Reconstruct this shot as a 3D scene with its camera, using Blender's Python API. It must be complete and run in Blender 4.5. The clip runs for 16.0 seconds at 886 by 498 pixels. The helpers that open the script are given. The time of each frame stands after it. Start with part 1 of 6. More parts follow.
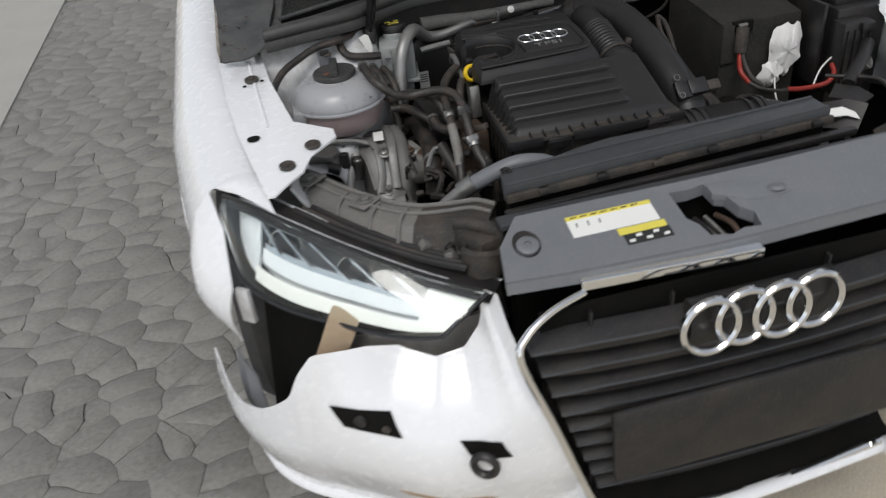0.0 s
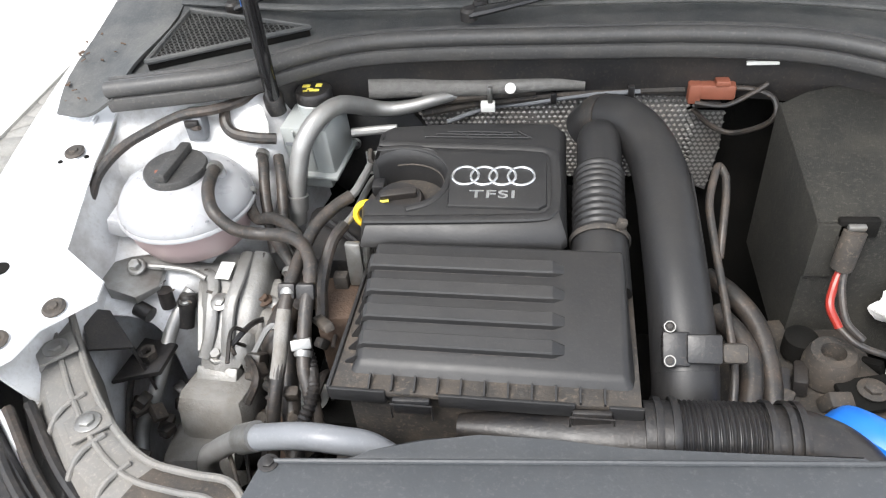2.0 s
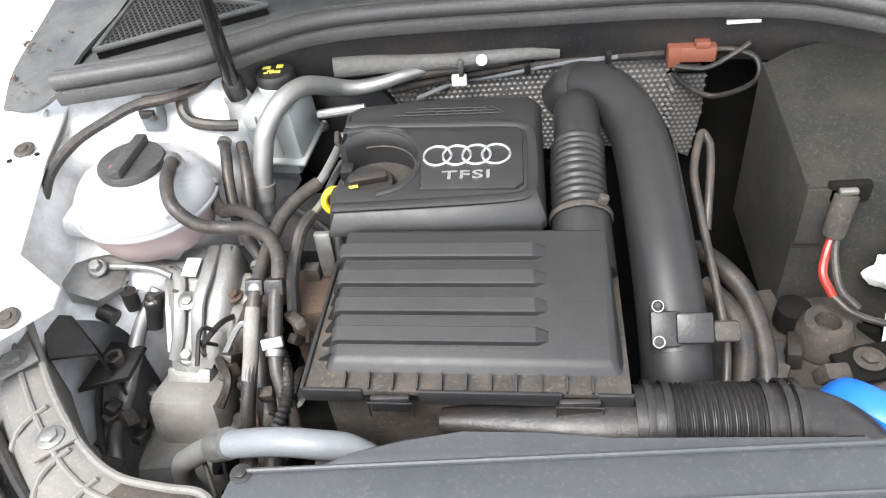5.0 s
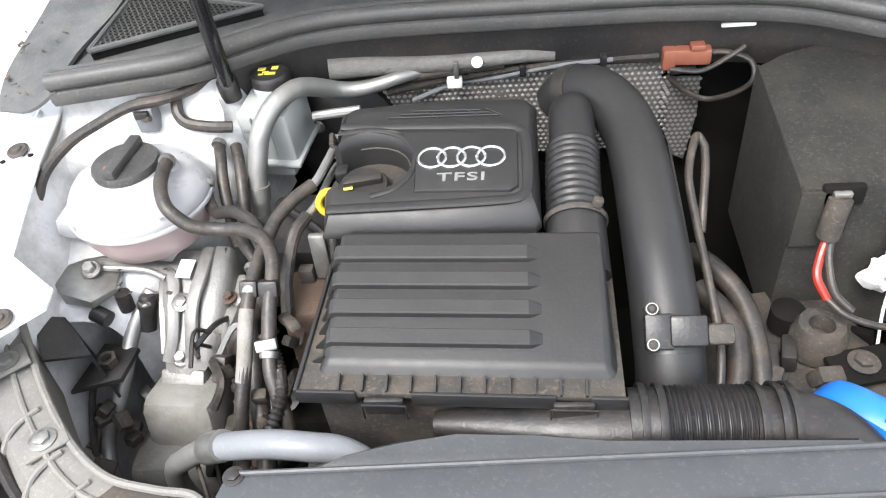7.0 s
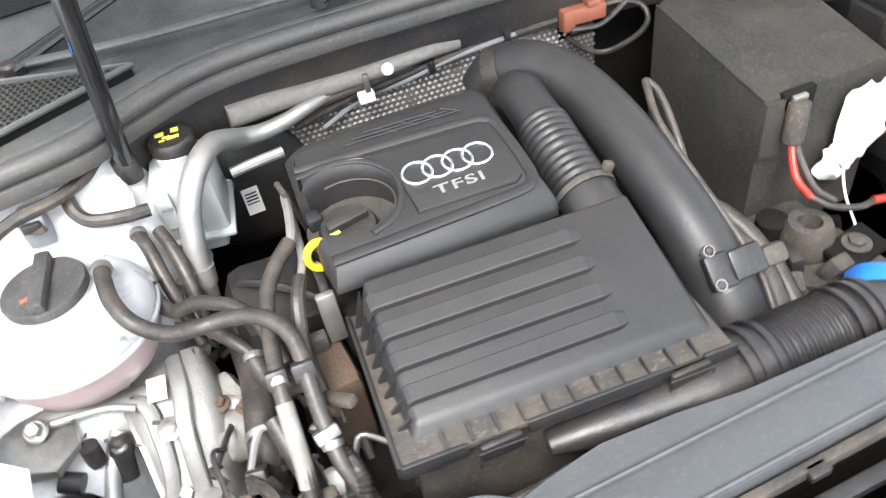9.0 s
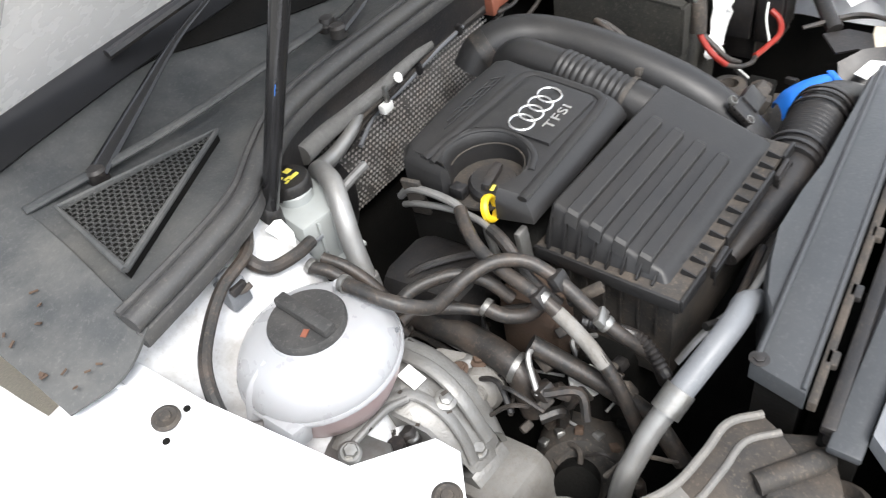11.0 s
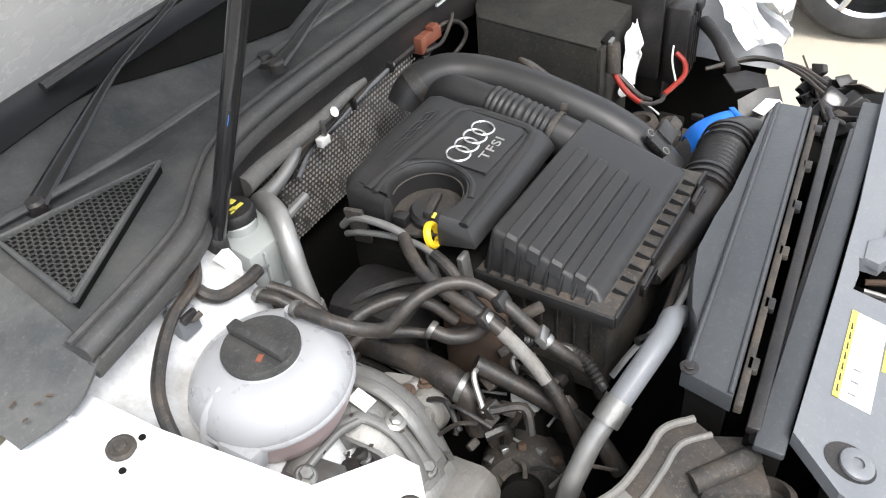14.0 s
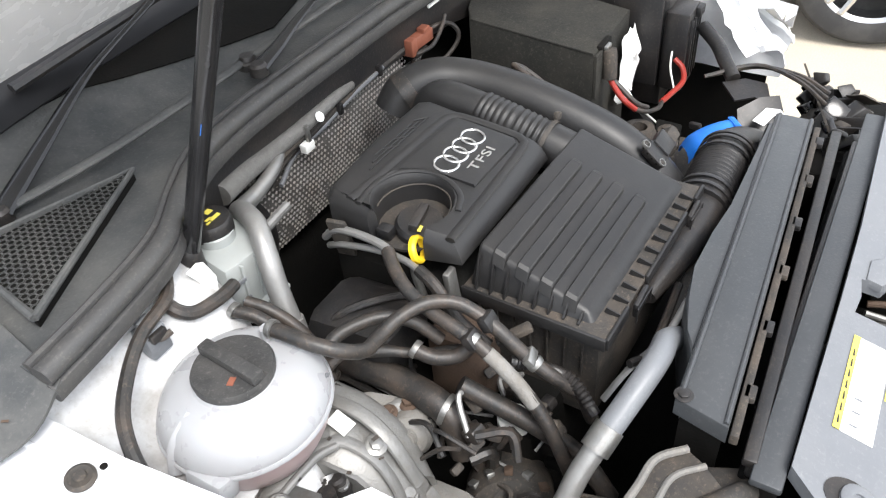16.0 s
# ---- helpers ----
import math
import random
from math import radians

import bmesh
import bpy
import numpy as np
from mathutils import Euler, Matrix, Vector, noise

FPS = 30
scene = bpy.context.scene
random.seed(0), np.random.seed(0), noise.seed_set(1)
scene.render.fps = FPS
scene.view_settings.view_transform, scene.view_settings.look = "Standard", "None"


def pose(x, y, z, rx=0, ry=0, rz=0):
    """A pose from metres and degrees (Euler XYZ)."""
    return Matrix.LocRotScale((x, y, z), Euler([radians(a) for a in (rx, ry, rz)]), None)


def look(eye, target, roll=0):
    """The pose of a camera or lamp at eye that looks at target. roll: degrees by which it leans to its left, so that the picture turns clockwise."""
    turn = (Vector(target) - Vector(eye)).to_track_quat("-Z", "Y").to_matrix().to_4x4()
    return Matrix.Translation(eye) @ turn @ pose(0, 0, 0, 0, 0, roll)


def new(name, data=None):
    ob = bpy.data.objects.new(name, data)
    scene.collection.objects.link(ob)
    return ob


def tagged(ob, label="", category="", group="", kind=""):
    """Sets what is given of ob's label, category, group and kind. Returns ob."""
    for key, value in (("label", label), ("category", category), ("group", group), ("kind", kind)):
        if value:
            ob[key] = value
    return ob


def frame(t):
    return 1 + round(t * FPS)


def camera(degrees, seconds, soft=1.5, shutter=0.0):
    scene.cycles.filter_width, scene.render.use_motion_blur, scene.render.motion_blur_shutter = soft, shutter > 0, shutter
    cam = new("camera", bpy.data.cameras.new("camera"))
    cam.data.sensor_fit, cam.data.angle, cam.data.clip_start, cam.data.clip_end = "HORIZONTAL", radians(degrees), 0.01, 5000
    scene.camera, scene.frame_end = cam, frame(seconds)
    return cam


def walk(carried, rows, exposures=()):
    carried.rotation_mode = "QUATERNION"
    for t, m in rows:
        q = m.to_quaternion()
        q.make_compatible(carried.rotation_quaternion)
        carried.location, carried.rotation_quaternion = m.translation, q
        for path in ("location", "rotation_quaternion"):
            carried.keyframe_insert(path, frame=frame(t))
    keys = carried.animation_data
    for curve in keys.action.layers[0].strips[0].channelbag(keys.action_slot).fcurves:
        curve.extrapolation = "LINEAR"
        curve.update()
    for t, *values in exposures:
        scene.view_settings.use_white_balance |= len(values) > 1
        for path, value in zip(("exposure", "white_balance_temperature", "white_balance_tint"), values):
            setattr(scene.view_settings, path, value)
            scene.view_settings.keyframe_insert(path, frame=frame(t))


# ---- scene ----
cam = camera(60.14, 16.0, soft=1.15, shutter=0.4)
PATH = [
    (0, (-0.648, -0.832, 1.489), (-0.375, 0.804, 0.373), -7.3),
    (0.5, (-0.374, -0.617, 1.506), (-0.219, 0.977, 0.308), -5.4),
    (1, (-0.197, -0.341, 1.512), (-0.093, 1.227, 0.275), -4.6),
    (1.5, (-0.100, -0.183, 1.513), (-0.217, 1.381, 0.273), -4.9),
    (2, (-0.033, -0.101, 1.506), (-0.294, 1.405, 0.217), -5.7),
    (2.5, (-0.028, -0.070, 1.495), (-0.257, 1.431, 0.193), -7.2),
    (3, (-0.029, -0.056, 1.492), (-0.253, 1.423, 0.164), -7.2),
    (3.5, (-0.025, -0.051, 1.485), (-0.254, 1.406, 0.135), -7.7),
    (4, (-0.022, -0.051, 1.486), (-0.257, 1.408, 0.139), -8.4),
    (6.5, (-0.026, -0.052, 1.483), (-0.244, 1.409, 0.136), -7.2),
    (7, (-0.021, -0.050, 1.484), (-0.241, 1.414, 0.140), -7.6),
    (7.5, (-0.012, -0.045, 1.482), (-0.249, 1.413, 0.136), -8.2),
    (8, (-0.017, -0.029, 1.470), (-0.239, 1.435, 0.126), -7.8),
    (8.5, (-0.108, 0.006, 1.462), (-0.134, 1.527, 0.163), -7.4),
    (9, (-0.303, 0.059, 1.454), (0.060, 1.466, 0.079), -10.0),
    (9.5, (-0.494, 0.167, 1.428), (0.117, 1.507, 0.076), -10.7),
    (9.7, (-0.565, 0.215, 1.438), (0.085, 1.540, 0.087), -12.6),
    (11.8, (-0.960, 0.234, 1.555), (0.265, 1.094, 0.230), -7.8),
    (12, (-0.963, 0.237, 1.555), (0.277, 1.093, 0.239), -7.3),
    (12.5, (-0.960, 0.245, 1.555), (0.286, 1.106, 0.249), -7.0),
    (13, (-0.953, 0.244, 1.554), (0.293, 1.105, 0.248), -6.9),
    (13.5, (-0.951, 0.245, 1.547), (0.298, 1.104, 0.241), -6.8),
    (14, (-0.946, 0.244, 1.549), (0.301, 1.101, 0.241), -6.9),
    (14.5, (-0.941, 0.246, 1.547), (0.310, 1.097, 0.241), -6.7),
    (15, (-0.933, 0.244, 1.546), (0.315, 1.097, 0.238), -6.6),
    (15.5, (-0.917, 0.247, 1.543), (0.313, 1.107, 0.221), -6.9),
    (16, (-0.896, 0.259, 1.538), (0.350, 1.103, 0.221), -5.9),
]
EXPOSURES = [(0.0, -0.1), (0.5, 0.1), (1.0, 0.95), (1.5, 1.6), (2.0, 1.75), (3.0, 2.1), (8.0, 2.15), (8.5, 2.55), (9.0, 2.45), (9.7, 2.3), (11.8, 1.42), (14.0, 1.5), (16.0, 1.62)]
walk(cam, [(t, look(eye, target, roll)) for t, eye, target, roll in PATH], EXPOSURES)

# ---- world and light: a bright overcast day ----
world = bpy.data.worlds.new("overcast_sky")
scene.world = world
world.use_nodes = True
wn, wl = world.node_tree.nodes, world.node_tree.links
sky = wn.new("ShaderNodeTexSky")
sky.sky_type, sky.sun_disc = "NISHITA", False
sky.sun_elevation, sky.sun_rotation = radians(55), radians(200)
grey = wn.new("ShaderNodeHueSaturation")
grey.inputs["Saturation"].default_value = 0.25
wl.new(sky.outputs[0], grey.inputs["Color"])
wl.new(grey.outputs[0], wn["Background"].inputs["Color"])
wn["Background"].inputs["Strength"].default_value = 0.15
sun = new("sun", bpy.data.lights.new("sun", "SUN"))
sun.data.energy, sun.data.angle, sun.data.color = 1.5, radians(25), (1.0, 0.97, 0.93)
sun.matrix_world = look((-2.0, -3.5, 6.5), (0, 0, 0))


# ---- materials ----
def mat(name, col, rough=0.5, metal=0.0, var=0.15, scale=40.0, bump=0.15, dirt=0.0, dirt_col=(0.16, 0.12, 0.085), dirt_scale=9.0, coat=0.0, island=0.0, objvar=0.0, spec=0.5, speck=0.0):
    """A worn surface: fine grain, broad stains, specks of dust and fine relief."""
    m = bpy.data.materials.new(name)
    m.use_nodes = True
    n, l = m.node_tree.nodes, m.node_tree.links
    b = n["Principled BSDF"]
    tc = n.new("ShaderNodeTexCoord")
    fine = n.new("ShaderNodeTexNoise")
    fine.inputs["Scale"].default_value, fine.inputs["Detail"].default_value = scale, 6
    l.new(tc.outputs["Object"], fine.inputs["Vector"])
    mix = n.new("ShaderNodeMix")
    mix.data_type = "RGBA"
    mix.inputs[6].default_value = (*[c * (1 - var) for c in col], 1)
    mix.inputs[7].default_value = (*[min(1, c * (1 + var)) for c in col], 1)
    l.new(fine.outputs["Fac"], mix.inputs[0])
    out = mix.outputs[2]
    if dirt:
        broad = n.new("ShaderNodeTexNoise")
        broad.inputs["Scale"].default_value, broad.inputs["Detail"].default_value, broad.inputs["Roughness"].default_value = dirt_scale, 8, 0.65
        l.new(tc.outputs["Object"], broad.inputs["Vector"])
        ramp = n.new("ShaderNodeMapRange")
        ramp.inputs[1].default_value, ramp.inputs[2].default_value, ramp.inputs[4].default_value = 0.42, 0.72, dirt
        l.new(broad.outputs["Fac"], ramp.inputs[0])
        stain = n.new("ShaderNodeMix")
        stain.data_type = "RGBA"
        stain.inputs[7].default_value = (*dirt_col, 1)
        l.new(ramp.outputs[0], stain.inputs[0])
        l.new(out, stain.inputs[6])
        out = stain.outputs[2]
    if speck:
        dots = n.new("ShaderNodeTexNoise")
        dots.inputs["Scale"].default_value, dots.inputs["Detail"].default_value, dots.inputs["Roughness"].default_value = 190, 5, 0.75
        l.new(tc.outputs["Object"], dots.inputs["Vector"])
        pick = n.new("ShaderNodeMapRange")
        pick.inputs[1].default_value, pick.inputs[2].default_value, pick.inputs[4].default_value = 0.54, 0.74, speck
        l.new(dots.outputs["Fac"], pick.inputs[0])
        dust = n.new("ShaderNodeMix")
        dust.data_type = "RGBA"
        dust.inputs[7].default_value = (*[min(1, c * 1.6) for c in dirt_col], 1)
        l.new(pick.outputs[0], dust.inputs[0])
        l.new(out, dust.inputs[6])
        out = dust.outputs[2]
    if objvar:
        info = n.new("ShaderNodeObjectInfo") if not island else n.new("ShaderNodeNewGeometry")
        hv = n.new("ShaderNodeHueSaturation")
        mr = n.new("ShaderNodeMapRange")
        mr.inputs[3].default_value, mr.inputs[4].default_value = 1 - objvar, 1 + objvar
        l.new(info.outputs["Random Per Island" if island else "Random"], mr.inputs[0])
        l.new(mr.outputs[0], hv.inputs["Value"])
        l.new(out, hv.inputs["Color"])
        out = hv.outputs[0]
    l.new(out, b.inputs["Base Color"])
    rr = n.new("ShaderNodeMapRange")
    rr.inputs[3].default_value, rr.inputs[4].default_value = max(0.02, rough - 0.12), min(1, rough + 0.12)
    l.new(fine.outputs["Fac"], rr.inputs[0])
    l.new(rr.outputs[0], b.inputs["Roughness"])
    b.inputs["Metallic"].default_value = metal
    b.inputs["Coat Weight"].default_value = coat
    b.inputs["Specular IOR Level"].default_value = spec
    b.inputs["Coat Roughness"].default_value = 0.06
    if bump:
        bp = n.new("ShaderNodeBump")
        bp.inputs["Strength"].default_value, bp.inputs["Distance"].default_value = bump, 0.002
        grain = n.new("ShaderNodeTexNoise")
        grain.inputs["Scale"].default_value, grain.inputs["Detail"].default_value = scale * 6, 4
        l.new(tc.outputs["Object"], grain.inputs["Vector"])
        l.new(grain.outputs["Fac"], bp.inputs["Height"])
        l.new(bp.outputs[0], b.inputs["Normal"])
    return m


def glass(name, col=(0.9, 0.95, 0.95), rough=0.03, ior=1.45):
    m = bpy.data.materials.new(name)
    m.use_nodes = True
    b = m.node_tree.nodes["Principled BSDF"]
    b.inputs["Base Color"].default_value = (*col, 1)
    b.inputs["Transmission Weight"].default_value, b.inputs["Roughness"].default_value, b.inputs["IOR"].default_value = 1.0, rough, ior
    return m


WHITE = mat("white_paint", (0.80, 0.81, 0.83), 0.26, var=0.01, bump=0.0, coat=0.8)
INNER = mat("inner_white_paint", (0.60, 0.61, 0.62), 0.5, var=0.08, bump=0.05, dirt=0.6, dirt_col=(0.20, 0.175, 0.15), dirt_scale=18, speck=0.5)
PLASTIC = mat("black_plastic", (0.012, 0.012, 0.013), 0.42, var=0.2, bump=0.2, dirt=0.4, dirt_col=(0.050, 0.040, 0.032), dirt_scale=14, spec=0.5, speck=0.6)
COVER = mat("engine_cover_plastic", (0.0150, 0.0150, 0.0158), 0.46, var=0.12, bump=0.09, dirt=0.25, dirt_col=(0.036, 0.032, 0.028), dirt_scale=9, spec=0.45, speck=0.3)
DUSTY = mat("dusty_plastic", (0.036, 0.034, 0.032), 0.65, var=0.3, bump=0.3, dirt=0.6, dirt_col=(0.105, 0.083, 0.064), dirt_scale=18, spec=0.3, speck=0.7)
CARRIER = mat("dusty_carrier_plastic", (0.15, 0.148, 0.142), 0.6, var=0.2, bump=0.25, dirt=0.6, dirt_col=(0.205, 0.185, 0.16), dirt_scale=15, spec=0.3, speck=0.6)
GREYP = mat("grey_plastic", (0.155, 0.163, 0.176), 0.42, var=0.08, bump=0.12, dirt=0.25, dirt_col=(0.20, 0.20, 0.20), dirt_scale=9, speck=0.3)
SHROUD = mat("shroud_plastic", (0.045, 0.049, 0.054), 0.44, var=0.1, bump=0.15, dirt=0.25, dirt_col=(0.09, 0.09, 0.09), dirt_scale=9, spec=0.5, speck=0.35)
COWL = mat("cowl_plastic", (0.047, 0.050, 0.052), 0.6, var=0.15, bump=0.3, dirt=0.6, dirt_col=(0.16, 0.155, 0.145), dirt_scale=6, spec=0.3, speck=0.2)
RUBBER = mat("rubber", (0.020, 0.0195, 0.019), 0.46, var=0.2, bump=0.2, dirt=0.6, dirt_col=(0.090, 0.066, 0.050), dirt_scale=24, spec=0.5, speck=0.6)
TYRE = mat("tyre_rubber", (0.025, 0.025, 0.026), 0.75, var=0.2, bump=0.4, dirt=0.4, dirt_col=(0.10, 0.095, 0.09))
ALU = mat("cast_aluminium", (0.235, 0.235, 0.23), 0.48, 0.45, var=0.22, bump=0.35, dirt=0.5, dirt_col=(0.14, 0.125, 0.105), dirt_scale=25, speck=0.6)
PIPE = mat("aluminium_pipe", (0.30, 0.30, 0.295), 0.46, 0.6, var=0.12, bump=0.2, dirt=0.4, dirt_col=(0.20, 0.18, 0.16), dirt_scale=30, speck=0.4)
STEEL = mat("zinc_steel", (0.30, 0.30, 0.29), 0.38, 0.8, var=0.15, bump=0.2, dirt=0.4, dirt_col=(0.14, 0.11, 0.085), dirt_scale=60)
CHROME = mat("chrome", (0.80, 0.81, 0.82), 0.10, 1.0, var=0.03, bump=0.0)
LAMPIN = mat("lamp_silver", (0.74, 0.75, 0.77), 0.34, 0.15, var=0.06, bump=0.0)
WOVEN = mat("woven_sleeve", (0.15, 0.147, 0.140), 0.6, 0.1, var=0.4, scale=120, bump=0.8, dirt=0.5, dirt_col=(0.08, 0.072, 0.06), dirt_scale=12)
SATIN = mat("satin_silver", (0.70, 0.71, 0.72), 0.22, 1.0, var=0.03, bump=0.0)
RUST = mat("rusty_steel", (0.085, 0.055, 0.038), 0.8, 0.2, var=0.35, bump=0.6, dirt=0.5, dirt_col=(0.07, 0.05, 0.04), dirt_scale=30, speck=0.6)
SHIELD = mat("lit_emboss_foil", (0.38, 0.37, 0.35), 0.42, 0.5, var=0.35, bump=0.3, dirt=0.6, dirt_col=(0.25, 0.20, 0.15), dirt_scale=20)
GLOSS = mat("gloss_black", (0.012, 0.012, 0.013), 0.18, var=0.1, bump=0.0, dirt=0.15, dirt_col=(0.05, 0.05, 0.05))
VOID = mat("grimy_shaded_black", (0.005, 0.005, 0.0045), 0.85, var=0.3, bump=0.5, dirt=0.4, dirt_col=(0.013, 0.010, 0.008), dirt_scale=14, spec=0.15)
FELT = mat("olive_felt", (0.022, 0.0218, 0.020), 0.92, var=0.35, bump=0.8, scale=90, dirt=0.7, dirt_col=(0.046, 0.043, 0.036), dirt_scale=9, spec=0.2, speck=0.8)
TANK = mat("tank_plastic", (0.34, 0.345, 0.36), 0.30, var=0.03, bump=0.03, dirt=0.15, dirt_col=(0.30, 0.28, 0.27), dirt_scale=12)
RESM = mat("reservoir_plastic", (0.33, 0.35, 0.345), 0.35, var=0.05, bump=0.03, dirt=0.3, dirt_col=(0.24, 0.23, 0.20), dirt_scale=20)
PINK = mat("tank_plastic_coolant", (0.36, 0.28, 0.28), 0.40, var=0.05, bump=0.05, dirt=0.2, dirt_col=(0.30, 0.22, 0.22))
for m in (TANK, PINK):
    m.node_tree.nodes["Principled BSDF"].inputs["Subsurface Weight"].default_value = 0.2
    m.node_tree.nodes["Principled BSDF"].inputs["Subsurface Radius"].default_value = (0.02, 0.015, 0.015)
YELLOW = mat("yellow_plastic", (0.75, 0.50, 0.02), 0.4, var=0.08, bump=0.05)
BLUE = mat("blue_plastic", (0.015, 0.16, 0.62), 0.4, var=0.1, bump=0.05)
RED = mat("red_insulation", (0.27, 0.024, 0.016), 0.4, var=0.1, bump=0.05)
BROWN = mat("brown_connector_plastic", (0.22, 0.075, 0.045), 0.5, var=0.2, bump=0.1)
PAPER = mat("white_label", (0.78, 0.78, 0.75), 0.55, var=0.03, bump=0.02, dirt=0.15, dirt_col=(0.5, 0.5, 0.48))
LABELY = mat("yellow_label", (0.72, 0.62, 0.10), 0.5, var=0.04, bump=0.02)
INK = mat("black_ink", (0.02, 0.02, 0.02), 0.6, var=0.1, bump=0.0)
CASTING = mat("dusty_casting", (0.20, 0.195, 0.185), 0.7, 0.0, var=0.3, bump=0.6, dirt=0.7, dirt_col=(0.11, 0.095, 0.075), dirt_scale=22, speck=0.8)
CAPM = mat("worn_cap_plastic", (0.032, 0.032, 0.032), 0.6, var=0.4, scale=70, bump=0.3, dirt=0.5, dirt_col=(0.085, 0.08, 0.075), dirt_scale=30, speck=0.6)
SEALM = mat("seal_rubber", (0.042, 0.042, 0.043), 0.5, var=0.2, bump=0.2, dirt=0.4, dirt_col=(0.085, 0.080, 0.072), dirt_scale=14, spec=0.5, speck=0.6)
FOIL = mat("shaded_base_foil", (0.15, 0.145, 0.14), 0.5, 0.5, var=0.3, bump=0.3, dirt=0.5, dirt_col=(0.06, 0.045, 0.035), dirt_scale=20)
WOOL = mat("white_padding", (0.80, 0.79, 0.77), 0.95, var=0.08, bump=1.0, scale=120)
WOOD = mat("raw_timber", (0.40, 0.30, 0.20), 0.75, var=0.3, scale=25, bump=0.4, dirt=0.3, dirt_col=(0.22, 0.18, 0.14))
GLASS = glass("clear_lens")
SCREEN = mat("windscreen_glass", (0.02, 0.024, 0.026), 0.06, var=0.1, bump=0.0, coat=0.5)
FRIT = mat("black_glass_band", (0.010, 0.010, 0.011), 0.5, var=0.2, bump=0.0, dirt=0.3, dirt_col=(0.025, 0.025, 0.025), spec=0.25)
STONE = mat("paving_stone", (0.215, 0.208, 0.192), 0.85, var=0.45, scale=60, bump=1.0, dirt=0.5, dirt_col=(0.29, 0.282, 0.262), dirt_scale=5, objvar=0.07, speck=0.5)
STONES = mat("paving_stone_far", (0.215, 0.208, 0.192), 0.85, var=0.45, scale=60, bump=1.0, dirt=0.5, dirt_col=(0.29, 0.282, 0.262), dirt_scale=5, island=1, objvar=0.07, speck=0.5)
GROUND = mat("gravelly_asphalt", (0.56, 0.50, 0.40), 0.9, var=0.35, scale=160, bump=0.9, dirt=0.4, dirt_col=(0.45, 0.40, 0.33), dirt_scale=2.5)
JOINT = mat("joint_dirt", (0.055, 0.05, 0.044), 0.95, var=0.3, scale=90, bump=0.8)
SLAB = mat("concrete_slab", (0.40, 0.39, 0.36), 0.85, var=0.1, scale=50, bump=0.4, dirt=0.3, dirt_col=(0.30, 0.29, 0.27), dirt_scale=3)


# ---- mesh helpers ----
def thing(name, loc, label, category, group="", kind=""):
    """An Empty at the base of a thing made of parts."""
    ob = new(name)
    ob.location, ob.empty_display_size = loc, 0.05
    return tagged(ob, label, category, group, kind)


def finish(me, angle=35):
    me.shade_smooth()
    me.set_sharp_from_angle(angle=radians(angle))


def part(name, bm, material, parent=None, label="", angle=35):
    """Links a bmesh, in world places, as one mesh object under a thing or part."""
    bmesh.ops.recalc_face_normals(bm, faces=bm.faces)
    me = bpy.data.meshes.new(name)
    bm.to_mesh(me)
    bm.free()
    me.materials.append(material)
    finish(me, angle)
    ob = new(name, me)
    if parent is not None:
        ob.parent = parent
        if parent.data is None:
            ob.matrix_parent_inverse = Matrix.Translation(-Vector(parent.location))
    if label:
        tagged(ob, label)
    return ob


def solo(name, bm, material, label, category, group="", kind="", angle=35):
    """A thing that is one mesh."""
    return tagged(part(name, bm, material, None, "", angle), label, category, group, kind)


def box(c, size, bevel=0.003, rot=(0, 0, 0), bm=None, taper=0.0):
    bm = bm or bmesh.new()
    m = pose(*c, *rot) @ Matrix.Diagonal((*size, 1))
    v = bmesh.ops.create_cube(bm, size=1, matrix=m)["verts"]
    if taper:
        mi = m.inverted()
        for q in v:
            p = mi @ q.co
            if p.z > 0:
                q.co = m @ Vector((p.x * (1 - taper), p.y * (1 - taper), p.z))
    if bevel:
        e = list({x for q in v for x in q.link_edges})
        bmesh.ops.bevel(bm, geom=e, offset=bevel, segments=2, affect="EDGES", profile=0.5)
    return bm


def prism(poly, z0, z1, bevel=0.003, bm=None):
    """An upright slab over an outline; z1 may be a function of x, y."""
    bm = bm or bmesh.new()
    top = z1 if callable(z1) else (lambda x, y: z1)
    low = z0 if callable(z0) else (lambda x, y: z0)
    a = [bm.verts.new((x, y, low(x, y))) for x, y in poly]
    b = [bm.verts.new((x, y, top(x, y))) for x, y in poly]
    n = len(poly)
    fb, ft = bm.faces.new(a[::-1]), bm.faces.new(b)
    for i in range(n):
        bm.faces.new((a[i], a[(i + 1) % n], b[(i + 1) % n], b[i]))
    if bevel:
        bmesh.ops.bevel(bm, geom=list(ft.edges), offset=bevel, segments=2, affect="EDGES", profile=0.5)
    return bm


def smooth_line(pts, n=8):
    """Catmull-Rom points through pts."""
    p = [Vector(q) for q in pts]
    p = [2 * p[0] - p[1]] + p + [2 * p[-1] - p[-2]]
    out = []
    for i in range(1, len(p) - 2):
        a, b, c, d = p[i - 1:i + 3]
        for k in range(n):
            t = k / n
            out.append(0.5 * (2 * b + (c - a) * t + (2 * a - 5 * b + 4 * c - d) * t * t + (3 * b - a - 3 * c + d) * t ** 3))
    return out + [p[-2]]


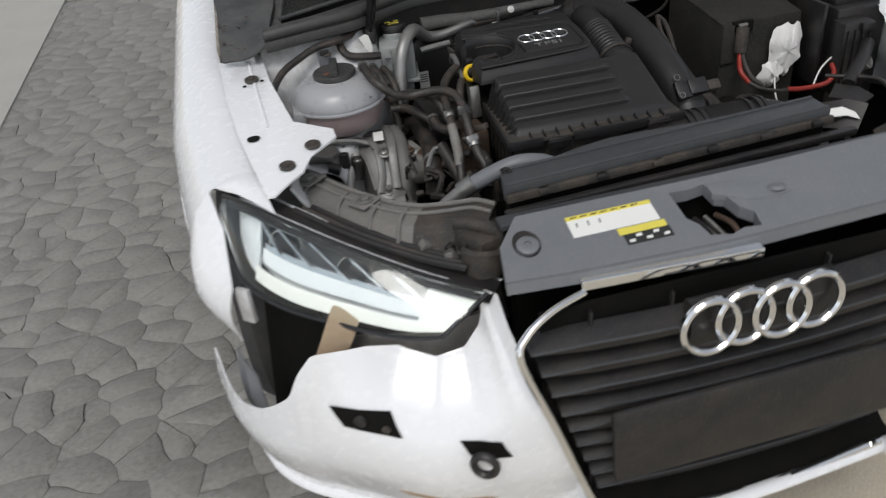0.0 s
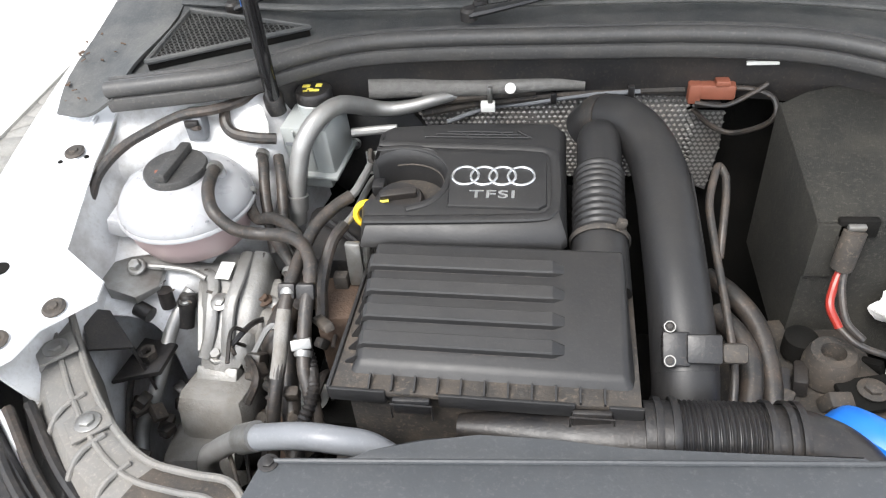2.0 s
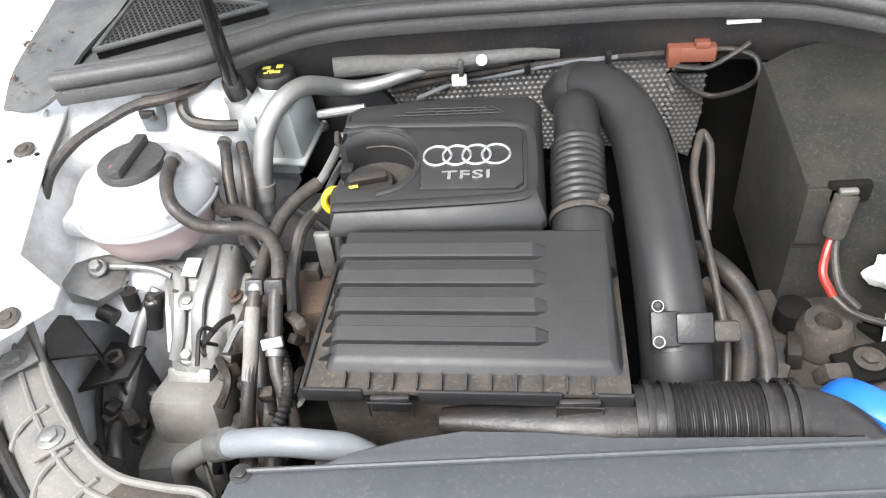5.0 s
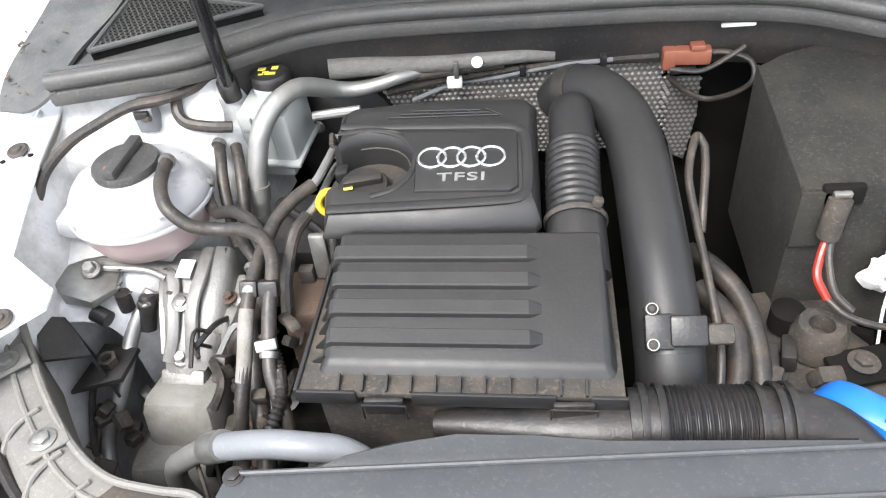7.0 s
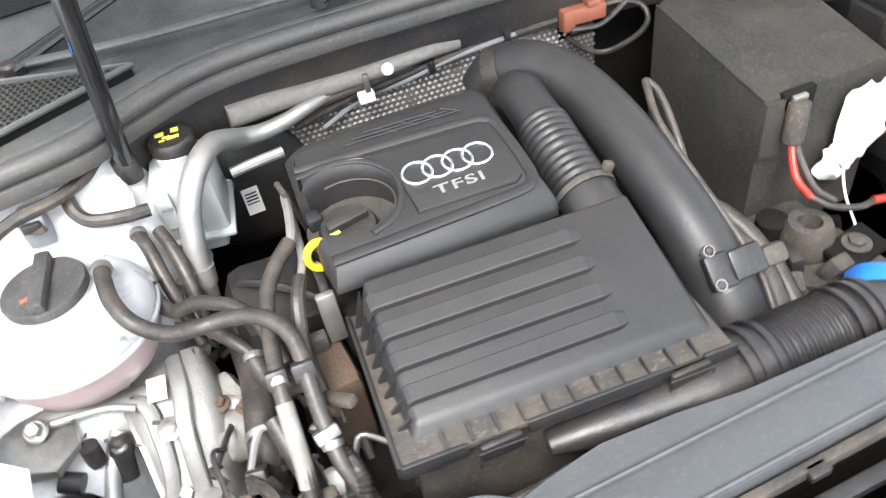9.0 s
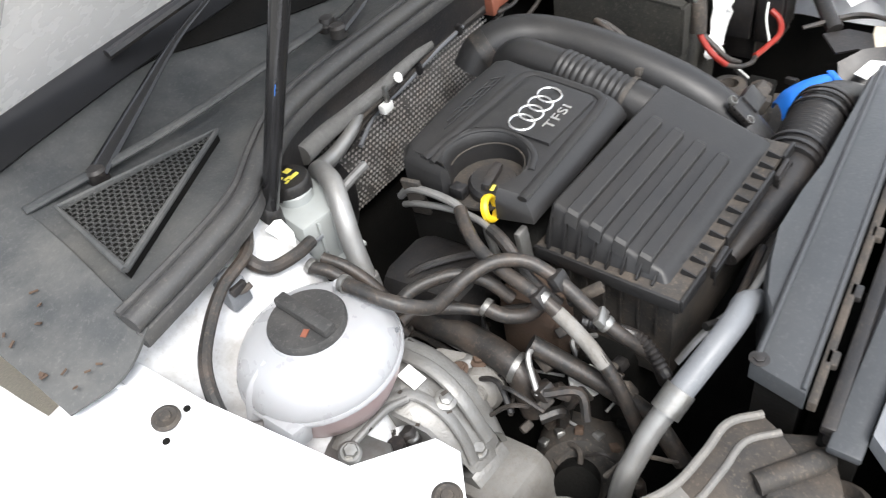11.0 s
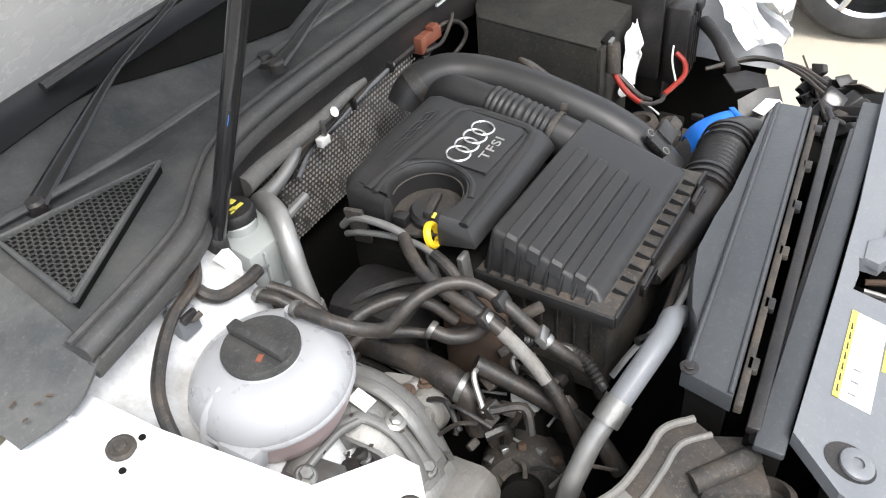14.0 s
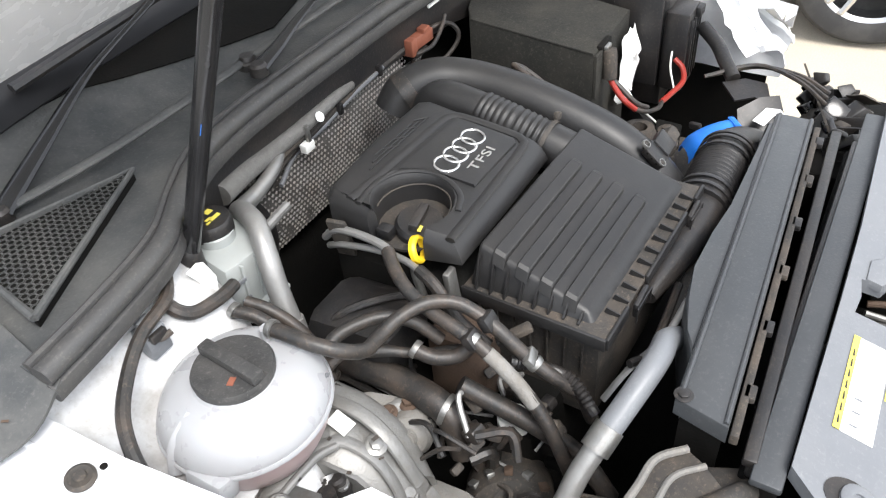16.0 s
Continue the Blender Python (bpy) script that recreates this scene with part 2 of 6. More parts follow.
def sweep(pts, r, seg=12, n=8, bm=None, flat=1.0, cap=True):
    """A tube along a smooth line; r is a number or a function of 0..1."""
    bm = bm or bmesh.new()
    line = smooth_line(pts, n)
    rad = r if callable(r) else (lambda u: r)
    up = None
    rings = []
    for i, p in enumerate(line):
        d = (line[min(i + 1, len(line) - 1)] - line[max(i - 1, 0)]).normalized()
        if up is None:
            up = d.orthogonal().normalized() if abs(d.z) > 0.9 else (Vector((0, 0, 1)) - d * d.z).normalized()
        up = (up - d * up.dot(d)).normalized()
        side = d.cross(up)
        q = rad(i / (len(line) - 1))
        rings.append([bm.verts.new(p + q * (math.cos(a) * side + flat * math.sin(a) * up)) for a in [2 * math.pi * k / seg for k in range(seg)]])
    for a, b in zip(rings, rings[1:]):
        for k in range(seg):
            bm.faces.new((a[k], a[(k + 1) % seg], b[(k + 1) % seg], b[k]))
    if cap:
        bm.faces.new(rings[0][::-1])
        bm.faces.new(rings[-1])
    return bm


def lathe(profile, m, seg=32, bm=None, arc=(0, 2 * math.pi)):
    """Turns (radius, height) pairs round the z of the pose m."""
    bm = bm or bmesh.new()
    rows = []
    for r, z in profile:
        rows.append([bm.verts.new(m @ Vector((r * math.cos(a), r * math.sin(a), z))) for a in [2 * math.pi * k / seg for k in range(seg)]])
    for a, b in zip(rows, rows[1:]):
        for k in range(seg):
            bm.faces.new((a[k], a[(k + 1) % seg], b[(k + 1) % seg], b[k]))
    bm.faces.new(rows[0][::-1])
    bm.faces.new(rows[-1])
    return bm


def ring(m, r, w, h, seg=40, bm=None, bev=0.3):
    """A flat ring round the z of m: middle radius r, band w, height h."""
    bm = bm or bmesh.new()
    a, b = r - w / 2, r + w / 2
    c = w * bev
    prof = [(a, 0), (a, h * 0.6), (a + c, h), (b - c, h), (b, h * 0.6), (b, 0)]
    rows = [[bm.verts.new(m @ Vector((q * math.cos(2 * math.pi * k / seg), q * math.sin(2 * math.pi * k / seg), z))) for k in range(seg)] for q, z in prof]
    for u, v in zip(rows, rows[1:] + rows[:1]):
        for k in range(seg):
            bm.faces.new((u[k], u[(k + 1) % seg], v[(k + 1) % seg], v[k]))
    return bm


def sheet(rows, thick=0.002, bm=None):
    """A skin through rows of points, with thickness."""
    bm = bm or bmesh.new()
    g = [[bm.verts.new(p) for p in row] for row in rows]
    f = []
    for a, b in zip(g, g[1:]):
        for k in range(len(a) - 1):
            f.append(bm.faces.new((a[k], a[k + 1], b[k + 1], b[k])))
    if thick:
        bmesh.ops.recalc_face_normals(bm, faces=f)
        bmesh.ops.solidify(bm, geom=f, thickness=thick)
    return bm


def bolt(p, r=0.008, h=0.006, normal=(0, 0, 1), bm=None):
    """A hex head on a washer."""
    bm = bm or bmesh.new()
    m = Matrix.Translation(p) @ Vector(normal).to_track_quat("Z", "Y").to_matrix().to_4x4()
    lathe([(r * 1.55, 0), (r * 1.6, h * 0.25), (r * 1.3, h * 0.4)], m, 20, bm)
    lathe([(r, h * 0.3), (r, h * 0.9), (r * 0.85, h)], m, 6, bm)
    return bm


def soft_sheet(rows, thick=0.003, n=4):
    """A skin through rows of points, rounded both ways."""
    long = [smooth_line(r, n) for r in rows]
    cols = [smooth_line([r[k] for r in long], n) for k in range(len(long[0]))]
    return sheet([[c[j] for c in cols] for j in range(len(cols[0]))], thick)


def lerp(a, b, t):
    return a + (b - a) * t


# ---- ground ----
ground = solo("ground", sheet([[(x, y, -0.012) for x in (-60, -20, 0, 20, 60)] for y in (-60, -20, 0, 20, 60)], 0), GROUND, "worn sandy grey asphalt yard", "ground", kind="structure")
solo("pavement_bed", prism([(-2.40, -0.02), (-0.76, -0.02), (-0.76, 6.05), (-2.40, 6.05)], -0.011, -0.006, 0), JOINT, "dark earth joints between paving stones", "pavement", kind="structure")

# ---- the car ----
car = thing("car", (0, 1.2, 0), "white hatchback with open bonnet and dismantled damaged front", "car")


def wing_row(y):
    """One cross-section of the front wing, from its inner fold down the side."""
    t = (y - 0.36) / 1.2
    xi, zi = lerp(-0.745, -0.815, min(1, t * 1.8)), lerp(0.822, 0.990, min(1, t))
    xo = lerp(-0.905, -0.960, min(1, t * 2.5))
    low = 0.585 if y < 0.56 else 0.62 + 0.10 * math.sin(min(1, (y - 0.56) / 0.4) * math.pi)
    low = min(low, 0.70)
    out = [(xi, y, zi - 0.022), (xi - 0.003, y, zi), (xi - 0.022, y, zi + 0.006)]
    for a in (0.15, 0.35, 0.55, 0.75, 1.0):
        out.append((lerp(xi - 0.022, xo, math.sin(a * math.pi / 2)), y, lerp(zi + 0.006, zi - 0.17, 1 - math.cos(a * math.pi / 2))))
    out.append((xo - 0.002, y, lerp(zi - 0.17, low, 0.5)))
    out.append((xo + 0.012, y, low))
    return out


wing = part("wing", sheet([wing_row(0.50 + k * 0.06) for k in range(20)], 0.003), WHITE, car, "white painted front wing")


def wing_nose():
    """The part of the wing in front of the headlight's outer end, running down to a point."""
    first = [Vector(p) for p in wing_row(0.50)[4:]]
    last = [Vector((-0.843, 0.345, 0.70)).lerp(Vector((-0.856, 0.352, 0.575)), q / 5) + Vector((-0.012 * math.sin(q / 5 * math.pi), 0, 0)) for q in range(6)]
    rows = []
    for k in range(9):
        t = k / 8
        row = [a.lerp(b, t) + Vector((-0.028 * math.sin(t * math.pi) * math.sin(j / 5 * math.pi), 0, 0)) for j, (a, b) in enumerate(zip(first, last))]
        edge = [first[0], Vector((-0.840, 0.44, 0.772)), Vector((-0.843, 0.345, 0.70))]
        row[0] = edge[0].lerp(edge[1], t * 2) if t < 0.5 else edge[1].lerp(edge[2], t * 2 - 1)
        rows.append(row)
    return rows


part("wing_nose", sheet(wing_nose(), 0.003), WHITE, car)
wr = [Vector(q) for q in wing_row(0.50)[1:5]]
wf = [Vector(q) for q in ((-0.735, 0.372, 0.815), (-0.762, 0.405, 0.824), (-0.797, 0.450, 0.830), (-0.832, 0.492, 0.826))]
part("wing_corner", sheet([[a.lerp(b, t) + Vector((0, 0, 0.006 * math.sin(t * math.pi))) for a, b in zip(wr, wf)] for t in (0, 0.25, 0.5, 0.75, 1)], 0.003), WHITE, car)

# bolted inner flange with its pointed lobe
flange_poly = [(-0.812, 0.92), (-0.715, 0.93), (-0.705, 0.80), (-0.675, 0.625), (-0.60, 0.575), (-0.598, 0.545), (-0.655, 0.497), (-0.672, 0.455), (-0.70, 0.432), (-0.73, 0.40), (-0.745, 0.40), (-0.785, 0.62), (-0.80, 0.75)]
flange_z = lambda x, y: 0.842 + 0.068 * (y - 0.42) / 0.42
flange = part("wing_flange", prism(flange_poly, lambda x, y: flange_z(x, y) - 0.004, flange_z, 0.0015), WHITE, car, "white bolted inner wing flange")
part("flange_rib", sweep([(-0.725, 0.62, flange_z(0, 0.62)), (-0.735, 0.75, flange_z(0, 0.75)), (-0.745, 0.90, flange_z(0, 0.9))], 0.004, 8, 4), WHITE, flange)
for p in ((-0.743, 0.813), (-0.646, 0.527), (-0.700, 0.476)):
    part("plug", lathe([(0.0155, 0), (0.0155, 0.002), (0.012, 0.004), (0.011, 0.0035), (0.007, 0.0035), (0.006, 0.006), (0.002, 0.006)], pose(*p, flange_z(*p) + 0.0035, 9.2), 24), DUSTY, flange, "grimy round bolt head")
for p in ((-0.760, 0.795), (-0.722, 0.806)):
    part("hole", lathe([(0.004, 0), (0.004, 0.0015)], pose(*p, flange_z(*p) + 0.0005), 12), VOID, flange)
part("hole", lathe([(0.013, 0), (0.013, 0.0015)], pose(-0.755, 0.59, flange_z(0, 0.59) + 0.0005), 16), VOID, flange, "hole as a shade-black disc")

# ---- open bonnet ----
bonnet = part("bonnet", sheet([[(x * lerp(0.74, 0.68, s), lerp(1.25, 0.56, s) - 0.03 * x * x * (1 - 2 * s), lerp(1.098, 1.72, s) + 0.025 * math.sin(s * math.pi) - 0.02 * x * x) for x in [-1 + 0.1 * k for k in range(21)]] for s in [j / 12 for j in range(13)]], 0.004), WHITE, car, "open white bonnet")
for x0, x1 in ((-0.62, -0.56), (0.62, 0.56), (0.0, 0.0)):
    part("bonnet_frame", sweep([(lerp(x0, x1, s), lerp(1.20, 0.62, s), lerp(1.115, 1.64, s) + 0.01) for s in (0, 0.33, 0.66, 1)], 0.025, 8, 4, flat=0.4), WHITE, bonnet)

# ---- bumper ----
PLAN = [(-0.412, 0.028), (-0.46, 0.032), (-0.55, 0.05), (-0.65, 0.10), (-0.745, 0.160), (-0.83, 0.225), (-0.895, 0.32), (-0.93, 0.45)]


def on_plan(u):
    """A place on the bumper's line seen from above, u from 0 to 1."""
    q = smooth_line([(x, y, 0) for x, y in PLAN], 12)
    f = min(len(q) - 1.001, u * (len(q) - 1))
    return q[int(f)].lerp(q[int(f) + 1], f - int(f))


def bumper_rows():
    tops = [(0.0, 0.705), (0.06, 0.72), (0.10, 0.705), (0.15, 0.655), (0.20, 0.618), (0.30, 0.605), (0.38, 0.616), (0.46, 0.640), (0.56, 0.652), (0.60, 0.610), (0.63, 0.560), (0.68, 0.530), (0.74, 0.500), (0.82, 0.478), (0.90, 0.478), (1.0, 0.50)]
    rows = []
    for k in range(81):
        u = k / 80
        for (a, za), (b, zb) in zip(tops, tops[1:]):
            if a <= u <= b:
                zt = lerp(za, zb, (u - a) / (b - a))
        p = on_plan(u)
        q = on_plan(min(1, u + 0.01)) - on_plan(max(0, u - 0.01))
        out = Vector((q.y, -q.x, 0)).normalized()
        out = out if out.y < 0 or out.x < 0 else -out
        slant = 0.31 * max(0.0, 1 - u / 0.28)
        row = []
        for j in range(13):
            v = j / 12
            z = lerp(zt, 0.262, v)
            bulge = -0.095 * max(0, 1 - v / 0.34) ** 1.5 * min(1, max(0, (0.56 - u) / 0.16)) - 0.03 * max(0, (z - 0.56) / 0.15) + 0.012 * math.sin(v * math.pi) - 0.025 * max(0, (0.42 - z) / 0.1)
            if 0.13 < v < 0.35 and u < 0.6:
                bulge -= 0.004
            w = p + out * bulge
            row.append((w.x + slant * max(0, 0.69 - z), w.y - 0.10 * max(0, 0.60 - z) * max(0, 1 - u / 0.5), z))
        rows.append(row)
    return rows


bumper = part("bumper", sheet(bumper_rows(), 0.003), WHITE, car, "white front bumper with torn off upper corner")
BROWS = bumper_rows()


def on_bumper(u, z, lift):
    """A place on the bumper's skin, lifted off it."""
    f = u * 80
    k = min(79, int(f))
    row = [Vector(a).lerp(Vector(b), f - k) for a, b in zip(BROWS[k], BROWS[k + 1])]
    for a, b in zip(row, row[1:]):
        if a.z >= z >= b.z:
            t = (a.z - z) / (a.z - b.z)
            q = on_plan(min(1, u + 0.02)) - on_plan(max(0, u - 0.02))
            n = Vector((q.y, -q.x, 0)).normalized()
            n = n if n.y < 0 else -n
            return a.lerp(b, t) + n * lift
    return row[-1]


def patch(corners, lift, n=4):
    """A skin patch between four (u, z) corners of the bumper."""
    (a, b, c, d) = [Vector(q) for q in corners]
    return sheet([[on_bumper(*(a.lerp(b, i / n).lerp(d.lerp(c, i / n), j / n)), lift) for i in range(n + 1)] for j in range(n + 1)], 0.001)


part("lower_lip", sweep([(0.32, -0.015, 0.262), (0.0, -0.04, 0.262), (-0.20, -0.03, 0.262)] + [on_bumper(u, 0.268, 0.002) for u in (0.08, 0.2, 0.32, 0.44, 0.56, 0.68, 0.8, 0.92)], 0.014, 10, 4, flat=0.8), WHITE, bumper)
washer = part("washer_opening", patch([(0.525, 0.563), (0.395, 0.550), (0.366, 0.512), (0.495, 0.526)], 0.0035), VOID, bumper, "headlight washer slot as a shade-black patch")
wc = on_bumper(0.455, 0.540, 0.004)
part("washer_nozzle", lathe([(0.012, 0), (0.012, 0.004), (0.006, 0.006), (0.002, 0.006)], Matrix.Translation(wc) @ Vector((-0.5, -0.85, 0.1)).to_track_quat("Z", "Y").to_matrix().to_4x4(), 14), PLASTIC, washer)
part("washer_bracket", lathe([(0.008, 0), (0.008, 0.003), (0.002, 0.003)], Matrix.Translation(on_bumper(0.40, 0.526, 0.004)) @ Vector((-0.5, -0.85, 0.1)).to_track_quat("Z", "Y").to_matrix().to_4x4(), 12), DUSTY, washer)
part("tow_cover_hole", patch([(0.245, 0.512), (0.165, 0.505), (0.15, 0.472), (0.225, 0.478)], 0.0035), VOID, bumper, "towing eye hole as a shade-black patch")
tc = on_bumper(0.205, 0.488, 0.022)
part("towing_eye", ring(Matrix.Translation(tc) @ pose(0, 0, -0.006, 84, 0, -32), 0.020, 0.012, 0.012, 28), PLASTIC, bumper, "screwed-in dark steel towing eye")
part("scuff", patch([(0.40, 0.372), (0.22, 0.362), (0.20, 0.352), (0.38, 0.358)], 0.0015), WOOD, bumper, "scraped brown scuff")
part("bumper_carrier", sheet([[(-0.42, 0.17, 0.66), (-0.55, 0.20, 0.62), (-0.68, 0.24, 0.62)], [(-0.42, 0.16, 0.54), (-0.55, 0.19, 0.52), (-0.68, 0.23, 0.52)]], 0.01), CASTING, car, "grey plastic bumper carrier")
part("arch_liner", sheet([[(-0.70, 0.30, 0.66), (-0.74, 0.36, 0.66), (-0.80, 0.46, 0.64)], [(-0.70, 0.30, 0.28), (-0.76, 0.34, 0.28), (-0.85, 0.46, 0.28)]], 0.004), VOID, car)
part("torn_liner", sheet([[(-0.872, 0.37, 0.55), (-0.862, 0.34, 0.54), (-0.845, 0.33, 0.50)], [(-0.884, 0.37, 0.47), (-0.868, 0.33, 0.45), (-0.84, 0.30, 0.43)], [(-0.88, 0.35, 0.43), (-0.855, 0.30, 0.42), (-0.83, 0.27, 0.40)]], 0.003), GREYP, car, "torn grey plastic arch liner")
solo("timber_prop", box((-0.712, 0.242, 0.545), (0.052, 0.05, 0.30), 0.003, (4, 24, -20)), WOOD, "raw timber batten wedged behind the bumper", "timber")
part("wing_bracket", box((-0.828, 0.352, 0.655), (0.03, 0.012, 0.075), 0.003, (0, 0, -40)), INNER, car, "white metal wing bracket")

# ---- headlight ----
lamp = thing("headlight", (-0.64, 0.28, 0.68), "clear xenon headlight unit with dusty lens", "headlight")
UP = smooth_line([(-0.827, 0.484, 0.818), (-0.785, 0.418, 0.826), (-0.737, 0.362, 0.818), (-0.64, 0.272, 0.792), (-0.53, 0.19, 0.760), (-0.422, 0.132, 0.728)], 5)
DN = smooth_line([(-0.836, 0.45, 0.76), (-0.822, 0.355, 0.715), (-0.76, 0.275, 0.690), (-0.666, 0.200, 0.679), (-0.58, 0.142, 0.672), (-0.512, 0.110, 0.676)], 5)


def lamp_rows(inset, bulge, a=0.0, b=1.0, v0=0.0, v1=1.0, n=8):
    rows = []
    for i in range(round(a * (len(UP) - 1)), round(b * (len(UP) - 1)) + 1):
        p, q = UP[i], DN[i]
        out = Vector((-0.55, -0.8, 0.35)).normalized()
        rows.append([p.lerp(q, lerp(v0, v1, j / n)) + out * (bulge * math.sin(math.pi * lerp(v0, v1, j / n)) - inset) for j in range(n + 1)])
    return rows


part("housing", sheet(lamp_rows(0.075, -0.01), 0.004), LAMPIN, lamp, "silver lamp housing")
part("rim", sweep(UP + DN[::-1] + [UP[0]], 0.0045, 8, 1), GLOSS, lamp)
part("lens", sheet(lamp_rows(0.0, 0.016), 0.003), GLASS, lamp, "clear plastic lens").visible_shadow = False
part("daylight_strip", sheet(lamp_rows(0.026, 0.0, 0.22, 1.0, 0.80, 0.98, 4), 0.004), PAPER, lamp, "white light guide strip")
part("daylight_hook", sheet(lamp_rows(0.026, 0.0, 0.84, 1.0, 0.08, 0.84, 4), 0.004), PAPER, lamp)
part("divider", sheet(lamp_rows(0.045, 0.0, 0.25, 0.85, 0.52, 0.60, 2), 0.004), SATIN, lamp, "silver divider")
part("inner_mask", sheet(lamp_rows(0.062, 0.0, 0.25, 0.84, 0.2, 0.56, 3), 0.004), SHROUD, lamp, "dark inner mask")
part("bezel", sheet(lamp_rows(0.024, 0.0, 0.10, 0.9, 0.03, 0.2, 3), 0.004), LAMPIN, lamp, "silver upper bezel")
part("lower_reflector", sheet(lamp_rows(0.045, 0.0, 0.25, 0.9, 0.60, 0.80, 3), 0.004), LAMPIN, lamp, "silver lower reflector")
part("side_reflector", sheet(lamp_rows(0.035, 0.0, 0.04, 0.24, 0.08, 0.95, 4), 0.004), LAMPIN, lamp, "silver side reflector")
for u in (9, 15):
    c = UP[u].lerp(DN[u], 0.42) - 0.06 * Vector((-0.55, -0.8, 0.35))
    pm = Matrix.Translation(c) @ Vector((-0.4, -0.9, 0.1)).to_track_quat("Z", "Y").to_matrix().to_4x4()
    pj = part("projector", lathe([(0.028, -0.03), (0.028, 0.0), (0.024, 0.012), (0.014, 0.020), (0.002, 0.022)], pm, 24), GLOSS, lamp, "round projector lens")
    part("projector_ring", ring(pm, 0.031, 0.006, 0.012, 28), CHROME, pj)
for k in range(6):
    a, b = UP[6 + 3 * k].lerp(DN[6 + 3 * k], 0.25), UP[min(25, 9 + 3 * k)].lerp(DN[min(25, 9 + 3 * k)], 0.55)
    part("facet", sweep([a + Vector((0.02, 0.03, -0.01)), b + Vector((0.02, 0.03, -0.01))], 0.004, 6, 2, flat=0.5), CHROME, lamp)
part("back_cover", sheet([[(p.x + 0.05 * s, p.y + 0.07 * s, p.z - 0.02 - 0.10 * (s > 0.9)) for p in UP] for s in (0.0, 0.35, 0.7, 1.0)], 0.004), PLASTIC, lamp, "black upper lamp housing")

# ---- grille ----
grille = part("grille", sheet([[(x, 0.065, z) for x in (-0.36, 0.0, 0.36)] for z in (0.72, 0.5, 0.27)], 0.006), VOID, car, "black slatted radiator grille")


def half_width(z):
    """Half the grille's width at a height."""
    return 0.405 if z > 0.69 else lerp(0.27, 0.405, (z - 0.26) / 0.43)


for z in (0.668, 0.620, 0.572, 0.524, 0.484, 0.444, 0.404, 0.364, 0.324):
    w = half_width(z) - 0.012
    row = []
    for k in range(17):
        x = lerp(-w, w, k / 16)
        y = 0.002 + 0.34 * (abs(x) / 1.0) ** 2.2 * 0.6
        edge = min(1, (w - abs(x)) / 0.09)
        row.append((x, y, lerp(0.003, 0.009, edge)))
    part("slat", sheet([[(x, y + 0.04, z + h + 0.010) for x, y, h in row], [(x, y + 0.006, z + h) for x, y, h in row], [(x, y, z + h - 0.004) for x, y, h in row], [(x, y + 0.001, z - h) for x, y, h in row], [(x, y + 0.03, z - h - 0.004) for x, y, h in row]], 0.002), PLASTIC, grille)
for z in (0.668, 0.620, 0.572, 0.524, 0.484, 0.444, 0.404, 0.364, 0.324):
    w = half_width(z) - 0.014
    part("slat_edge", sweep([(x, 0.0005 + 0.34 * abs(x) ** 2.2 * 0.6, z + lerp(0.002, 0.008, min(1, (w - abs(x)) / 0.09))) for x in [lerp(-w, w, k / 16) for k in range(17)]], 0.0022, 6, 1), SHROUD, grille)
part("lower_filler", sheet([[(x, y, z) for x in (-0.33, -0.15, 0.0, 0.15, 0.33)] for y, z in ((0.064, 0.29), (0.03, 0.268), (-0.022, 0.258))], 0.003), VOID, grille)
for x in (-0.28, -0.14, 0.14, 0.28):
    part("grille_bar", box((x, 0.05, 0.5), (0.006, 0.012, 0.42), 0.002), PLASTIC, grille)
side = [(-0.285, 0.062, 0.740), (-0.345, 0.042, 0.735), (-0.392, 0.024, 0.714), (-0.410, 0.006, 0.680), (-0.368, -0.018, 0.55), (-0.328, -0.034, 0.42), (-0.280, -0.048, 0.275)]
part("chrome_frame", sweep(side, 0.007, 10, 6), CHROME, grille, "chrome grille surround")
part("chrome_frame", sweep([(-x, y, z) for x, y, z in side], 0.007, 10, 6), CHROME, grille)
part("chrome_frame", sweep([(-0.285, -0.015, 0.275), (0.0, -0.035, 0.262), (0.285, -0.015, 0.275)], 0.009, 10, 6), CHROME, grille)
part("chrome_strip", prism([(-0.287, 0.066), (0.016, 0.047), (0.016, 0.075), (-0.285, 0.09)], 0.740, lambda x, y: 0.757 + 0.1 * (y - 0.066), 0.003), CHROME, grille, "bent chrome top strip")
badge = part("badge", ring(pose(-0.111, -0.018, 0.684, 84), 0.0465, 0.0115, 0.011), CHROME, car, "four interlocking chrome rings")
for k in range(1, 4):
    part("badge_ring", ring(pose(-0.111 + k * 0.0607, -0.018 + (0.004 if k % 2 else 0), 0.684, 84), 0.0465, 0.0115, 0.011), CHROME, badge)
part("badge_plate", prism([(-0.13, 0.0), (0.13, 0.0), (0.13, 0.03), (-0.13, 0.03)], 0.63, 0.71, 0.006), PLASTIC, car, "black badge carrier")
part("number_plate_holder", box((0.0, -0.030, 0.475), (0.545, 0.016, 0.150), 0.009, (-7, 0, 0)), PLASTIC, car, "empty black number plate holder")

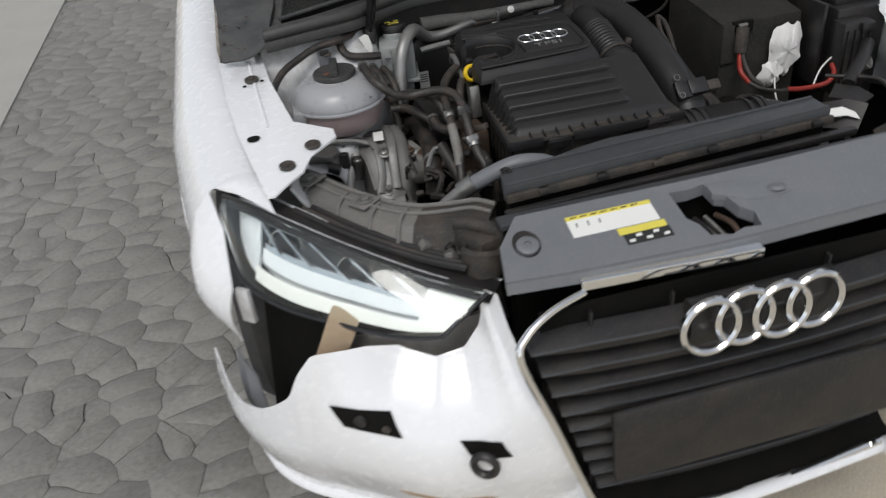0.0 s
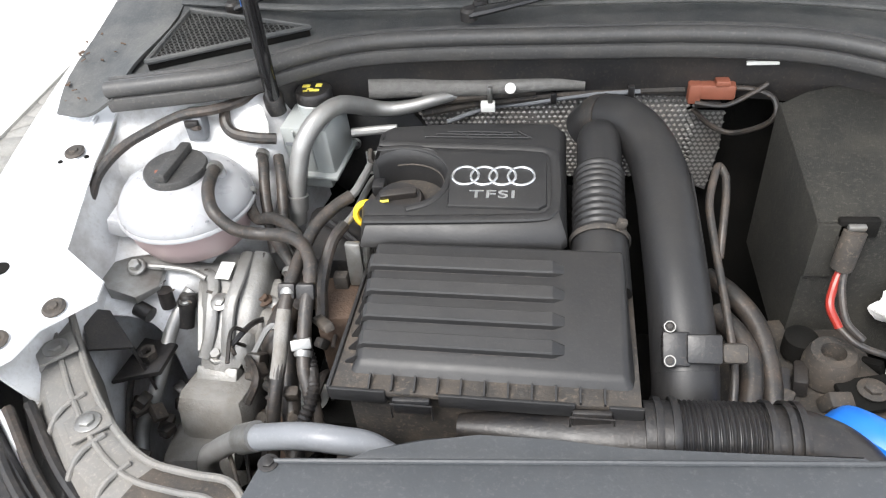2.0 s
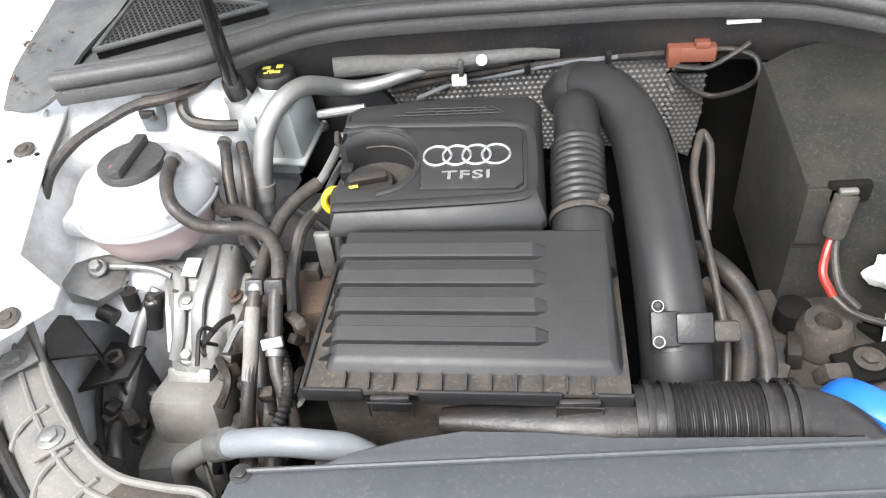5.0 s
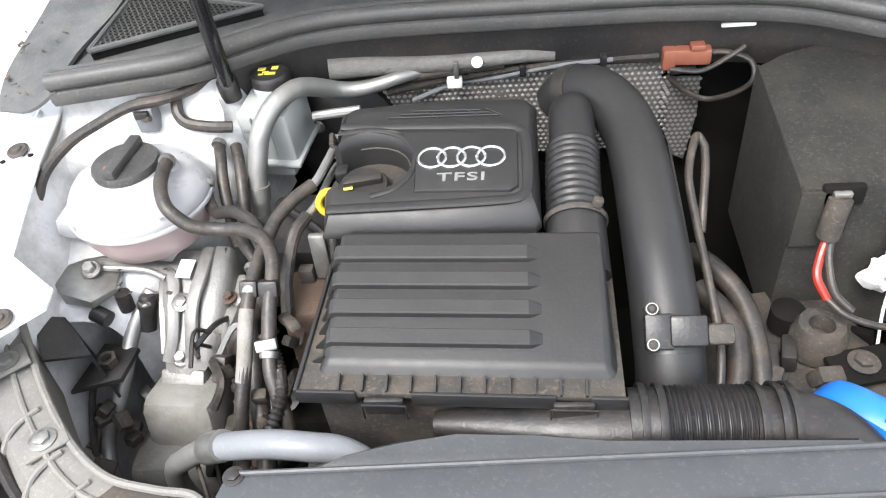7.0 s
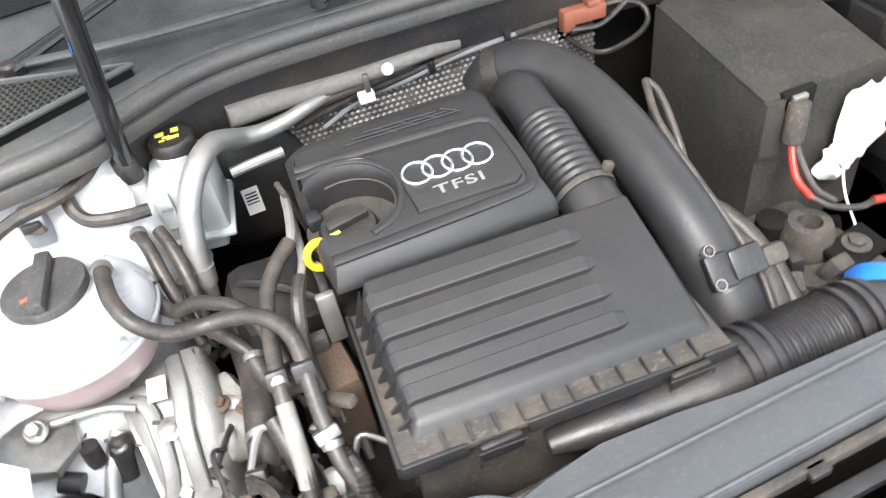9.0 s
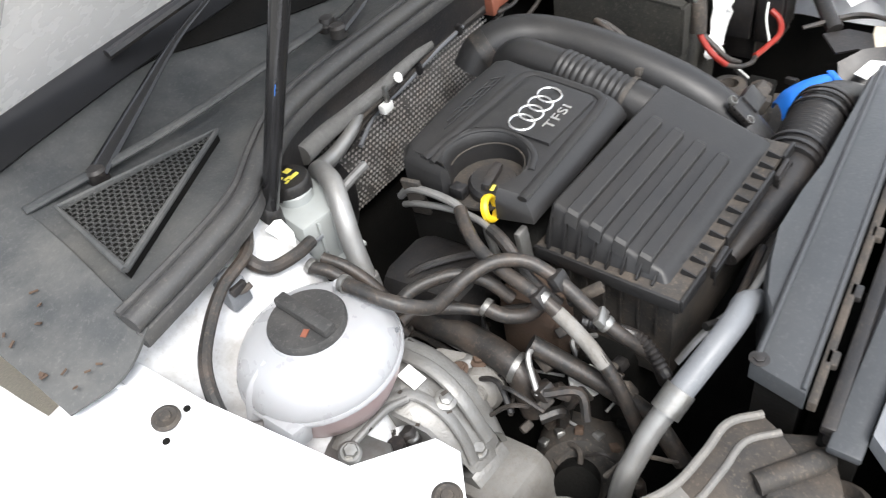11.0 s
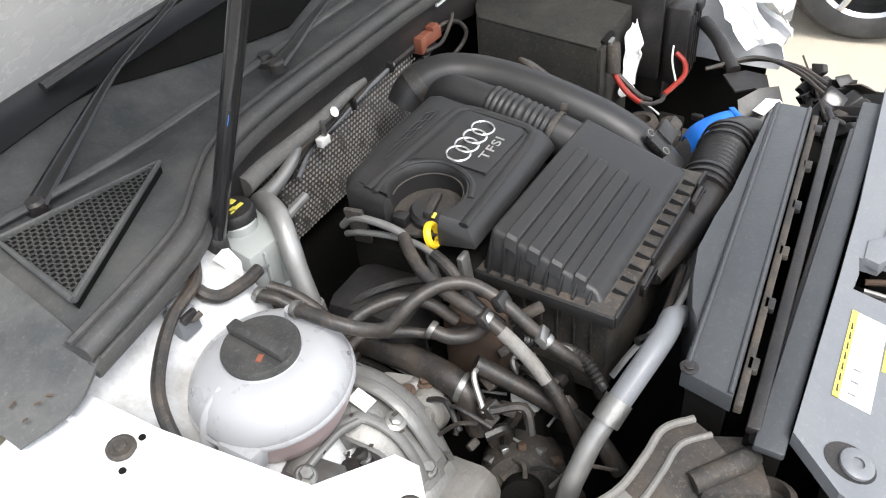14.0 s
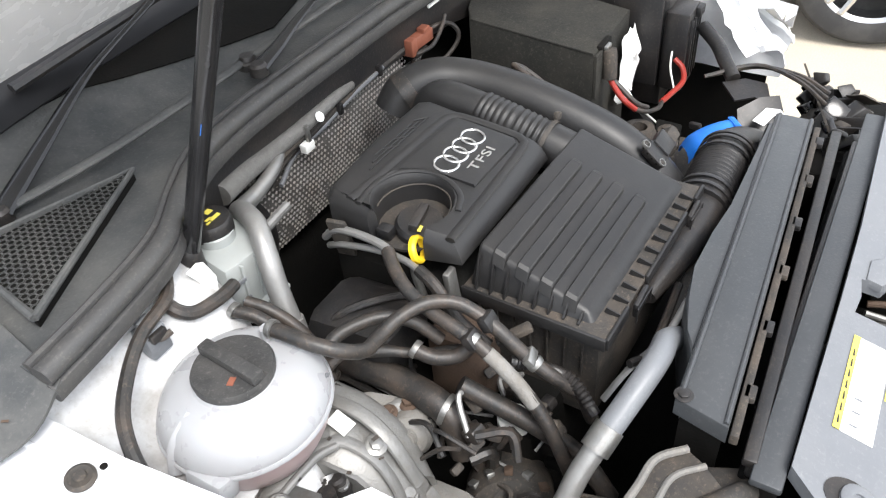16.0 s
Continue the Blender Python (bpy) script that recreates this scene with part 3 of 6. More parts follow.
# ---- slam panel ----
slam_z = lambda x, y: 0.768 + 0.27 * (y - 0.08)
hole = [(-0.078, 0.196), (-0.045, 0.193), (-0.012, 0.198), (-0.006, 0.170), (0.010, 0.164), (0.020, 0.135), (0.038, 0.118), (0.034, 0.088), (0.005, 0.092), (-0.02, 0.084), (-0.055, 0.092), (-0.062, 0.118), (-0.076, 0.135)]
outer = [(-0.402, 0.092), (-0.30, 0.084), (-0.07, 0.075), (0.02, 0.075), (0.30, 0.082), (0.45, 0.12), (0.47, 0.225), (0.10, 0.215), (-0.06, 0.215), (-0.345, 0.218), (-0.39, 0.16)]


def slam_mesh():
    """A plate with the latch opening cut through it."""
    bm = bmesh.new()
    vo = [bm.verts.new((x, y, slam_z(x, y))) for x, y in outer]
    vh = [bm.verts.new((x, y, slam_z(x, y))) for x, y in hole]
    ed = [bm.edges.new((v[i], v[(i + 1) % len(v)])) for v in (vo, vh) for i in range(len(v))]
    f = [g for g in bmesh.ops.triangle_fill(bm, use_beauty=True, use_dissolve=False, edges=ed)["geom"] if isinstance(g, bmesh.types.BMFace)]
    bmesh.ops.recalc_face_normals(bm, faces=f)
    if sum(g.normal.z for g in f) < 0:
        bmesh.ops.reverse_faces(bm, faces=f)
    ret = bmesh.ops.extrude_face_region(bm, geom=f)
    bmesh.ops.translate(bm, verts=[v for v in ret["geom"] if isinstance(v, bmesh.types.BMVert)], vec=(0, 0, -0.022))
    return bm


slam = thing("slam_panel", (0.0, 0.15, 0.74), "grey plastic lock carrier cover with latch opening", "panel")
part("cover_plate", slam_mesh(), GREYP, slam, angle=25)
part("front_skirt", sheet([[(x, y - 0.002, slam_z(x, y) - 0.003) for x, y in outer[:6]], [(x, y - 0.006, slam_z(x, y) - 0.022) for x, y in outer[:6]]], 0.003), GREYP, slam)
part("rear_channel", box((0.03, 0.236, 0.785), (0.80, 0.034, 0.012), 0.003), SHROUD, slam, "dark rear channel")
well = part("bolt_well", prism([(-0.346 + 0.023 * math.cos(a), 0.156 + 0.028 * math.sin(a)) for a in [2 * math.pi * k / 24 for k in range(24)]], lambda x, y: slam_z(x, y) - 0.02, lambda x, y: slam_z(x, y) + 0.001, 0), PLASTIC, slam, "bolt pocket, its shade a dark patch on the panel")
part("bolt", lathe([(0.019, 0), (0.019, 0.004), (0.016, 0.006), (0.007, 0.006), (0.007, 0.003), (0.001, 0.003)], pose(-0.346, 0.150, slam_z(0, 0.150) + 0.001, 15), 24), GREYP, well, "round grey bolt head")
part("recess", prism([(-0.01, 0.172), (0.05, 0.142), (0.125, 0.142), (0.130, 0.170), (0.05, 0.172), (0.03, 0.192), (-0.01, 0.192)], lambda x, y: slam_z(x, y) - 0.01, lambda x, y: slam_z(x, y) + 0.0025, 0.001), GREYP, slam, "stepped raised edge beside the latch")
part("recess_boss", lathe([(0.016, 0), (0.014, 0.006), (0.002, 0.006)], pose(0.10, 0.155, slam_z(0, 0.155) + 0.001, -14), 20), GREYP, slam)
part("latch_well", prism([(-0.085, 0.080), (0.045, 0.080), (0.045, 0.203), (-0.085, 0.203)], 0.66, 0.70, 0.0), VOID, slam, "latch well with a shade-black floor")
for k in range(4):
    part("latch_lever", sweep([(-0.055 + 0.02 * k, 0.18, 0.745), (-0.05 + 0.022 * k, 0.14, 0.735 + 0.01 * (k % 2)), (-0.03 + 0.016 * k, 0.10, 0.725)], 0.005, 8, 5), (RUST, PLASTIC, STEEL, RUST)[k], slam)
label = thing("label_sticker", (-0.19, 0.168, 0.79), "white and yellow warning label on the lock carrier cover", "label")
on = lambda d: (lambda x, y: slam_z(x, y) + d)
part("paper", prism([(-0.268, 0.146), (-0.117, 0.146), (-0.117, 0.190), (-0.268, 0.190)], on(-0.002), on(0.0008), 0), PAPER, label)
part("yellow_band", prism([(-0.268, 0.182), (-0.117, 0.182), (-0.117, 0.190), (-0.268, 0.190)], on(0.0), on(0.0014), 0), LABELY, label)
for k in range(7):
    part("text_bar", prism([(-0.26 + 0.018 * k, 0.1845), (-0.248 + 0.018 * k, 0.1855), (-0.248 + 0.018 * k, 0.1868), (-0.26 + 0.018 * k, 0.1868)], on(0.001), on(0.0019), 0), INK, label)
for k in range(3):
    part("text_bar", prism([(-0.255 + 0.02 * k, 0.165), (-0.2525 + 0.02 * k, 0.165), (-0.2525 + 0.02 * k, 0.174), (-0.255 + 0.02 * k, 0.174)], on(0.0005), on(0.0013), 0), GREYP, label)
part("yellow_tab", prism([(-0.195, 0.130), (-0.112, 0.130), (-0.112, 0.1435), (-0.195, 0.1435)], on(-0.001), on(0.0012), 0), LABELY, label)
part("black_tab", prism([(-0.19, 0.108), (-0.110, 0.108), (-0.110, 0.129), (-0.19, 0.129)], on(-0.001), on(0.0010), 0), INK, label)
for k in range(5):
    part("text_bar", prism([(-0.185 + 0.015 * k, 0.112 + 0.009 * (k % 2)), (-0.175 + 0.015 * k, 0.112 + 0.009 * (k % 2)), (-0.175 + 0.015 * k, 0.117 + 0.009 * (k % 2)), (-0.185 + 0.015 * k, 0.117 + 0.009 * (k % 2))], on(0.0005), on(0.0016), 0), PAPER, label)

# ---- wheels and cabin of the car ----
def wheel(parent, c, axis, r=0.315, w=0.205):
    """Tyre, rim, spokes and hub; the axis points outwards."""
    m = Matrix.Translation(c) @ Vector(axis).to_track_quat("Z", "Y").to_matrix().to_4x4()
    ri = r * 0.70
    wh = part("wheel", lathe([(ri * 0.99, -w * 0.45), (ri * 0.93, -w * 0.2), (ri * 0.93, w * 0.38), (ri, w * 0.44), (ri * 1.03, w * 0.42), (ri * 0.99, -w * 0.40)], m, 48), SATIN, parent, "silver alloy wheel")
    part("tyre", lathe([(ri * 1.0, -w * 0.45), (r * 0.93, -w * 0.5), (r, -w * 0.36), (r * 1.004, 0), (r, w * 0.36), (r * 0.93, w * 0.5), (r * 0.80, w * 0.52), (ri * 1.0, w * 0.45), (ri * 0.98, 0.0)], m, 56), TYRE, wh, "black rubber tyre")
    part("brake_disc", lathe([(0.13, 0.0), (0.13, 0.012), (0.002, 0.012)], m, 32), RUST, wh)
    part("hub", lathe([(0.055, w * 0.2), (0.05, w * 0.36), (0.03, w * 0.40), (0.002, w * 0.40)], m, 28), SATIN, wh)
    for k in range(5):
        a = m @ pose(0, 0, 0, 0, 0, 72 * k + 18)
        b = bmesh.new()
        for s in (-1, 1):
            q = [a @ Vector(v) for v in ((0.02, s * 0.010, w * 0.36), (0.10, s * 0.020, w * 0.34), (ri * 0.95, s * 0.036, w * 0.38))]
            sweep(q, 0.024, 8, 4, b, flat=0.7)
        part("spoke", b, SATIN, wh)
    return wh


for x, ax in ((-0.80, (-1, 0, 0)), (0.80, (1, 0, 0))):
    for y in (0.93, 3.53):
        wheel(car, (x, y, 0.315), ax)
prof = [(1.42, 1.00), (1.94, 1.42), (2.5, 1.46), (3.2, 1.40), (3.9, 1.05), (4.05, 0.80), (4.0, 0.35)]
part("cabin", sheet([[(x, y, z - 0.05 * abs(x / 0.8) ** 3) for y, z in prof] for x in (-0.80, -0.72, -0.4, 0, 0.4, 0.72, 0.80)], 0.004), WHITE, car, "white roof and tail")
for sx in (-1, 1):
    part("body_side", sheet([[(sx * 0.80, y, zt), (sx * 0.88, y, min(zt, 0.95)), (sx * 0.92, y, 0.65), (sx * 0.89, y, 0.30)] for y, zt in ((1.46, 1.0), (1.94, 1.36), (2.5, 1.40), (3.05, 1.36))], 0.004), WHITE, car, "white door side")
    part("rear_side", sheet([[(sx * 0.80, y, zt), (sx * 0.88, y, min(zt, 0.95)), (sx * 0.92, y, 0.72)] for y, zt in ((3.05, 1.36), (3.5, 1.2), (3.9, 1.0), (4.03, 0.8))], 0.004), WHITE, car)

# ---- fan shroud ----
shroud = thing("fan_shroud", (0, 0.31, 0.45), "dark grey radiator fan shroud with flat top", "fan shroud")
top = [(-0.342, 0.287), (0.318, 0.323), (0.318, 0.383), (-0.328, 0.350)]
yaw = lambda x: 0.350 + 0.049 * (x + 0.328)
part("top_plate", prism(top, 0.797, 0.824, 0.004), SHROUD, shroud)
part("rear_lobe", prism([(-0.26, yaw(-0.26) - 0.002), (0.30, yaw(0.30) - 0.002), (0.29, yaw(0.29) + 0.010), (0.05, yaw(0.05) + 0.014), (-0.02, yaw(-0.02) + 0.028), (-0.10, yaw(-0.10) + 0.034), (-0.16, yaw(-0.16) + 0.030), (-0.215, yaw(-0.215) + 0.014)], 0.70, 0.818, 0.004), SHROUD, shroud)
part("edge_bead", sweep([(-0.325, yaw(-0.325) - 0.005, 0.825), (0.313, yaw(0.313) - 0.005, 0.825)], 0.003, 8, 2), SHROUD, shroud)
part("front_bead", sweep([(-0.338, 0.291, 0.825), (0.314, 0.327, 0.825)], 0.003, 8, 2), SHROUD, shroud)
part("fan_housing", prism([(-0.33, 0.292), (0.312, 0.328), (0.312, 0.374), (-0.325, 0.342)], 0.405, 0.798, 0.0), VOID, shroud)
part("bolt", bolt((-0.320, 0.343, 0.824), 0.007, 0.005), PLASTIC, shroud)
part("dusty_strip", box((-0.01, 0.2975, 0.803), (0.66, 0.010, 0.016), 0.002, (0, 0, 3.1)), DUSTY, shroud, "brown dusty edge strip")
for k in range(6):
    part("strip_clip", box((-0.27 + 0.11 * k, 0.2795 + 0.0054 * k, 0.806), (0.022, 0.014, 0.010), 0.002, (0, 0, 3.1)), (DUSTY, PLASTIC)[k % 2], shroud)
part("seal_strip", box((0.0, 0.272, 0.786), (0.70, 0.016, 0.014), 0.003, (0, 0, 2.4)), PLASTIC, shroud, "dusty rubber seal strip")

rad = thing("radiator", (0, 0.24, 0.28), "radiator core added as shade-black filler behind the grille", "radiator")
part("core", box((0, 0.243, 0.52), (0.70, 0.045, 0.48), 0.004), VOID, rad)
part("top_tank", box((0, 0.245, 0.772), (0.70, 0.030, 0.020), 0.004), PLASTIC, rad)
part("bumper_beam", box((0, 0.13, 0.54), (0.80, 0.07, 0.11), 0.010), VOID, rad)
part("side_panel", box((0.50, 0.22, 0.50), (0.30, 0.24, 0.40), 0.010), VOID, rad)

# ---- air filter box ----
airbox = thing("air_filter_box", (-0.10, 0.54, 0.65), "black ribbed plastic air filter box, dusty at the rim", "air filter box")
SKEW = -0.042
lid_z = lambda x, y: 0.829 + 0.345 * (y - SKEW * (x + 0.25) - 0.485)
lid_xy = lambda x, v: (x, v + SKEW * (x + 0.25))
RIM_Z = 0.818


def lid_mesh():
    """A wedge with a sloping top that stands on the level rim."""
    base = [(-0.262, 0.470), (0.072, 0.470), (0.072, 0.652), (-0.262, 0.652)]
    upp = [(-0.250, 0.484), (0.061, 0.484), (0.064, 0.642), (-0.246, 0.642)]
    bm = bmesh.new()
    lo = [bm.verts.new((*lid_xy(x, v), RIM_Z - 0.006)) for x, v in base]
    hi = [bm.verts.new((*lid_xy(x, v), lid_z(*lid_xy(x, v)))) for x, v in upp]
    for k in range(4):
        bm.faces.new((lo[k], lo[(k + 1) % 4], hi[(k + 1) % 4], hi[k]))
    f = bm.faces.new(hi)
    bm.faces.new(lo[::-1])
    bmesh.ops.bevel(bm, geom=[e for e in bm.edges if e.verts[0] in hi or e.verts[1] in hi], offset=0.006, segments=3, affect="EDGES", profile=0.5)
    return bm


lid = part("lid", lid_mesh(), COVER, airbox, "ribbed black lid")
for v in (0.602, 0.569, 0.536, 0.502):
    x0, x1 = -0.2525, -0.006
    pr = []
    for x, h in ((x0 - 0.004, -0.010), (x0 + 0.002, 0.005), (x0 + 0.007, 0.0085), (x1 - 0.016, 0.0085), (x1, -0.001)):
        row = []
        for dv, q in ((-0.0010, -0.3), (-0.0004, 0.80), (0.0010, 1.0), (0.0150, 1.0), (0.0164, 0.8), (0.0170, -0.3)):
            p = lid_xy(x, v + dv + (0.006 if x == x1 and dv < 0.003 else 0))
            row.append((*p, lid_z(*p) + (h * q if h > 0 else h)))
        pr.append(row)
    part("lid_rib", sheet(pr, 0), COVER, lid, angle=25)
    for dv in (-0.0016, 0.0172):
        part("rib_shade_line", sheet([[(*lid_xy(x, v + dv + o), lid_z(*lid_xy(x, v + dv + o)) + 0.0006) for x in (x0 + 0.008, x1 - 0.010)] for o in (-0.0008, 0.0008)], 0), PLASTIC, lid)
part("rim", prism([lid_xy(-0.279, 0.449), lid_xy(0.076, 0.452), lid_xy(0.080, 0.656), lid_xy(-0.270, 0.658)], RIM_Z - 0.007, RIM_Z, 0.002), DUSTY, airbox, "dusty lower rim")
for a, b in ((-0.279, -0.212), (-0.150, 0.004), (0.040, 0.078)):
    part("rim_lip", box((*lid_xy((a + b) / 2, 0.4485), RIM_Z - 0.006), (b - a, 0.005, 0.020), 0.0015, (0, 0, math.degrees(SKEW))), COVER, airbox)
part("rim_lip", box((*lid_xy(-0.276, 0.553), RIM_Z - 0.006), (0.005, 0.208, 0.020), 0.0015, (0, 0, math.degrees(SKEW))), COVER, airbox)
for k in range(11):
    x = -0.232 + k * 0.0268
    p = lid_xy(x, 0.461)
    part("rim_fin", box((p[0], p[1], RIM_Z + 0.003), (0.0022, 0.020, 0.009), 0, (16, 0, 0)), COVER, airbox)
for k in range(8):
    v = 0.490 + k * 0.021
    h = 0.010 + 0.0058 * k
    part("rim_fin", prism([lid_xy(-0.268, v), lid_xy(-0.253, v), lid_xy(-0.253, v + 0.0025), lid_xy(-0.268, v + 0.0025)], RIM_Z - 0.002, lambda a, b: RIM_Z + 0.003 + h * max(0.0, (a + 0.268) / 0.015), 0), COVER, airbox)
for x in (-0.181, 0.022):
    clip = part("clip", box((*lid_xy(x, 0.443), RIM_Z - 0.012), (0.044, 0.008, 0.024), 0.003), PLASTIC, airbox, "dark snap clip")
    part("clip_wire", sweep([(*lid_xy(x - 0.024, 0.438), RIM_Z - 0.030), (*lid_xy(x - 0.024, 0.438), RIM_Z - 0.006), (*lid_xy(x + 0.024, 0.438), RIM_Z - 0.006), (*lid_xy(x + 0.024, 0.438), RIM_Z - 0.030)], 0.0014, 6, 1), PLASTIC, clip)
part("lower_box", prism([lid_xy(-0.262, 0.464), lid_xy(0.066, 0.464), lid_xy(0.068, 0.645), lid_xy(-0.256, 0.645)], 0.64, RIM_Z - 0.006, 0.0), DUSTY, airbox, "dusty brown lower box")
for k in range(7):
    part("box_rib", box((*lid_xy(-0.2635, 0.485 + 0.025 * k), 0.765), (0.004, 0.003, 0.085), 0.0005), DUSTY, airbox)

# ---- engine cover ----
cover = thing("engine_cover", (-0.14, 0.75, 0.85), "black plastic engine cover with silver badge", "engine cover")
cov_z = lambda x, y: 0.905 + 0.12 * (y - 0.75)
BOWL = (-0.225, 0.755)


def cover_mesh():
    """A shell with a level top, a sloping front and the oil filler bowl cut out of one side."""
    o = [(-0.274, 0.653), (-0.150, 0.651), (-0.010, 0.651), (-0.003, 0.660), (-0.003, 0.862), (-0.014, 0.876), (-0.14, 0.880), (-0.262, 0.872), (-0.277, 0.860), (-0.279, 0.795)]
    bowl = [(BOWL[0] + 0.055 * math.cos(a), BOWL[1] + 0.052 * math.sin(a)) for a in [radians(d) for d in range(142, -143, -18)]]
    poly = o + bowl + [(-0.279, 0.708)]
    n = len(poly)
    bm = bmesh.new()

    def inset(i, d_front, d_side):
        x, y = poly[i]
        if i >= len(o) and i < n - 1:
            k = 1 + d_side * 9
            return (BOWL[0] + (x - BOWL[0]) * k, BOWL[1] + (y - BOWL[1]) * k)
        nx = x + d_side if x < -0.25 else x - d_side if x < 0 and x > -0.02 else x
        ny = y + d_front if y < 0.67 else y - d_side if y > 0.85 else y
        return (nx, ny)

    rows = []
    for d_front, d_side, drop in ((0.0, 0.0, None), (0.0, 0.0, 0.017), (0.003, 0.002, 0.011), (0.013, 0.007, 0.003), (0.026, 0.012, 0.0)):
        row = []
        for i in range(n):
            x, y = inset(i, d_front, d_side)
            front = max(0.0, (0.683 - y) / 0.032)
            top = cov_z(x, y) - 0.012 * front
            z = (0.862 if y < 0.70 else 0.855) if drop is None else top - drop
            row.append(bm.verts.new((x, y, z)))
        rows.append(row)
    for a, b in zip(rows, rows[1:]):
        for k in range(n):
            bm.faces.new((a[k], a[(k + 1) % n], b[(k + 1) % n], b[k]))
    bm.faces.new(rows[-1])
    return bm


def on_cover(pts, lift=0.001):
    return [(x, y, cov_z(x, y) + lift) for x, y in pts]


shell = part("shell", cover_mesh(), COVER, cover)
part("panel", prism([(-0.160, 0.694), (-0.040, 0.690), (-0.030, 0.698), (-0.030, 0.792), (-0.040, 0.800), (-0.215, 0.812), (-0.18, 0.802), (-0.160, 0.768)], lambda x, y: cov_z(x, y) - 0.004, lambda x, y: cov_z(x, y) + 0.003, 0.002), COVER, cover, "raised badge panel")
part("ridge", sweep(on_cover([(-0.268, 0.672), (-0.167, 0.674), (-0.048, 0.678), (-0.024, 0.687), (-0.018, 0.71), (-0.019, 0.785), (-0.028, 0.806), (-0.055, 0.813), (-0.15, 0.819), (-0.270, 0.826)], -0.002), 0.0075, 10, 6, flat=0.6), COVER, cover, "raised rounded border")
part("ridge", sweep(on_cover([(-0.272, 0.812), (-0.225, 0.816), (-0.186, 0.802), (-0.163, 0.768), (-0.166, 0.732), (-0.185, 0.703), (-0.215, 0.690)], -0.001), 0.005, 10, 6, flat=0.7), COVER, cover)
part("dust_line", sweep([(BOWL[0] + 0.0545 * math.cos(radians(a)), BOWL[1] + 0.0515 * math.sin(radians(a)), cov_z(0, 0.755) - 0.016) for a in range(110, -91, -20)], 0.0014, 6, 2), DUSTY, cover, "dust line round the bowl")
bm = lathe([(0.058, 0.858), (0.058, 0.862), (0.002, 0.862)], pose(*BOWL, 0) @ Matrix.Diagonal((1, 0.95, 1, 1)), 32)
part("bowl_floor", bm, DUSTY, cover, "dusty floor of the filler bowl")
for k in range(3):
    part("fine_rib", sweep(on_cover([(-0.205 + 0.016 * k, 0.838 + 0.006 * k), (-0.055 - 0.012 * k, 0.834 + 0.006 * k)]), 0.0011, 6, 2), COVER, cover)
for k in range(4):
    part("fine_rib", sweep(on_cover([(-0.155 + 0.028 * k, 0.848), (-0.135 + 0.028 * k, 0.833)]), 0.0010, 6, 2), COVER, cover)
for k in range(4):
    part("badge_ring", ring(Matrix.Translation((-0.1395 + k * 0.0252, 0.7505 - 0.0005 * k, cov_z(0, 0.751) + 0.003)) @ pose(0, 0, 0, 6.8), 0.0178, 0.0040, 0.003), SATIN, cover, "silver ring")


def lettering(body, size, stretch, m):
    """Raised letters in the built-in font, as a mesh."""
    cu = bpy.data.curves.new("lettering", "FONT")
    cu.body, cu.size, cu.extrude, cu.offset, cu.space_character = body, size, 0.0007, 0.00035, 1.12
    cu.align_x, cu.align_y = "CENTER", "CENTER"
    tmp = bpy.data.objects.new("lettering", cu)
    me = bpy.data.meshes.new_from_object(tmp)
    bpy.data.objects.remove(tmp)
    b = bmesh.new()
    b.from_mesh(me)
    bmesh.ops.transform(b, matrix=m @ Matrix.Diagonal((stretch, 1, 1, 1)), verts=b.verts)
    return b


part("lettering", lettering("TFSI", 0.0205, 1.55, Matrix.Translation((-0.101, 0.7135, cov_z(0, 0.7135) + 0.0035)) @ pose(0, 0, 0, 6.8, 0, -1)), SATIN, cover, "silver raised lettering")

# ---- intake pipes ----
hose = thing("intake_hose", (0.045, 0.75, 0.85), "black ribbed rubber intake hose", "hose")
part("elbow", sweep([(0.050, 0.905, 0.815), (0.048, 0.898, 0.858), (0.045, 0.866, 0.888), (0.043, 0.815, 0.886), (0.042, 0.785, 0.881)], 0.0315, 20, 8), COVER, hose)
part("bellows", sweep([(0.042, 0.792, 0.882), (0.040, 0.755, 0.875), (0.039, 0.715, 0.866), (0.039, 0.675, 0.855)], lambda u: 0.0335 + (0.0022 * abs(math.sin(u * 11 * math.pi)) if u < 0.55 else 0.0022 * (0.5 + 0.5 * math.sin(u * 75))), 20, 36), COVER, hose, "ribbed bellows")
part("clamp", ring(Matrix.Translation((0.039, 0.679, 0.8555)) @ Vector((0, -1, -0.28)).to_track_quat("Z", "Y").to_matrix().to_4x4(), 0.0385, 0.003, 0.007, 32), DUSTY, hose)
part("clamp_tab", box((0.064, 0.668, 0.893), (0.012, 0.010, 0.012), 0.002, (0, 20, 0)), DUSTY, hose)
part("neck", sweep([(0.039, 0.682, 0.856), (0.040, 0.640, 0.843), (0.041, 0.605, 0.828)], lambda u: 0.0365, 20, 10), COVER, hose)
pipe = thing("intake_pipe", (0.13, 0.75, 0.7), "wide black plastic charge air pipe", "pipe")
part("tube", sweep([(0.030, 0.958, 0.850), (0.052, 0.945, 0.880), (0.084, 0.912, 0.893), (0.108, 0.872, 0.890), (0.122, 0.824, 0.882), (0.128, 0.764, 0.871), (0.130, 0.710, 0.858), (0.132, 0.661, 0.843), (0.134, 0.616, 0.826), (0.136, 0.575, 0.804), (0.138, 0.53, 0.772)], lambda u: lerp(0.036, 0.040, u), 24, 6), COVER, pipe)
part("lower_end", sweep([(0.138, 0.55, 0.787), (0.139, 0.515, 0.752), (0.138, 0.48, 0.70), (0.136, 0.46, 0.63)], 0.0405, 24, 6), COVER, pipe)
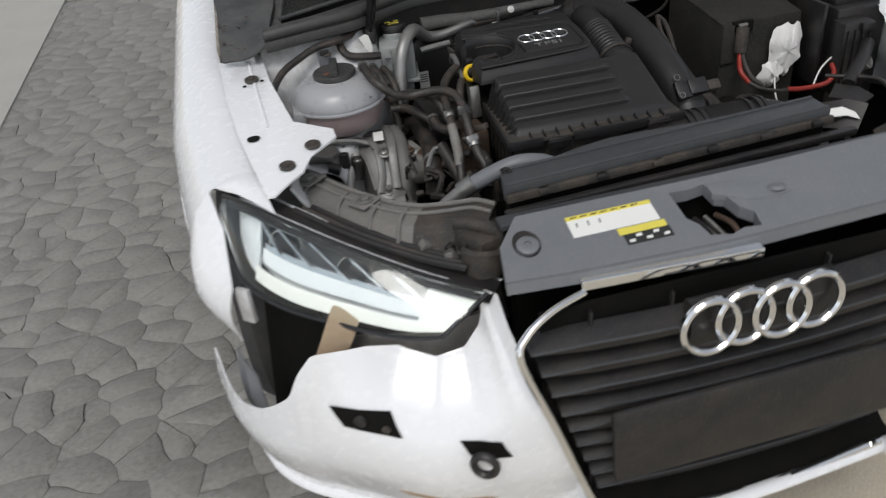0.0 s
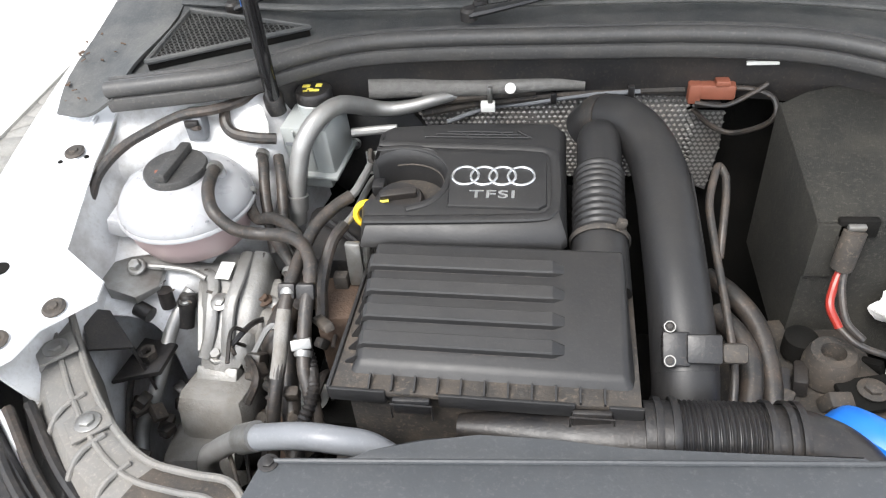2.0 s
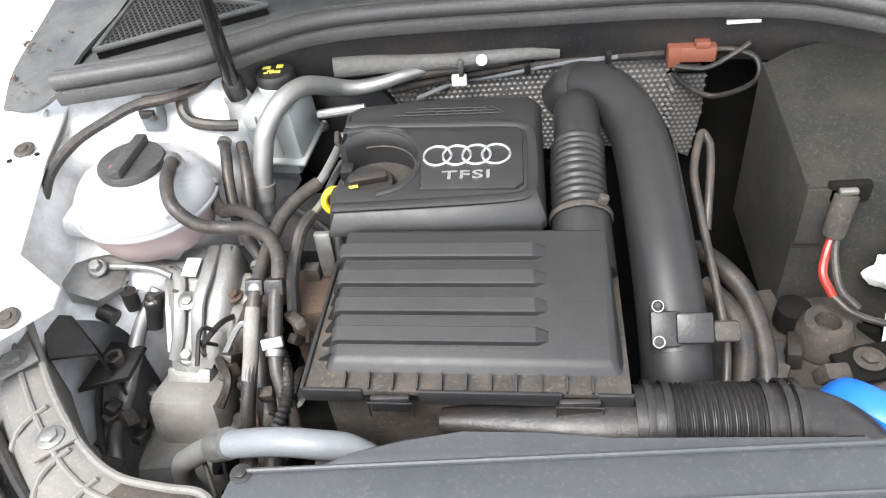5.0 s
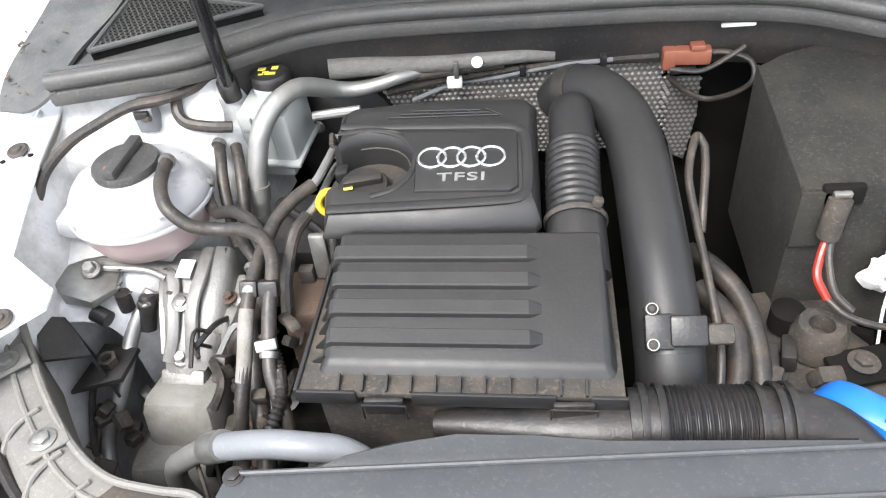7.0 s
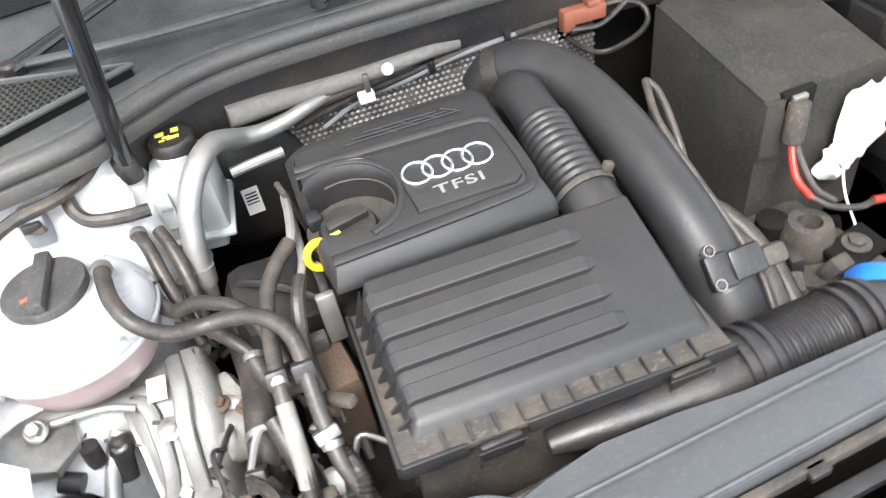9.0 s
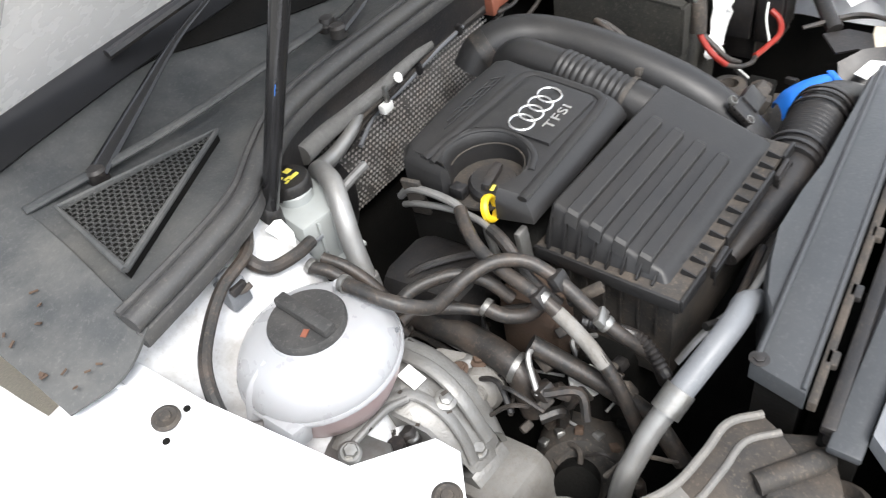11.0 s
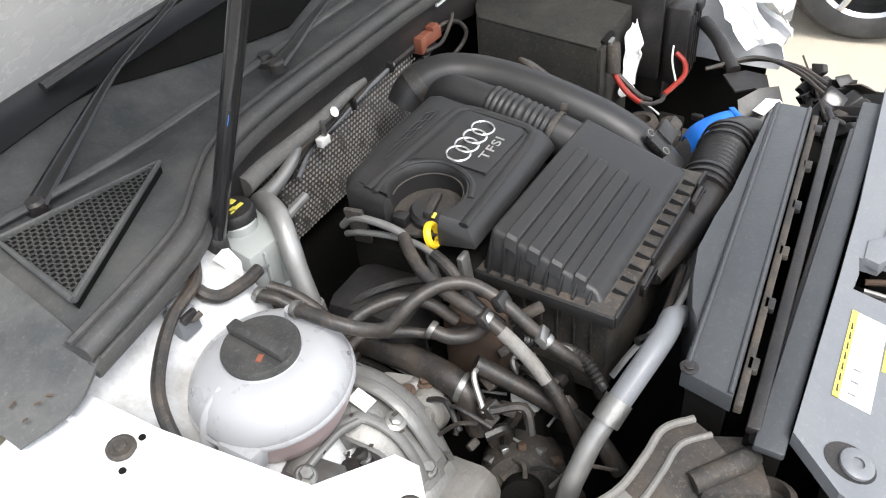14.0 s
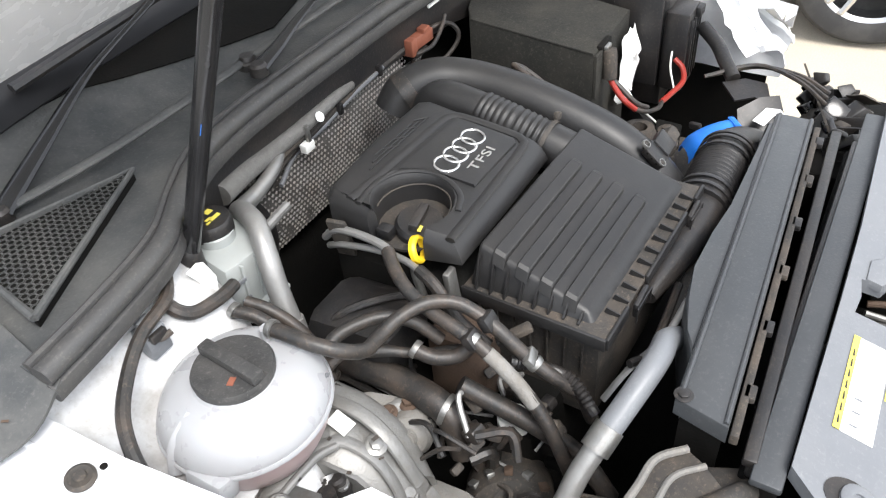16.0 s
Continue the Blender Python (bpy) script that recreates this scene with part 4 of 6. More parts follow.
part("seam", sweep([(0.168, 0.80, 0.876), (0.170, 0.70, 0.853), (0.173, 0.61, 0.822), (0.177, 0.54, 0.775)], 0.002, 6, 4), COVER, pipe)
part("cuff", sweep([(0.046, 0.948, 0.876), (0.062, 0.934, 0.886)], 0.0385, 20, 2), RUBBER, pipe)
sensor = part("pressure_sensor", box((0.121, 0.524, 0.822), (0.032, 0.040, 0.014), 0.003, (42, 0, 0)), PLASTIC, pipe, "black pressure sensor")
part("connector", box((0.152, 0.523, 0.824), (0.040, 0.034, 0.018), 0.003, (42, 0, 0)), PLASTIC, sensor)
part("connector_end", box((0.186, 0.521, 0.820), (0.030, 0.024, 0.022), 0.006, (42, 0, 0)), DUSTY, sensor)
for k in range(4):
    part("sensor_rib", box((0.107, 0.540 - 0.008 * k, 0.841 - 0.0075 * k), (0.006, 0.003, 0.003), 0.0005, (42, 0, 0)), VOID, sensor)
for y, z in ((0.540, 0.843), (0.512, 0.815)):
    part("bolt", bolt((0.113, y, z), 0.0038, 0.005, (0, -0.65, 0.76)), DUSTY, sensor)
    part("bush", ring(Matrix.Translation((0.113, y, z - 0.001)) @ Vector((0, -0.65, 0.76)).to_track_quat("Z", "Y").to_matrix().to_4x4(), 0.0062, 0.0026, 0.006, 20), STEEL, sensor)
duct = thing("intake_duct", (0.08, 0.43, 0.65), "black intake duct with ribbed bellows", "duct")
part("scoop", sweep([(-0.13, 0.446, 0.765), (-0.08, 0.442, 0.768), (-0.02, 0.437, 0.769), (0.04, 0.434, 0.770), (0.085, 0.434, 0.771)], lambda u: lerp(0.014, 0.040, min(1, u * 1.3)), 18, 6, flat=0.85), PLASTIC, duct)
part("cuff", sweep([(0.080, 0.434, 0.771), (0.118, 0.434, 0.772)], lambda u: 0.0425, 20, 4), PLASTIC, duct)
part("bellows", sweep([(0.115, 0.434, 0.772), (0.16, 0.435, 0.772), (0.205, 0.436, 0.770)], lambda u: 0.0425 + 0.0016 * math.sin(u * 17 * 2 * math.pi), 20, 64), PLASTIC, duct, "ribbed bellows")
part("elbow", sweep([(0.203, 0.436, 0.770), (0.245, 0.435, 0.766), (0.285, 0.425, 0.755), (0.312, 0.40, 0.735), (0.322, 0.36, 0.70)], 0.0425, 20, 8), PLASTIC, duct)
for x in (0.090, 0.108, 0.208, 0.228, 0.240):
    part("clamp", ring(Matrix.Translation((x, 0.435, 0.770)) @ pose(0, 0, 0, 0, 90, 0), 0.046, 0.003, 0.008), PLASTIC, duct)

# ---- battery box ----
batt = thing("battery_box", (0.41, 0.83, 0.60), "battery in a dark olive felt cover", "battery")
part("felt_cover", prism([(0.312, 0.706), (0.515, 0.712), (0.535, 0.97), (0.52, 1.0), (0.49, 1.015), (0.45, 1.018), (0.41, 1.01), (0.36, 0.99), (0.315, 0.963)], 0.62, lambda x, y: 0.869 + 0.09 * (y - 0.706), 0.004), FELT, batt, "olive felt cover")
part("felt_fold", prism([(0.312, 0.700), (0.345, 0.700), (0.345, 0.705), (0.312, 0.705)], 0.78, 0.867, 0.001), FELT, batt)
part("felt_edge", sweep([(0.313, 0.708, 0.870), (0.315, 0.82, 0.880), (0.317, 0.962, 0.893)], 0.0022, 6, 3), FELT, batt)
part("terminal_notch", box((0.362, 0.706, 0.860), (0.05, 0.012, 0.028), 0.003), VOID, batt, "notch at the terminal as a shade-black block")
part("terminal", box((0.358, 0.700, 0.866), (0.022, 0.014, 0.008), 0.002), STEEL, batt, "bright terminal clamp")
part("plug", sweep([(0.356, 0.694, 0.862), (0.353, 0.690, 0.838), (0.351, 0.688, 0.808)], 0.0145, 12, 4), DUSTY, batt, "dark grey cable boot")


def padding(cx, cz, y, w, h, seed):
    """A ragged torn patch of white padding."""
    bm = bmesh.new()
    rings = []
    for s, d in ((1.0, 0.0), (0.8, 0.010), (0.45, 0.016), (0.02, 0.017)):
        rings.append([bm.verts.new((cx + s * w * math.cos(a) * (1 + 0.5 * noise.noise((math.cos(a) * 1.7 + seed, math.sin(a) * 1.7, s * 0.3))), y - d - 0.008 * noise.noise((a * 2, s * 3, seed)), cz + s * h * math.sin(a) * (1 + 0.5 * noise.noise((math.cos(a) * 1.9, math.sin(a) * 1.9 + seed, 3))))) for a in [2 * math.pi * k / 36 for k in range(36)]])
    for a, b in zip(rings, rings[1:]):
        for k in range(36):
            bm.faces.new((a[k], a[(k + 1) % 36], b[(k + 1) % 36], b[k]))
    bm.faces.new(rings[-1])
    return bm


part("torn_padding", padding(0.470, 0.790, 0.694, 0.042, 0.062, 1.0), WOOL, batt, "torn white padding")
part("torn_padding", padding(0.440, 0.735, 0.692, 0.030, 0.035, 5.0), WOOL, batt)
wires = thing("battery_cable", (0.36, 0.64, 0.70), "red and white battery cables with torn ends", "cable")
part("red_wire", sweep([(0.351, 0.688, 0.808), (0.340, 0.668, 0.79), (0.334, 0.648, 0.775), (0.345, 0.63, 0.755)], 0.0055, 10, 6), RED, wires)
part("grey_wire", sweep([(0.354, 0.686, 0.808), (0.348, 0.660, 0.79), (0.352, 0.632, 0.765), (0.372, 0.615, 0.748)], 0.005, 10, 6), RUBBER, wires)
part("white_wire", sweep([(0.345, 0.63, 0.755), (0.365, 0.612, 0.744), (0.40, 0.602, 0.735), (0.43, 0.605, 0.73)], 0.0045, 10, 6), RUBBER, wires)
part("red_wire", sweep([(0.43, 0.606, 0.731), (0.47, 0.60, 0.728), (0.515, 0.59, 0.735), (0.54, 0.60, 0.75), (0.545, 0.62, 0.765)], 0.0055, 10, 6), RED, wires)
part("thin_wire", sweep([(0.45, 0.688, 0.74), (0.43, 0.65, 0.71), (0.41, 0.60, 0.69), (0.40, 0.585, 0.66)], 0.002, 6, 6), PAPER, wires)
part("thin_wire", sweep([(0.49, 0.60, 0.73), (0.52, 0.62, 0.76), (0.56, 0.63, 0.785)], 0.002, 6, 6), PAPER, wires)

# ---- coolant tank ----
tank = thing("coolant_tank", (-0.573, 0.785, 0.74), "translucent white coolant expansion tank, pink coolant below", "coolant tank")
tm = pose(-0.567, 0.775, 0, 0, 0, 0) @ Matrix.Diagonal((0.95, 0.92, 1, 1))
part("upper_shell", lathe([(0.104, 0.842), (0.1065, 0.848), (0.1055, 0.856), (0.101, 0.866), (0.091, 0.880), (0.076, 0.890), (0.060, 0.895), (0.051, 0.896), (0.049, 0.899), (0.002, 0.899)], tm, 48), TANK, tank)
part("lower_shell", lathe([(0.002, 0.772), (0.06, 0.776), (0.086, 0.790), (0.098, 0.814), (0.1025, 0.841)], tm, 48), PINK, tank, "pinkish lower half with coolant")
cap = part("cap", lathe([(0.046, 0.896), (0.047, 0.906), (0.045, 0.910), (0.002, 0.911)], pose(-0.567, 0.775, 0), 40), CAPM, tank, "worn black screw cap")
part("cap_grip", box((-0.567, 0.775, 0.916), (0.017, 0.090, 0.014), 0.003, (0, 0, -5)), CAPM, cap)

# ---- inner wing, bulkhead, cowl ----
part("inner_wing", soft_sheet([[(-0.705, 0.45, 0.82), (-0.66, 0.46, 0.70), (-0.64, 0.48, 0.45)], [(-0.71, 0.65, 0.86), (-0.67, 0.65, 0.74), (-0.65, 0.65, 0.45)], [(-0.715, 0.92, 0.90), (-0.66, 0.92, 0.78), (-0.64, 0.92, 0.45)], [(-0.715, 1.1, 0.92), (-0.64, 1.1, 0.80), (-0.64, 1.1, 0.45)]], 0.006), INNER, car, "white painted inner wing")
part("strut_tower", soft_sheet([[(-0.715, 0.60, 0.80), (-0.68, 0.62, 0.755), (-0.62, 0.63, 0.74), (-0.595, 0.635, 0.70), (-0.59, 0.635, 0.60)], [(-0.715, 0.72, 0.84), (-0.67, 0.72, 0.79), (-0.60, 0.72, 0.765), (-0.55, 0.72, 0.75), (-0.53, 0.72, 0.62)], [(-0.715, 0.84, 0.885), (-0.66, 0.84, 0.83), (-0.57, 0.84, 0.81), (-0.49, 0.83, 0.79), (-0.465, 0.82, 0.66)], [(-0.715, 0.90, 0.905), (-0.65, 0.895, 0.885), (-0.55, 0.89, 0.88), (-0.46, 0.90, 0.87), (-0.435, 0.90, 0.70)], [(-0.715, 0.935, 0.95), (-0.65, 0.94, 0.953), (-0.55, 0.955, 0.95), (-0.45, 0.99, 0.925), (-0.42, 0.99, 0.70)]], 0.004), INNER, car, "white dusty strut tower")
part("bulkhead", sheet([[(x, 1.095, z) for x in (-0.74, -0.3, 0.3, 0.74)] for z in (0.25, 0.6, 0.97)], 0.006), VOID, car, "bulkhead in the near-black of bay shade")
part("bay_floor", sheet([[(x, y, 0.24) for x in (-0.72, 0, 0.72)] for y in (0.1, 0.6, 1.1)], 0.006), VOID, car, "undertray in the near-black of bay shade")
part("inner_wing", sheet([[(0.705 + 0.025 * noise.noise((y * 9, v * 3, 2)), y + 0.012 * noise.noise((y * 5, v * 4, 7)), lerp(0.68, zt, v)) for y, zt in ((0.432, 0.775), (0.455, 0.80), (0.48, 0.815), (0.52, 0.845), (0.56, 0.85), (0.60, 0.87), (0.70, 0.89), (0.90, 0.91), (1.10, 0.92))] for v in (0.0, 0.35, 0.6, 0.75, 0.85, 0.92, 1.0)], 0.004), WHITE, car, "buckled white inner wing", angle=20)
seal = [(-0.70, 0.885, 0.975), (-0.60, 0.895, 0.98), (-0.50, 0.92, 0.98), (-0.42, 0.97, 0.98), (-0.34, 1.01, 0.98), (-0.22, 1.03, 0.978), (0.0, 1.035, 0.975), (0.2, 1.03, 0.975), (0.36, 1.015, 0.97), (0.48, 0.97, 0.96), (0.60, 0.90, 0.95), (0.72, 0.885, 0.95)]
cs = thing("cowl_seal", (0.0, 1.03, 0.96), "black rubber bonnet seal along the cowl", "seal")
part("bulb", sweep(seal, 0.013, 12, 8), SEALM, cs)
part("lip", sweep([(x, y + 0.018, z + 0.006) for x, y, z in seal], 0.006, 8, 8), SEALM, cs)
part("foot", sweep([(x, y - 0.004, z - 0.024) for x, y, z in seal], 0.009, 8, 8, flat=1.5), SEALM, cs)
SL = smooth_line(seal, 4)


def seal_y(x):
    """Where the seal runs at this place across the car."""
    for a, b in zip(SL, SL[1:]):
        if a.x <= x <= b.x:
            return lerp(a.y, b.y, (x - a.x) / (b.x - a.x))
    return SL[0].y if x < SL[0].x else SL[-1].y


def on_cowl(x, y):
    """The cowl's height, rising towards the glass."""
    s = max(0.0, min(1.0, (y - seal_y(x) - 0.01) / (1.285 - 0.15 * x * x - seal_y(x))))
    return 0.972 + 0.012 * s + 0.065 * max(0, s - 0.45) ** 1.3 / 0.46


cowl = part("cowl_panel", sheet([[(p.x, p.y + 0.01 + (1.285 - 0.15 * p.x ** 2 - p.y) * s, on_cowl(p.x, p.y + 0.01 + (1.285 - 0.15 * p.x ** 2 - p.y) * s)) for p in SL] for s in [k / 14 for k in range(15)]], 0.004), COWL, car, "dusty black plastic cowl panel")
part("plenum_wall", sheet([[(p.x, p.y + 0.012, p.z - d) for p in SL if p.x > -0.47] for d in (0.0, 0.05, 0.11)], 0.006), PLASTIC, car)
def screen_row(s):
    return [(x, 1.275 - 0.15 * x * x + 0.62 * s, 1.05 + 0.36 * s + 0.03 * math.sin(s * 1.5)) for x in [-0.74 + 0.148 * k for k in range(11)]]


part("windscreen", sheet([screen_row(s) for s in (0.07, 0.2, 0.35, 0.5, 0.65, 0.8, 1.0)], 0.005), SCREEN, car, "windscreen reflecting the pale sky")
part("glass_band", sheet([screen_row(s) for s in (-0.03, 0.0, 0.03, 0.07)], 0.004), FRIT, car, "black lower band of the windscreen")
XS = [-0.70 + 0.07 * k for k in range(21)]
part("screen_gutter", sheet([[(x, lerp(min(1.165 + 0.21 * abs(x), 1.262 - 0.15 * x * x), 1.278 - 0.15 * x * x, v), on_cowl(x, lerp(min(1.165 + 0.21 * abs(x), 1.262 - 0.15 * x * x), 1.278 - 0.15 * x * x, v)) + 0.006) for x in XS] for v in (0, 0.33, 0.66, 1)], 0.003), VOID, car, "black gutter strip below the windscreen")
part("chassis_rail", sheet([[(0.715, y, z) for y in (0.46, 0.7, 1.09)] for z in (0.25, 0.45, 0.675)], 0.006), VOID, car, "grimy chassis rail coloured black for shade")
# ---- bonnet strut ----
strut = thing("bonnet_strut", (-0.448, 0.932, 0.92), "black bonnet gas strut standing at the wing", "strut")
d = Vector((0.133, -0.328, 0.935))
foot = Vector((-0.460, 0.937, 0.922))
part("cylinder", sweep([foot, foot + d * 0.2, foot + d * 0.40], 0.0115, 14, 2), GLOSS, strut)
# ---- front carrier ----
CR = [(-0.712, 0.625, 0.80), (-0.675, 0.576, 0.79), (-0.609, 0.484, 0.782), (-0.544, 0.412, 0.776), (-0.486, 0.371, 0.772), (-0.425, 0.357, 0.770), (-0.380, 0.350, 0.770), (-0.350, 0.322, 0.770)]
CL = smooth_line(CR, 5)
fc = thing("front_carrier", (-0.5, 0.36, 0.68), "dusty grey plastic front end carrier with bolts", "carrier")
for name, run, skin in (("ledge", CL[:22], CARRIER), ("ledge_end", CL[21:], DUSTY)):
    part(name, sheet([[(p.x - a, p.y - b, p.z + c) for p in run] for a, b, c in ((0.0, 0.0, -0.10), (0, 0, 0.0), (0.012, 0.02, 0.004), (0.03, 0.05, -0.004), (0.04, 0.07, -0.03), (0.05, 0.09, -0.05))], 0.004), skin, fc)

# ---- cowl details ----
tri = [Vector((-0.655, 0.945)), Vector((-0.418, 1.055)), Vector((-0.635, 1.100))]


def on_vent(x, y):
    """The flat plane of the mesh."""
    a, b, c = [Vector((p.x, p.y, on_cowl(p.x, p.y))) for p in tri]
    n = (b - a).cross(c - a)
    return a.z - (n.x * (x - a.x) + n.y * (y - a.y)) / n.z + 0.013


def inside(p, grow=0.0):
    for a, b in zip(tri, tri[1:] + tri[:1]):
        e = (b - a).normalized()
        if e.x * (p.y - a.y) - e.y * (p.x - a.x) < -grow:
            return False
    return True


vent = thing("cowl_vent", (-0.57, 1.03, 0.985), "black honeycomb air intake mesh in the cowl", "vent")
part("shade_well", prism([tuple(p) for p in tri], lambda x, y: on_vent(x, y) - 0.012, on_vent, 0), VOID, vent)
bm = bmesh.new()
pitch = 0.0088
for j in range(-2, 24):
    for i in range(-2, 34):
        c = Vector((-0.68 + pitch * (i + 0.5 * (j % 2)), 0.925 + pitch * 0.866 * j))
        if inside(c, -0.002):
            z = on_vent(c.x, c.y) + 0.004
            o = [bm.verts.new((c.x + pitch * 0.577 * math.cos(radians(60 * k + 30)), c.y + pitch * 0.577 * math.sin(radians(60 * k + 30)), z)) for k in range(6)]
            n = [bm.verts.new((c.x + pitch * 0.43 * math.cos(radians(60 * k + 30)), c.y + pitch * 0.43 * math.sin(radians(60 * k + 30)), z)) for k in range(6)]
            for k in range(6):
                bm.faces.new((o[k], o[(k + 1) % 6], n[(k + 1) % 6], n[k]))
part("mesh", bm, COWL, vent, "honeycomb mesh")
part("rim", sweep([(p.x, p.y, on_vent(p.x, p.y) + 0.003) for p in tri + tri[:1]], 0.005, 8, 1), COWL, vent)
part("cowl_ridge", sweep([(-0.66, 1.135, 1.008), (-0.45, 1.105, 1.004), (-0.25, 1.10, 1.002), (0.0, 1.10, 1.002), (0.3, 1.09, 1.0), (0.6, 1.02, 0.995)], 0.008, 10, 6, flat=0.7), COWL, cowl)
part("cowl_corner", soft_sheet([[(-0.80, 0.885, 0.935), (-0.74, 0.87, 0.94), (-0.69, 0.875, 0.965)], [(-0.80, 0.95, 0.965), (-0.74, 0.96, 0.97), (-0.68, 0.95, 0.985)], [(-0.80, 1.10, 0.99), (-0.74, 1.10, 0.995), (-0.66, 1.10, 0.998)], [(-0.80, 1.30, 1.03), (-0.74, 1.28, 1.04), (-0.66, 1.24, 1.045)]], 0.005), COWL, cowl, "dirty weathered cowl end")
random.seed(7)
bm = bmesh.new()
for k in range(16):
    x, y = random.uniform(-0.80, -0.72), random.uniform(0.89, 1.05)
    box((x, y, 0.945 + 0.25 * (y - 0.87) + 0.004), (random.uniform(0.003, 0.011), random.uniform(0.002, 0.005), 0.0012), 0, (random.uniform(-25, 25), random.uniform(-25, 25), random.uniform(0, 180)), bm)
solo("leaf_litter", bm, RUST, "dry brown leaf crumbs in the cowl corner", "leaves", kind="stuff")
for (n, pts, blade) in (("a", [(-0.565, 1.118, 1.004), (-0.45, 1.165, 1.028), (-0.335, 1.214, 1.05), (-0.255, 1.222, 1.072), (-0.17, 1.235, 1.09)], [(-0.415, 1.258, 1.064), (-0.26, 1.252, 1.078), (-0.05, 1.25, 1.092)]), ("b", [(-0.155, 1.06, 1.005), (-0.10, 1.068, 1.012), (-0.03, 1.085, 1.02), (0.05, 1.095, 1.035), (0.16, 1.13, 1.05)], [(-0.02, 1.255, 1.088), (0.2, 1.25, 1.092), (0.45, 1.235, 1.08)])):
    w = thing("wiper", pts[0], "black windscreen wiper arm and blade", "wiper", "windscreen wipers")
    part("arm", sweep(pts, lambda u: lerp(0.016, 0.006, min(1, u * 1.4)), 10, 8, flat=0.5), GLOSS, w)
    part("pivot", lathe([(0.014, -0.01), (0.014, 0.005), (0.010, 0.009), (0.002, 0.009)], Matrix.Translation(pts[0]), 20), PLASTIC, w)
    part("blade", sweep(blade, 0.009, 8, 6, flat=0.9), PLASTIC, w)
nozzle = thing("washer_nozzle", (-0.139, 1.097, 0.99), "small black washer jet on the cowl", "washer jet")
part("base", lathe([(0.018, -0.006), (0.018, 0.004), (0.015, 0.007), (0.013, 0.007), (0.011, 0.014), (0.002, 0.015)], pose(-0.139, 1.097, 0.998), 24), PLASTIC, nozzle)

# ---- plenum wall, heat shield and wiring along the bulkhead ----
shield = thing("heat_shield", (-0.04, 1.06, 0.68), "embossed aluminium heat shield on the bulkhead", "heat shield")
rows = []
for j in range(9):
    v = j / 8
    rows.append([(lerp(-0.34, 0.20, k / 40), 1.065 - 0.018 * math.sin(v * 2.2) + 0.004 * noise.noise((k * 0.5, j, 0)), lerp(0.885, 0.70, v) + 0.004 * noise.noise((k * 0.4, 0, 2))) for k in range(41)])
part("panel", sheet(rows, 0.002), FOIL, shield)
bm = bmesh.new()
for j in range(22):
    for i in range(58):
        x, z = -0.335 + 0.0095 * (i + 0.5 * (j % 2)), 0.880 - 0.0085 * j
        y = 1.065 - 0.018 * math.sin((0.885 - z) / 0.185 * 2.2) - 0.002
        v = [bm.verts.new((x + a, y, z + b)) for a, b in ((0.0042, 0), (0, 0.0038), (-0.0042, 0), (0, -0.0038))]
        t = bm.verts.new((x, y - 0.002, z))
        for k in range(4):
            bm.faces.new((v[k], v[(k + 1) % 4], t))
part("embossing", bm, SHIELD, shield, "raised diamond embossing, coloured as lit foil", angle=10)
part("side_panel", sheet([[(0.195, 1.055, 0.83), (0.26, 1.05, 0.83)], [(0.20, 1.052, 0.76), (0.262, 1.05, 0.76)], [(0.23, 1.05, 0.68), (0.25, 1.05, 0.67)]], 0.002), FOIL, shield)
bm = bmesh.new()
for j in range(18):
    for i in range(8):
        x, z = 0.200 + 0.0085 * (i + 0.5 * (j % 2)), 0.826 - 0.0085 * j
        if x > 0.200 + max(0, 0.76 - z) * 0.4 and x < 0.262 - max(0, 0.76 - z) * 0.15:
            v = [bm.verts.new((x + a, 1.0475, z + b)) for a, b in ((0.0040, 0), (0, 0.0037), (-0.0040, 0), (0, -0.0037))]
            bm.faces.new(v)
part("embossing", bm, SHIELD, shield, angle=10)
part("bolt", bolt((-0.090, 1.020, 0.893), 0.0055, 0.004, (0, -1, 0.6)), PAPER, shield, "pale round plug")
solo("plenum_beam", box((-0.02, 1.075, 0.915), (0.62, 0.02, 0.045), 0.005, (-12, 0, 0)), PLASTIC, "black plenum cross beam above the heat shield", "beam")
har = thing("wiring_loom", (0.0, 1.03, 0.86), "taped wiring loom with connectors along the bulkhead", "wiring loom")
part("loom", sweep([(-0.24, 1.025, 0.845), (-0.16, 1.045, 0.85), (-0.09, 1.045, 0.858), (0.0, 1.045, 0.868), (0.10, 1.045, 0.872), (0.19, 1.04, 0.876)], 0.007, 8, 6), DUSTY, har)
part("loom", sweep([(-0.20, 1.03, 0.825), (-0.13, 1.05, 0.84), (-0.06, 1.042, 0.852), (0.02, 1.04, 0.866), (0.12, 1.038, 0.874)], 0.004, 8, 6), GREYP, har)
part("foil_sleeve", sweep([(-0.325, 1.020, 0.896), (-0.265, 1.030, 0.892), (-0.205, 1.035, 0.887), (-0.142, 1.036, 0.886), (-0.078, 1.036, 0.888), (-0.02, 1.040, 0.888), (0.03, 1.045, 0.884)], lambda u: lerp(0.0175, 0.009, u), 12, 8), WOVEN, har, "grey woven insulating sleeve")
part("white_clip", box((-0.128, 1.024, 0.858), (0.024, 0.014, 0.016), 0.002), PAPER, har, "white plastic clip")
part("white_clip", box((-0.124, 1.022, 0.880), (0.008, 0.008, 0.03), 0.002), STEEL, har)
con = part("connector", box((0.238, 1.030, 0.880), (0.055, 0.026, 0.026), 0.004, (0, 0, -4)), BROWN, har, "rust brown connector block")
part("connector_top", box((0.243, 1.024, 0.896), (0.022, 0.018, 0.010), 0.002), BROWN, con)
part("connector_end", box((0.203, 1.034, 0.876), (0.020, 0.030, 0.034), 0.003), BROWN, con)
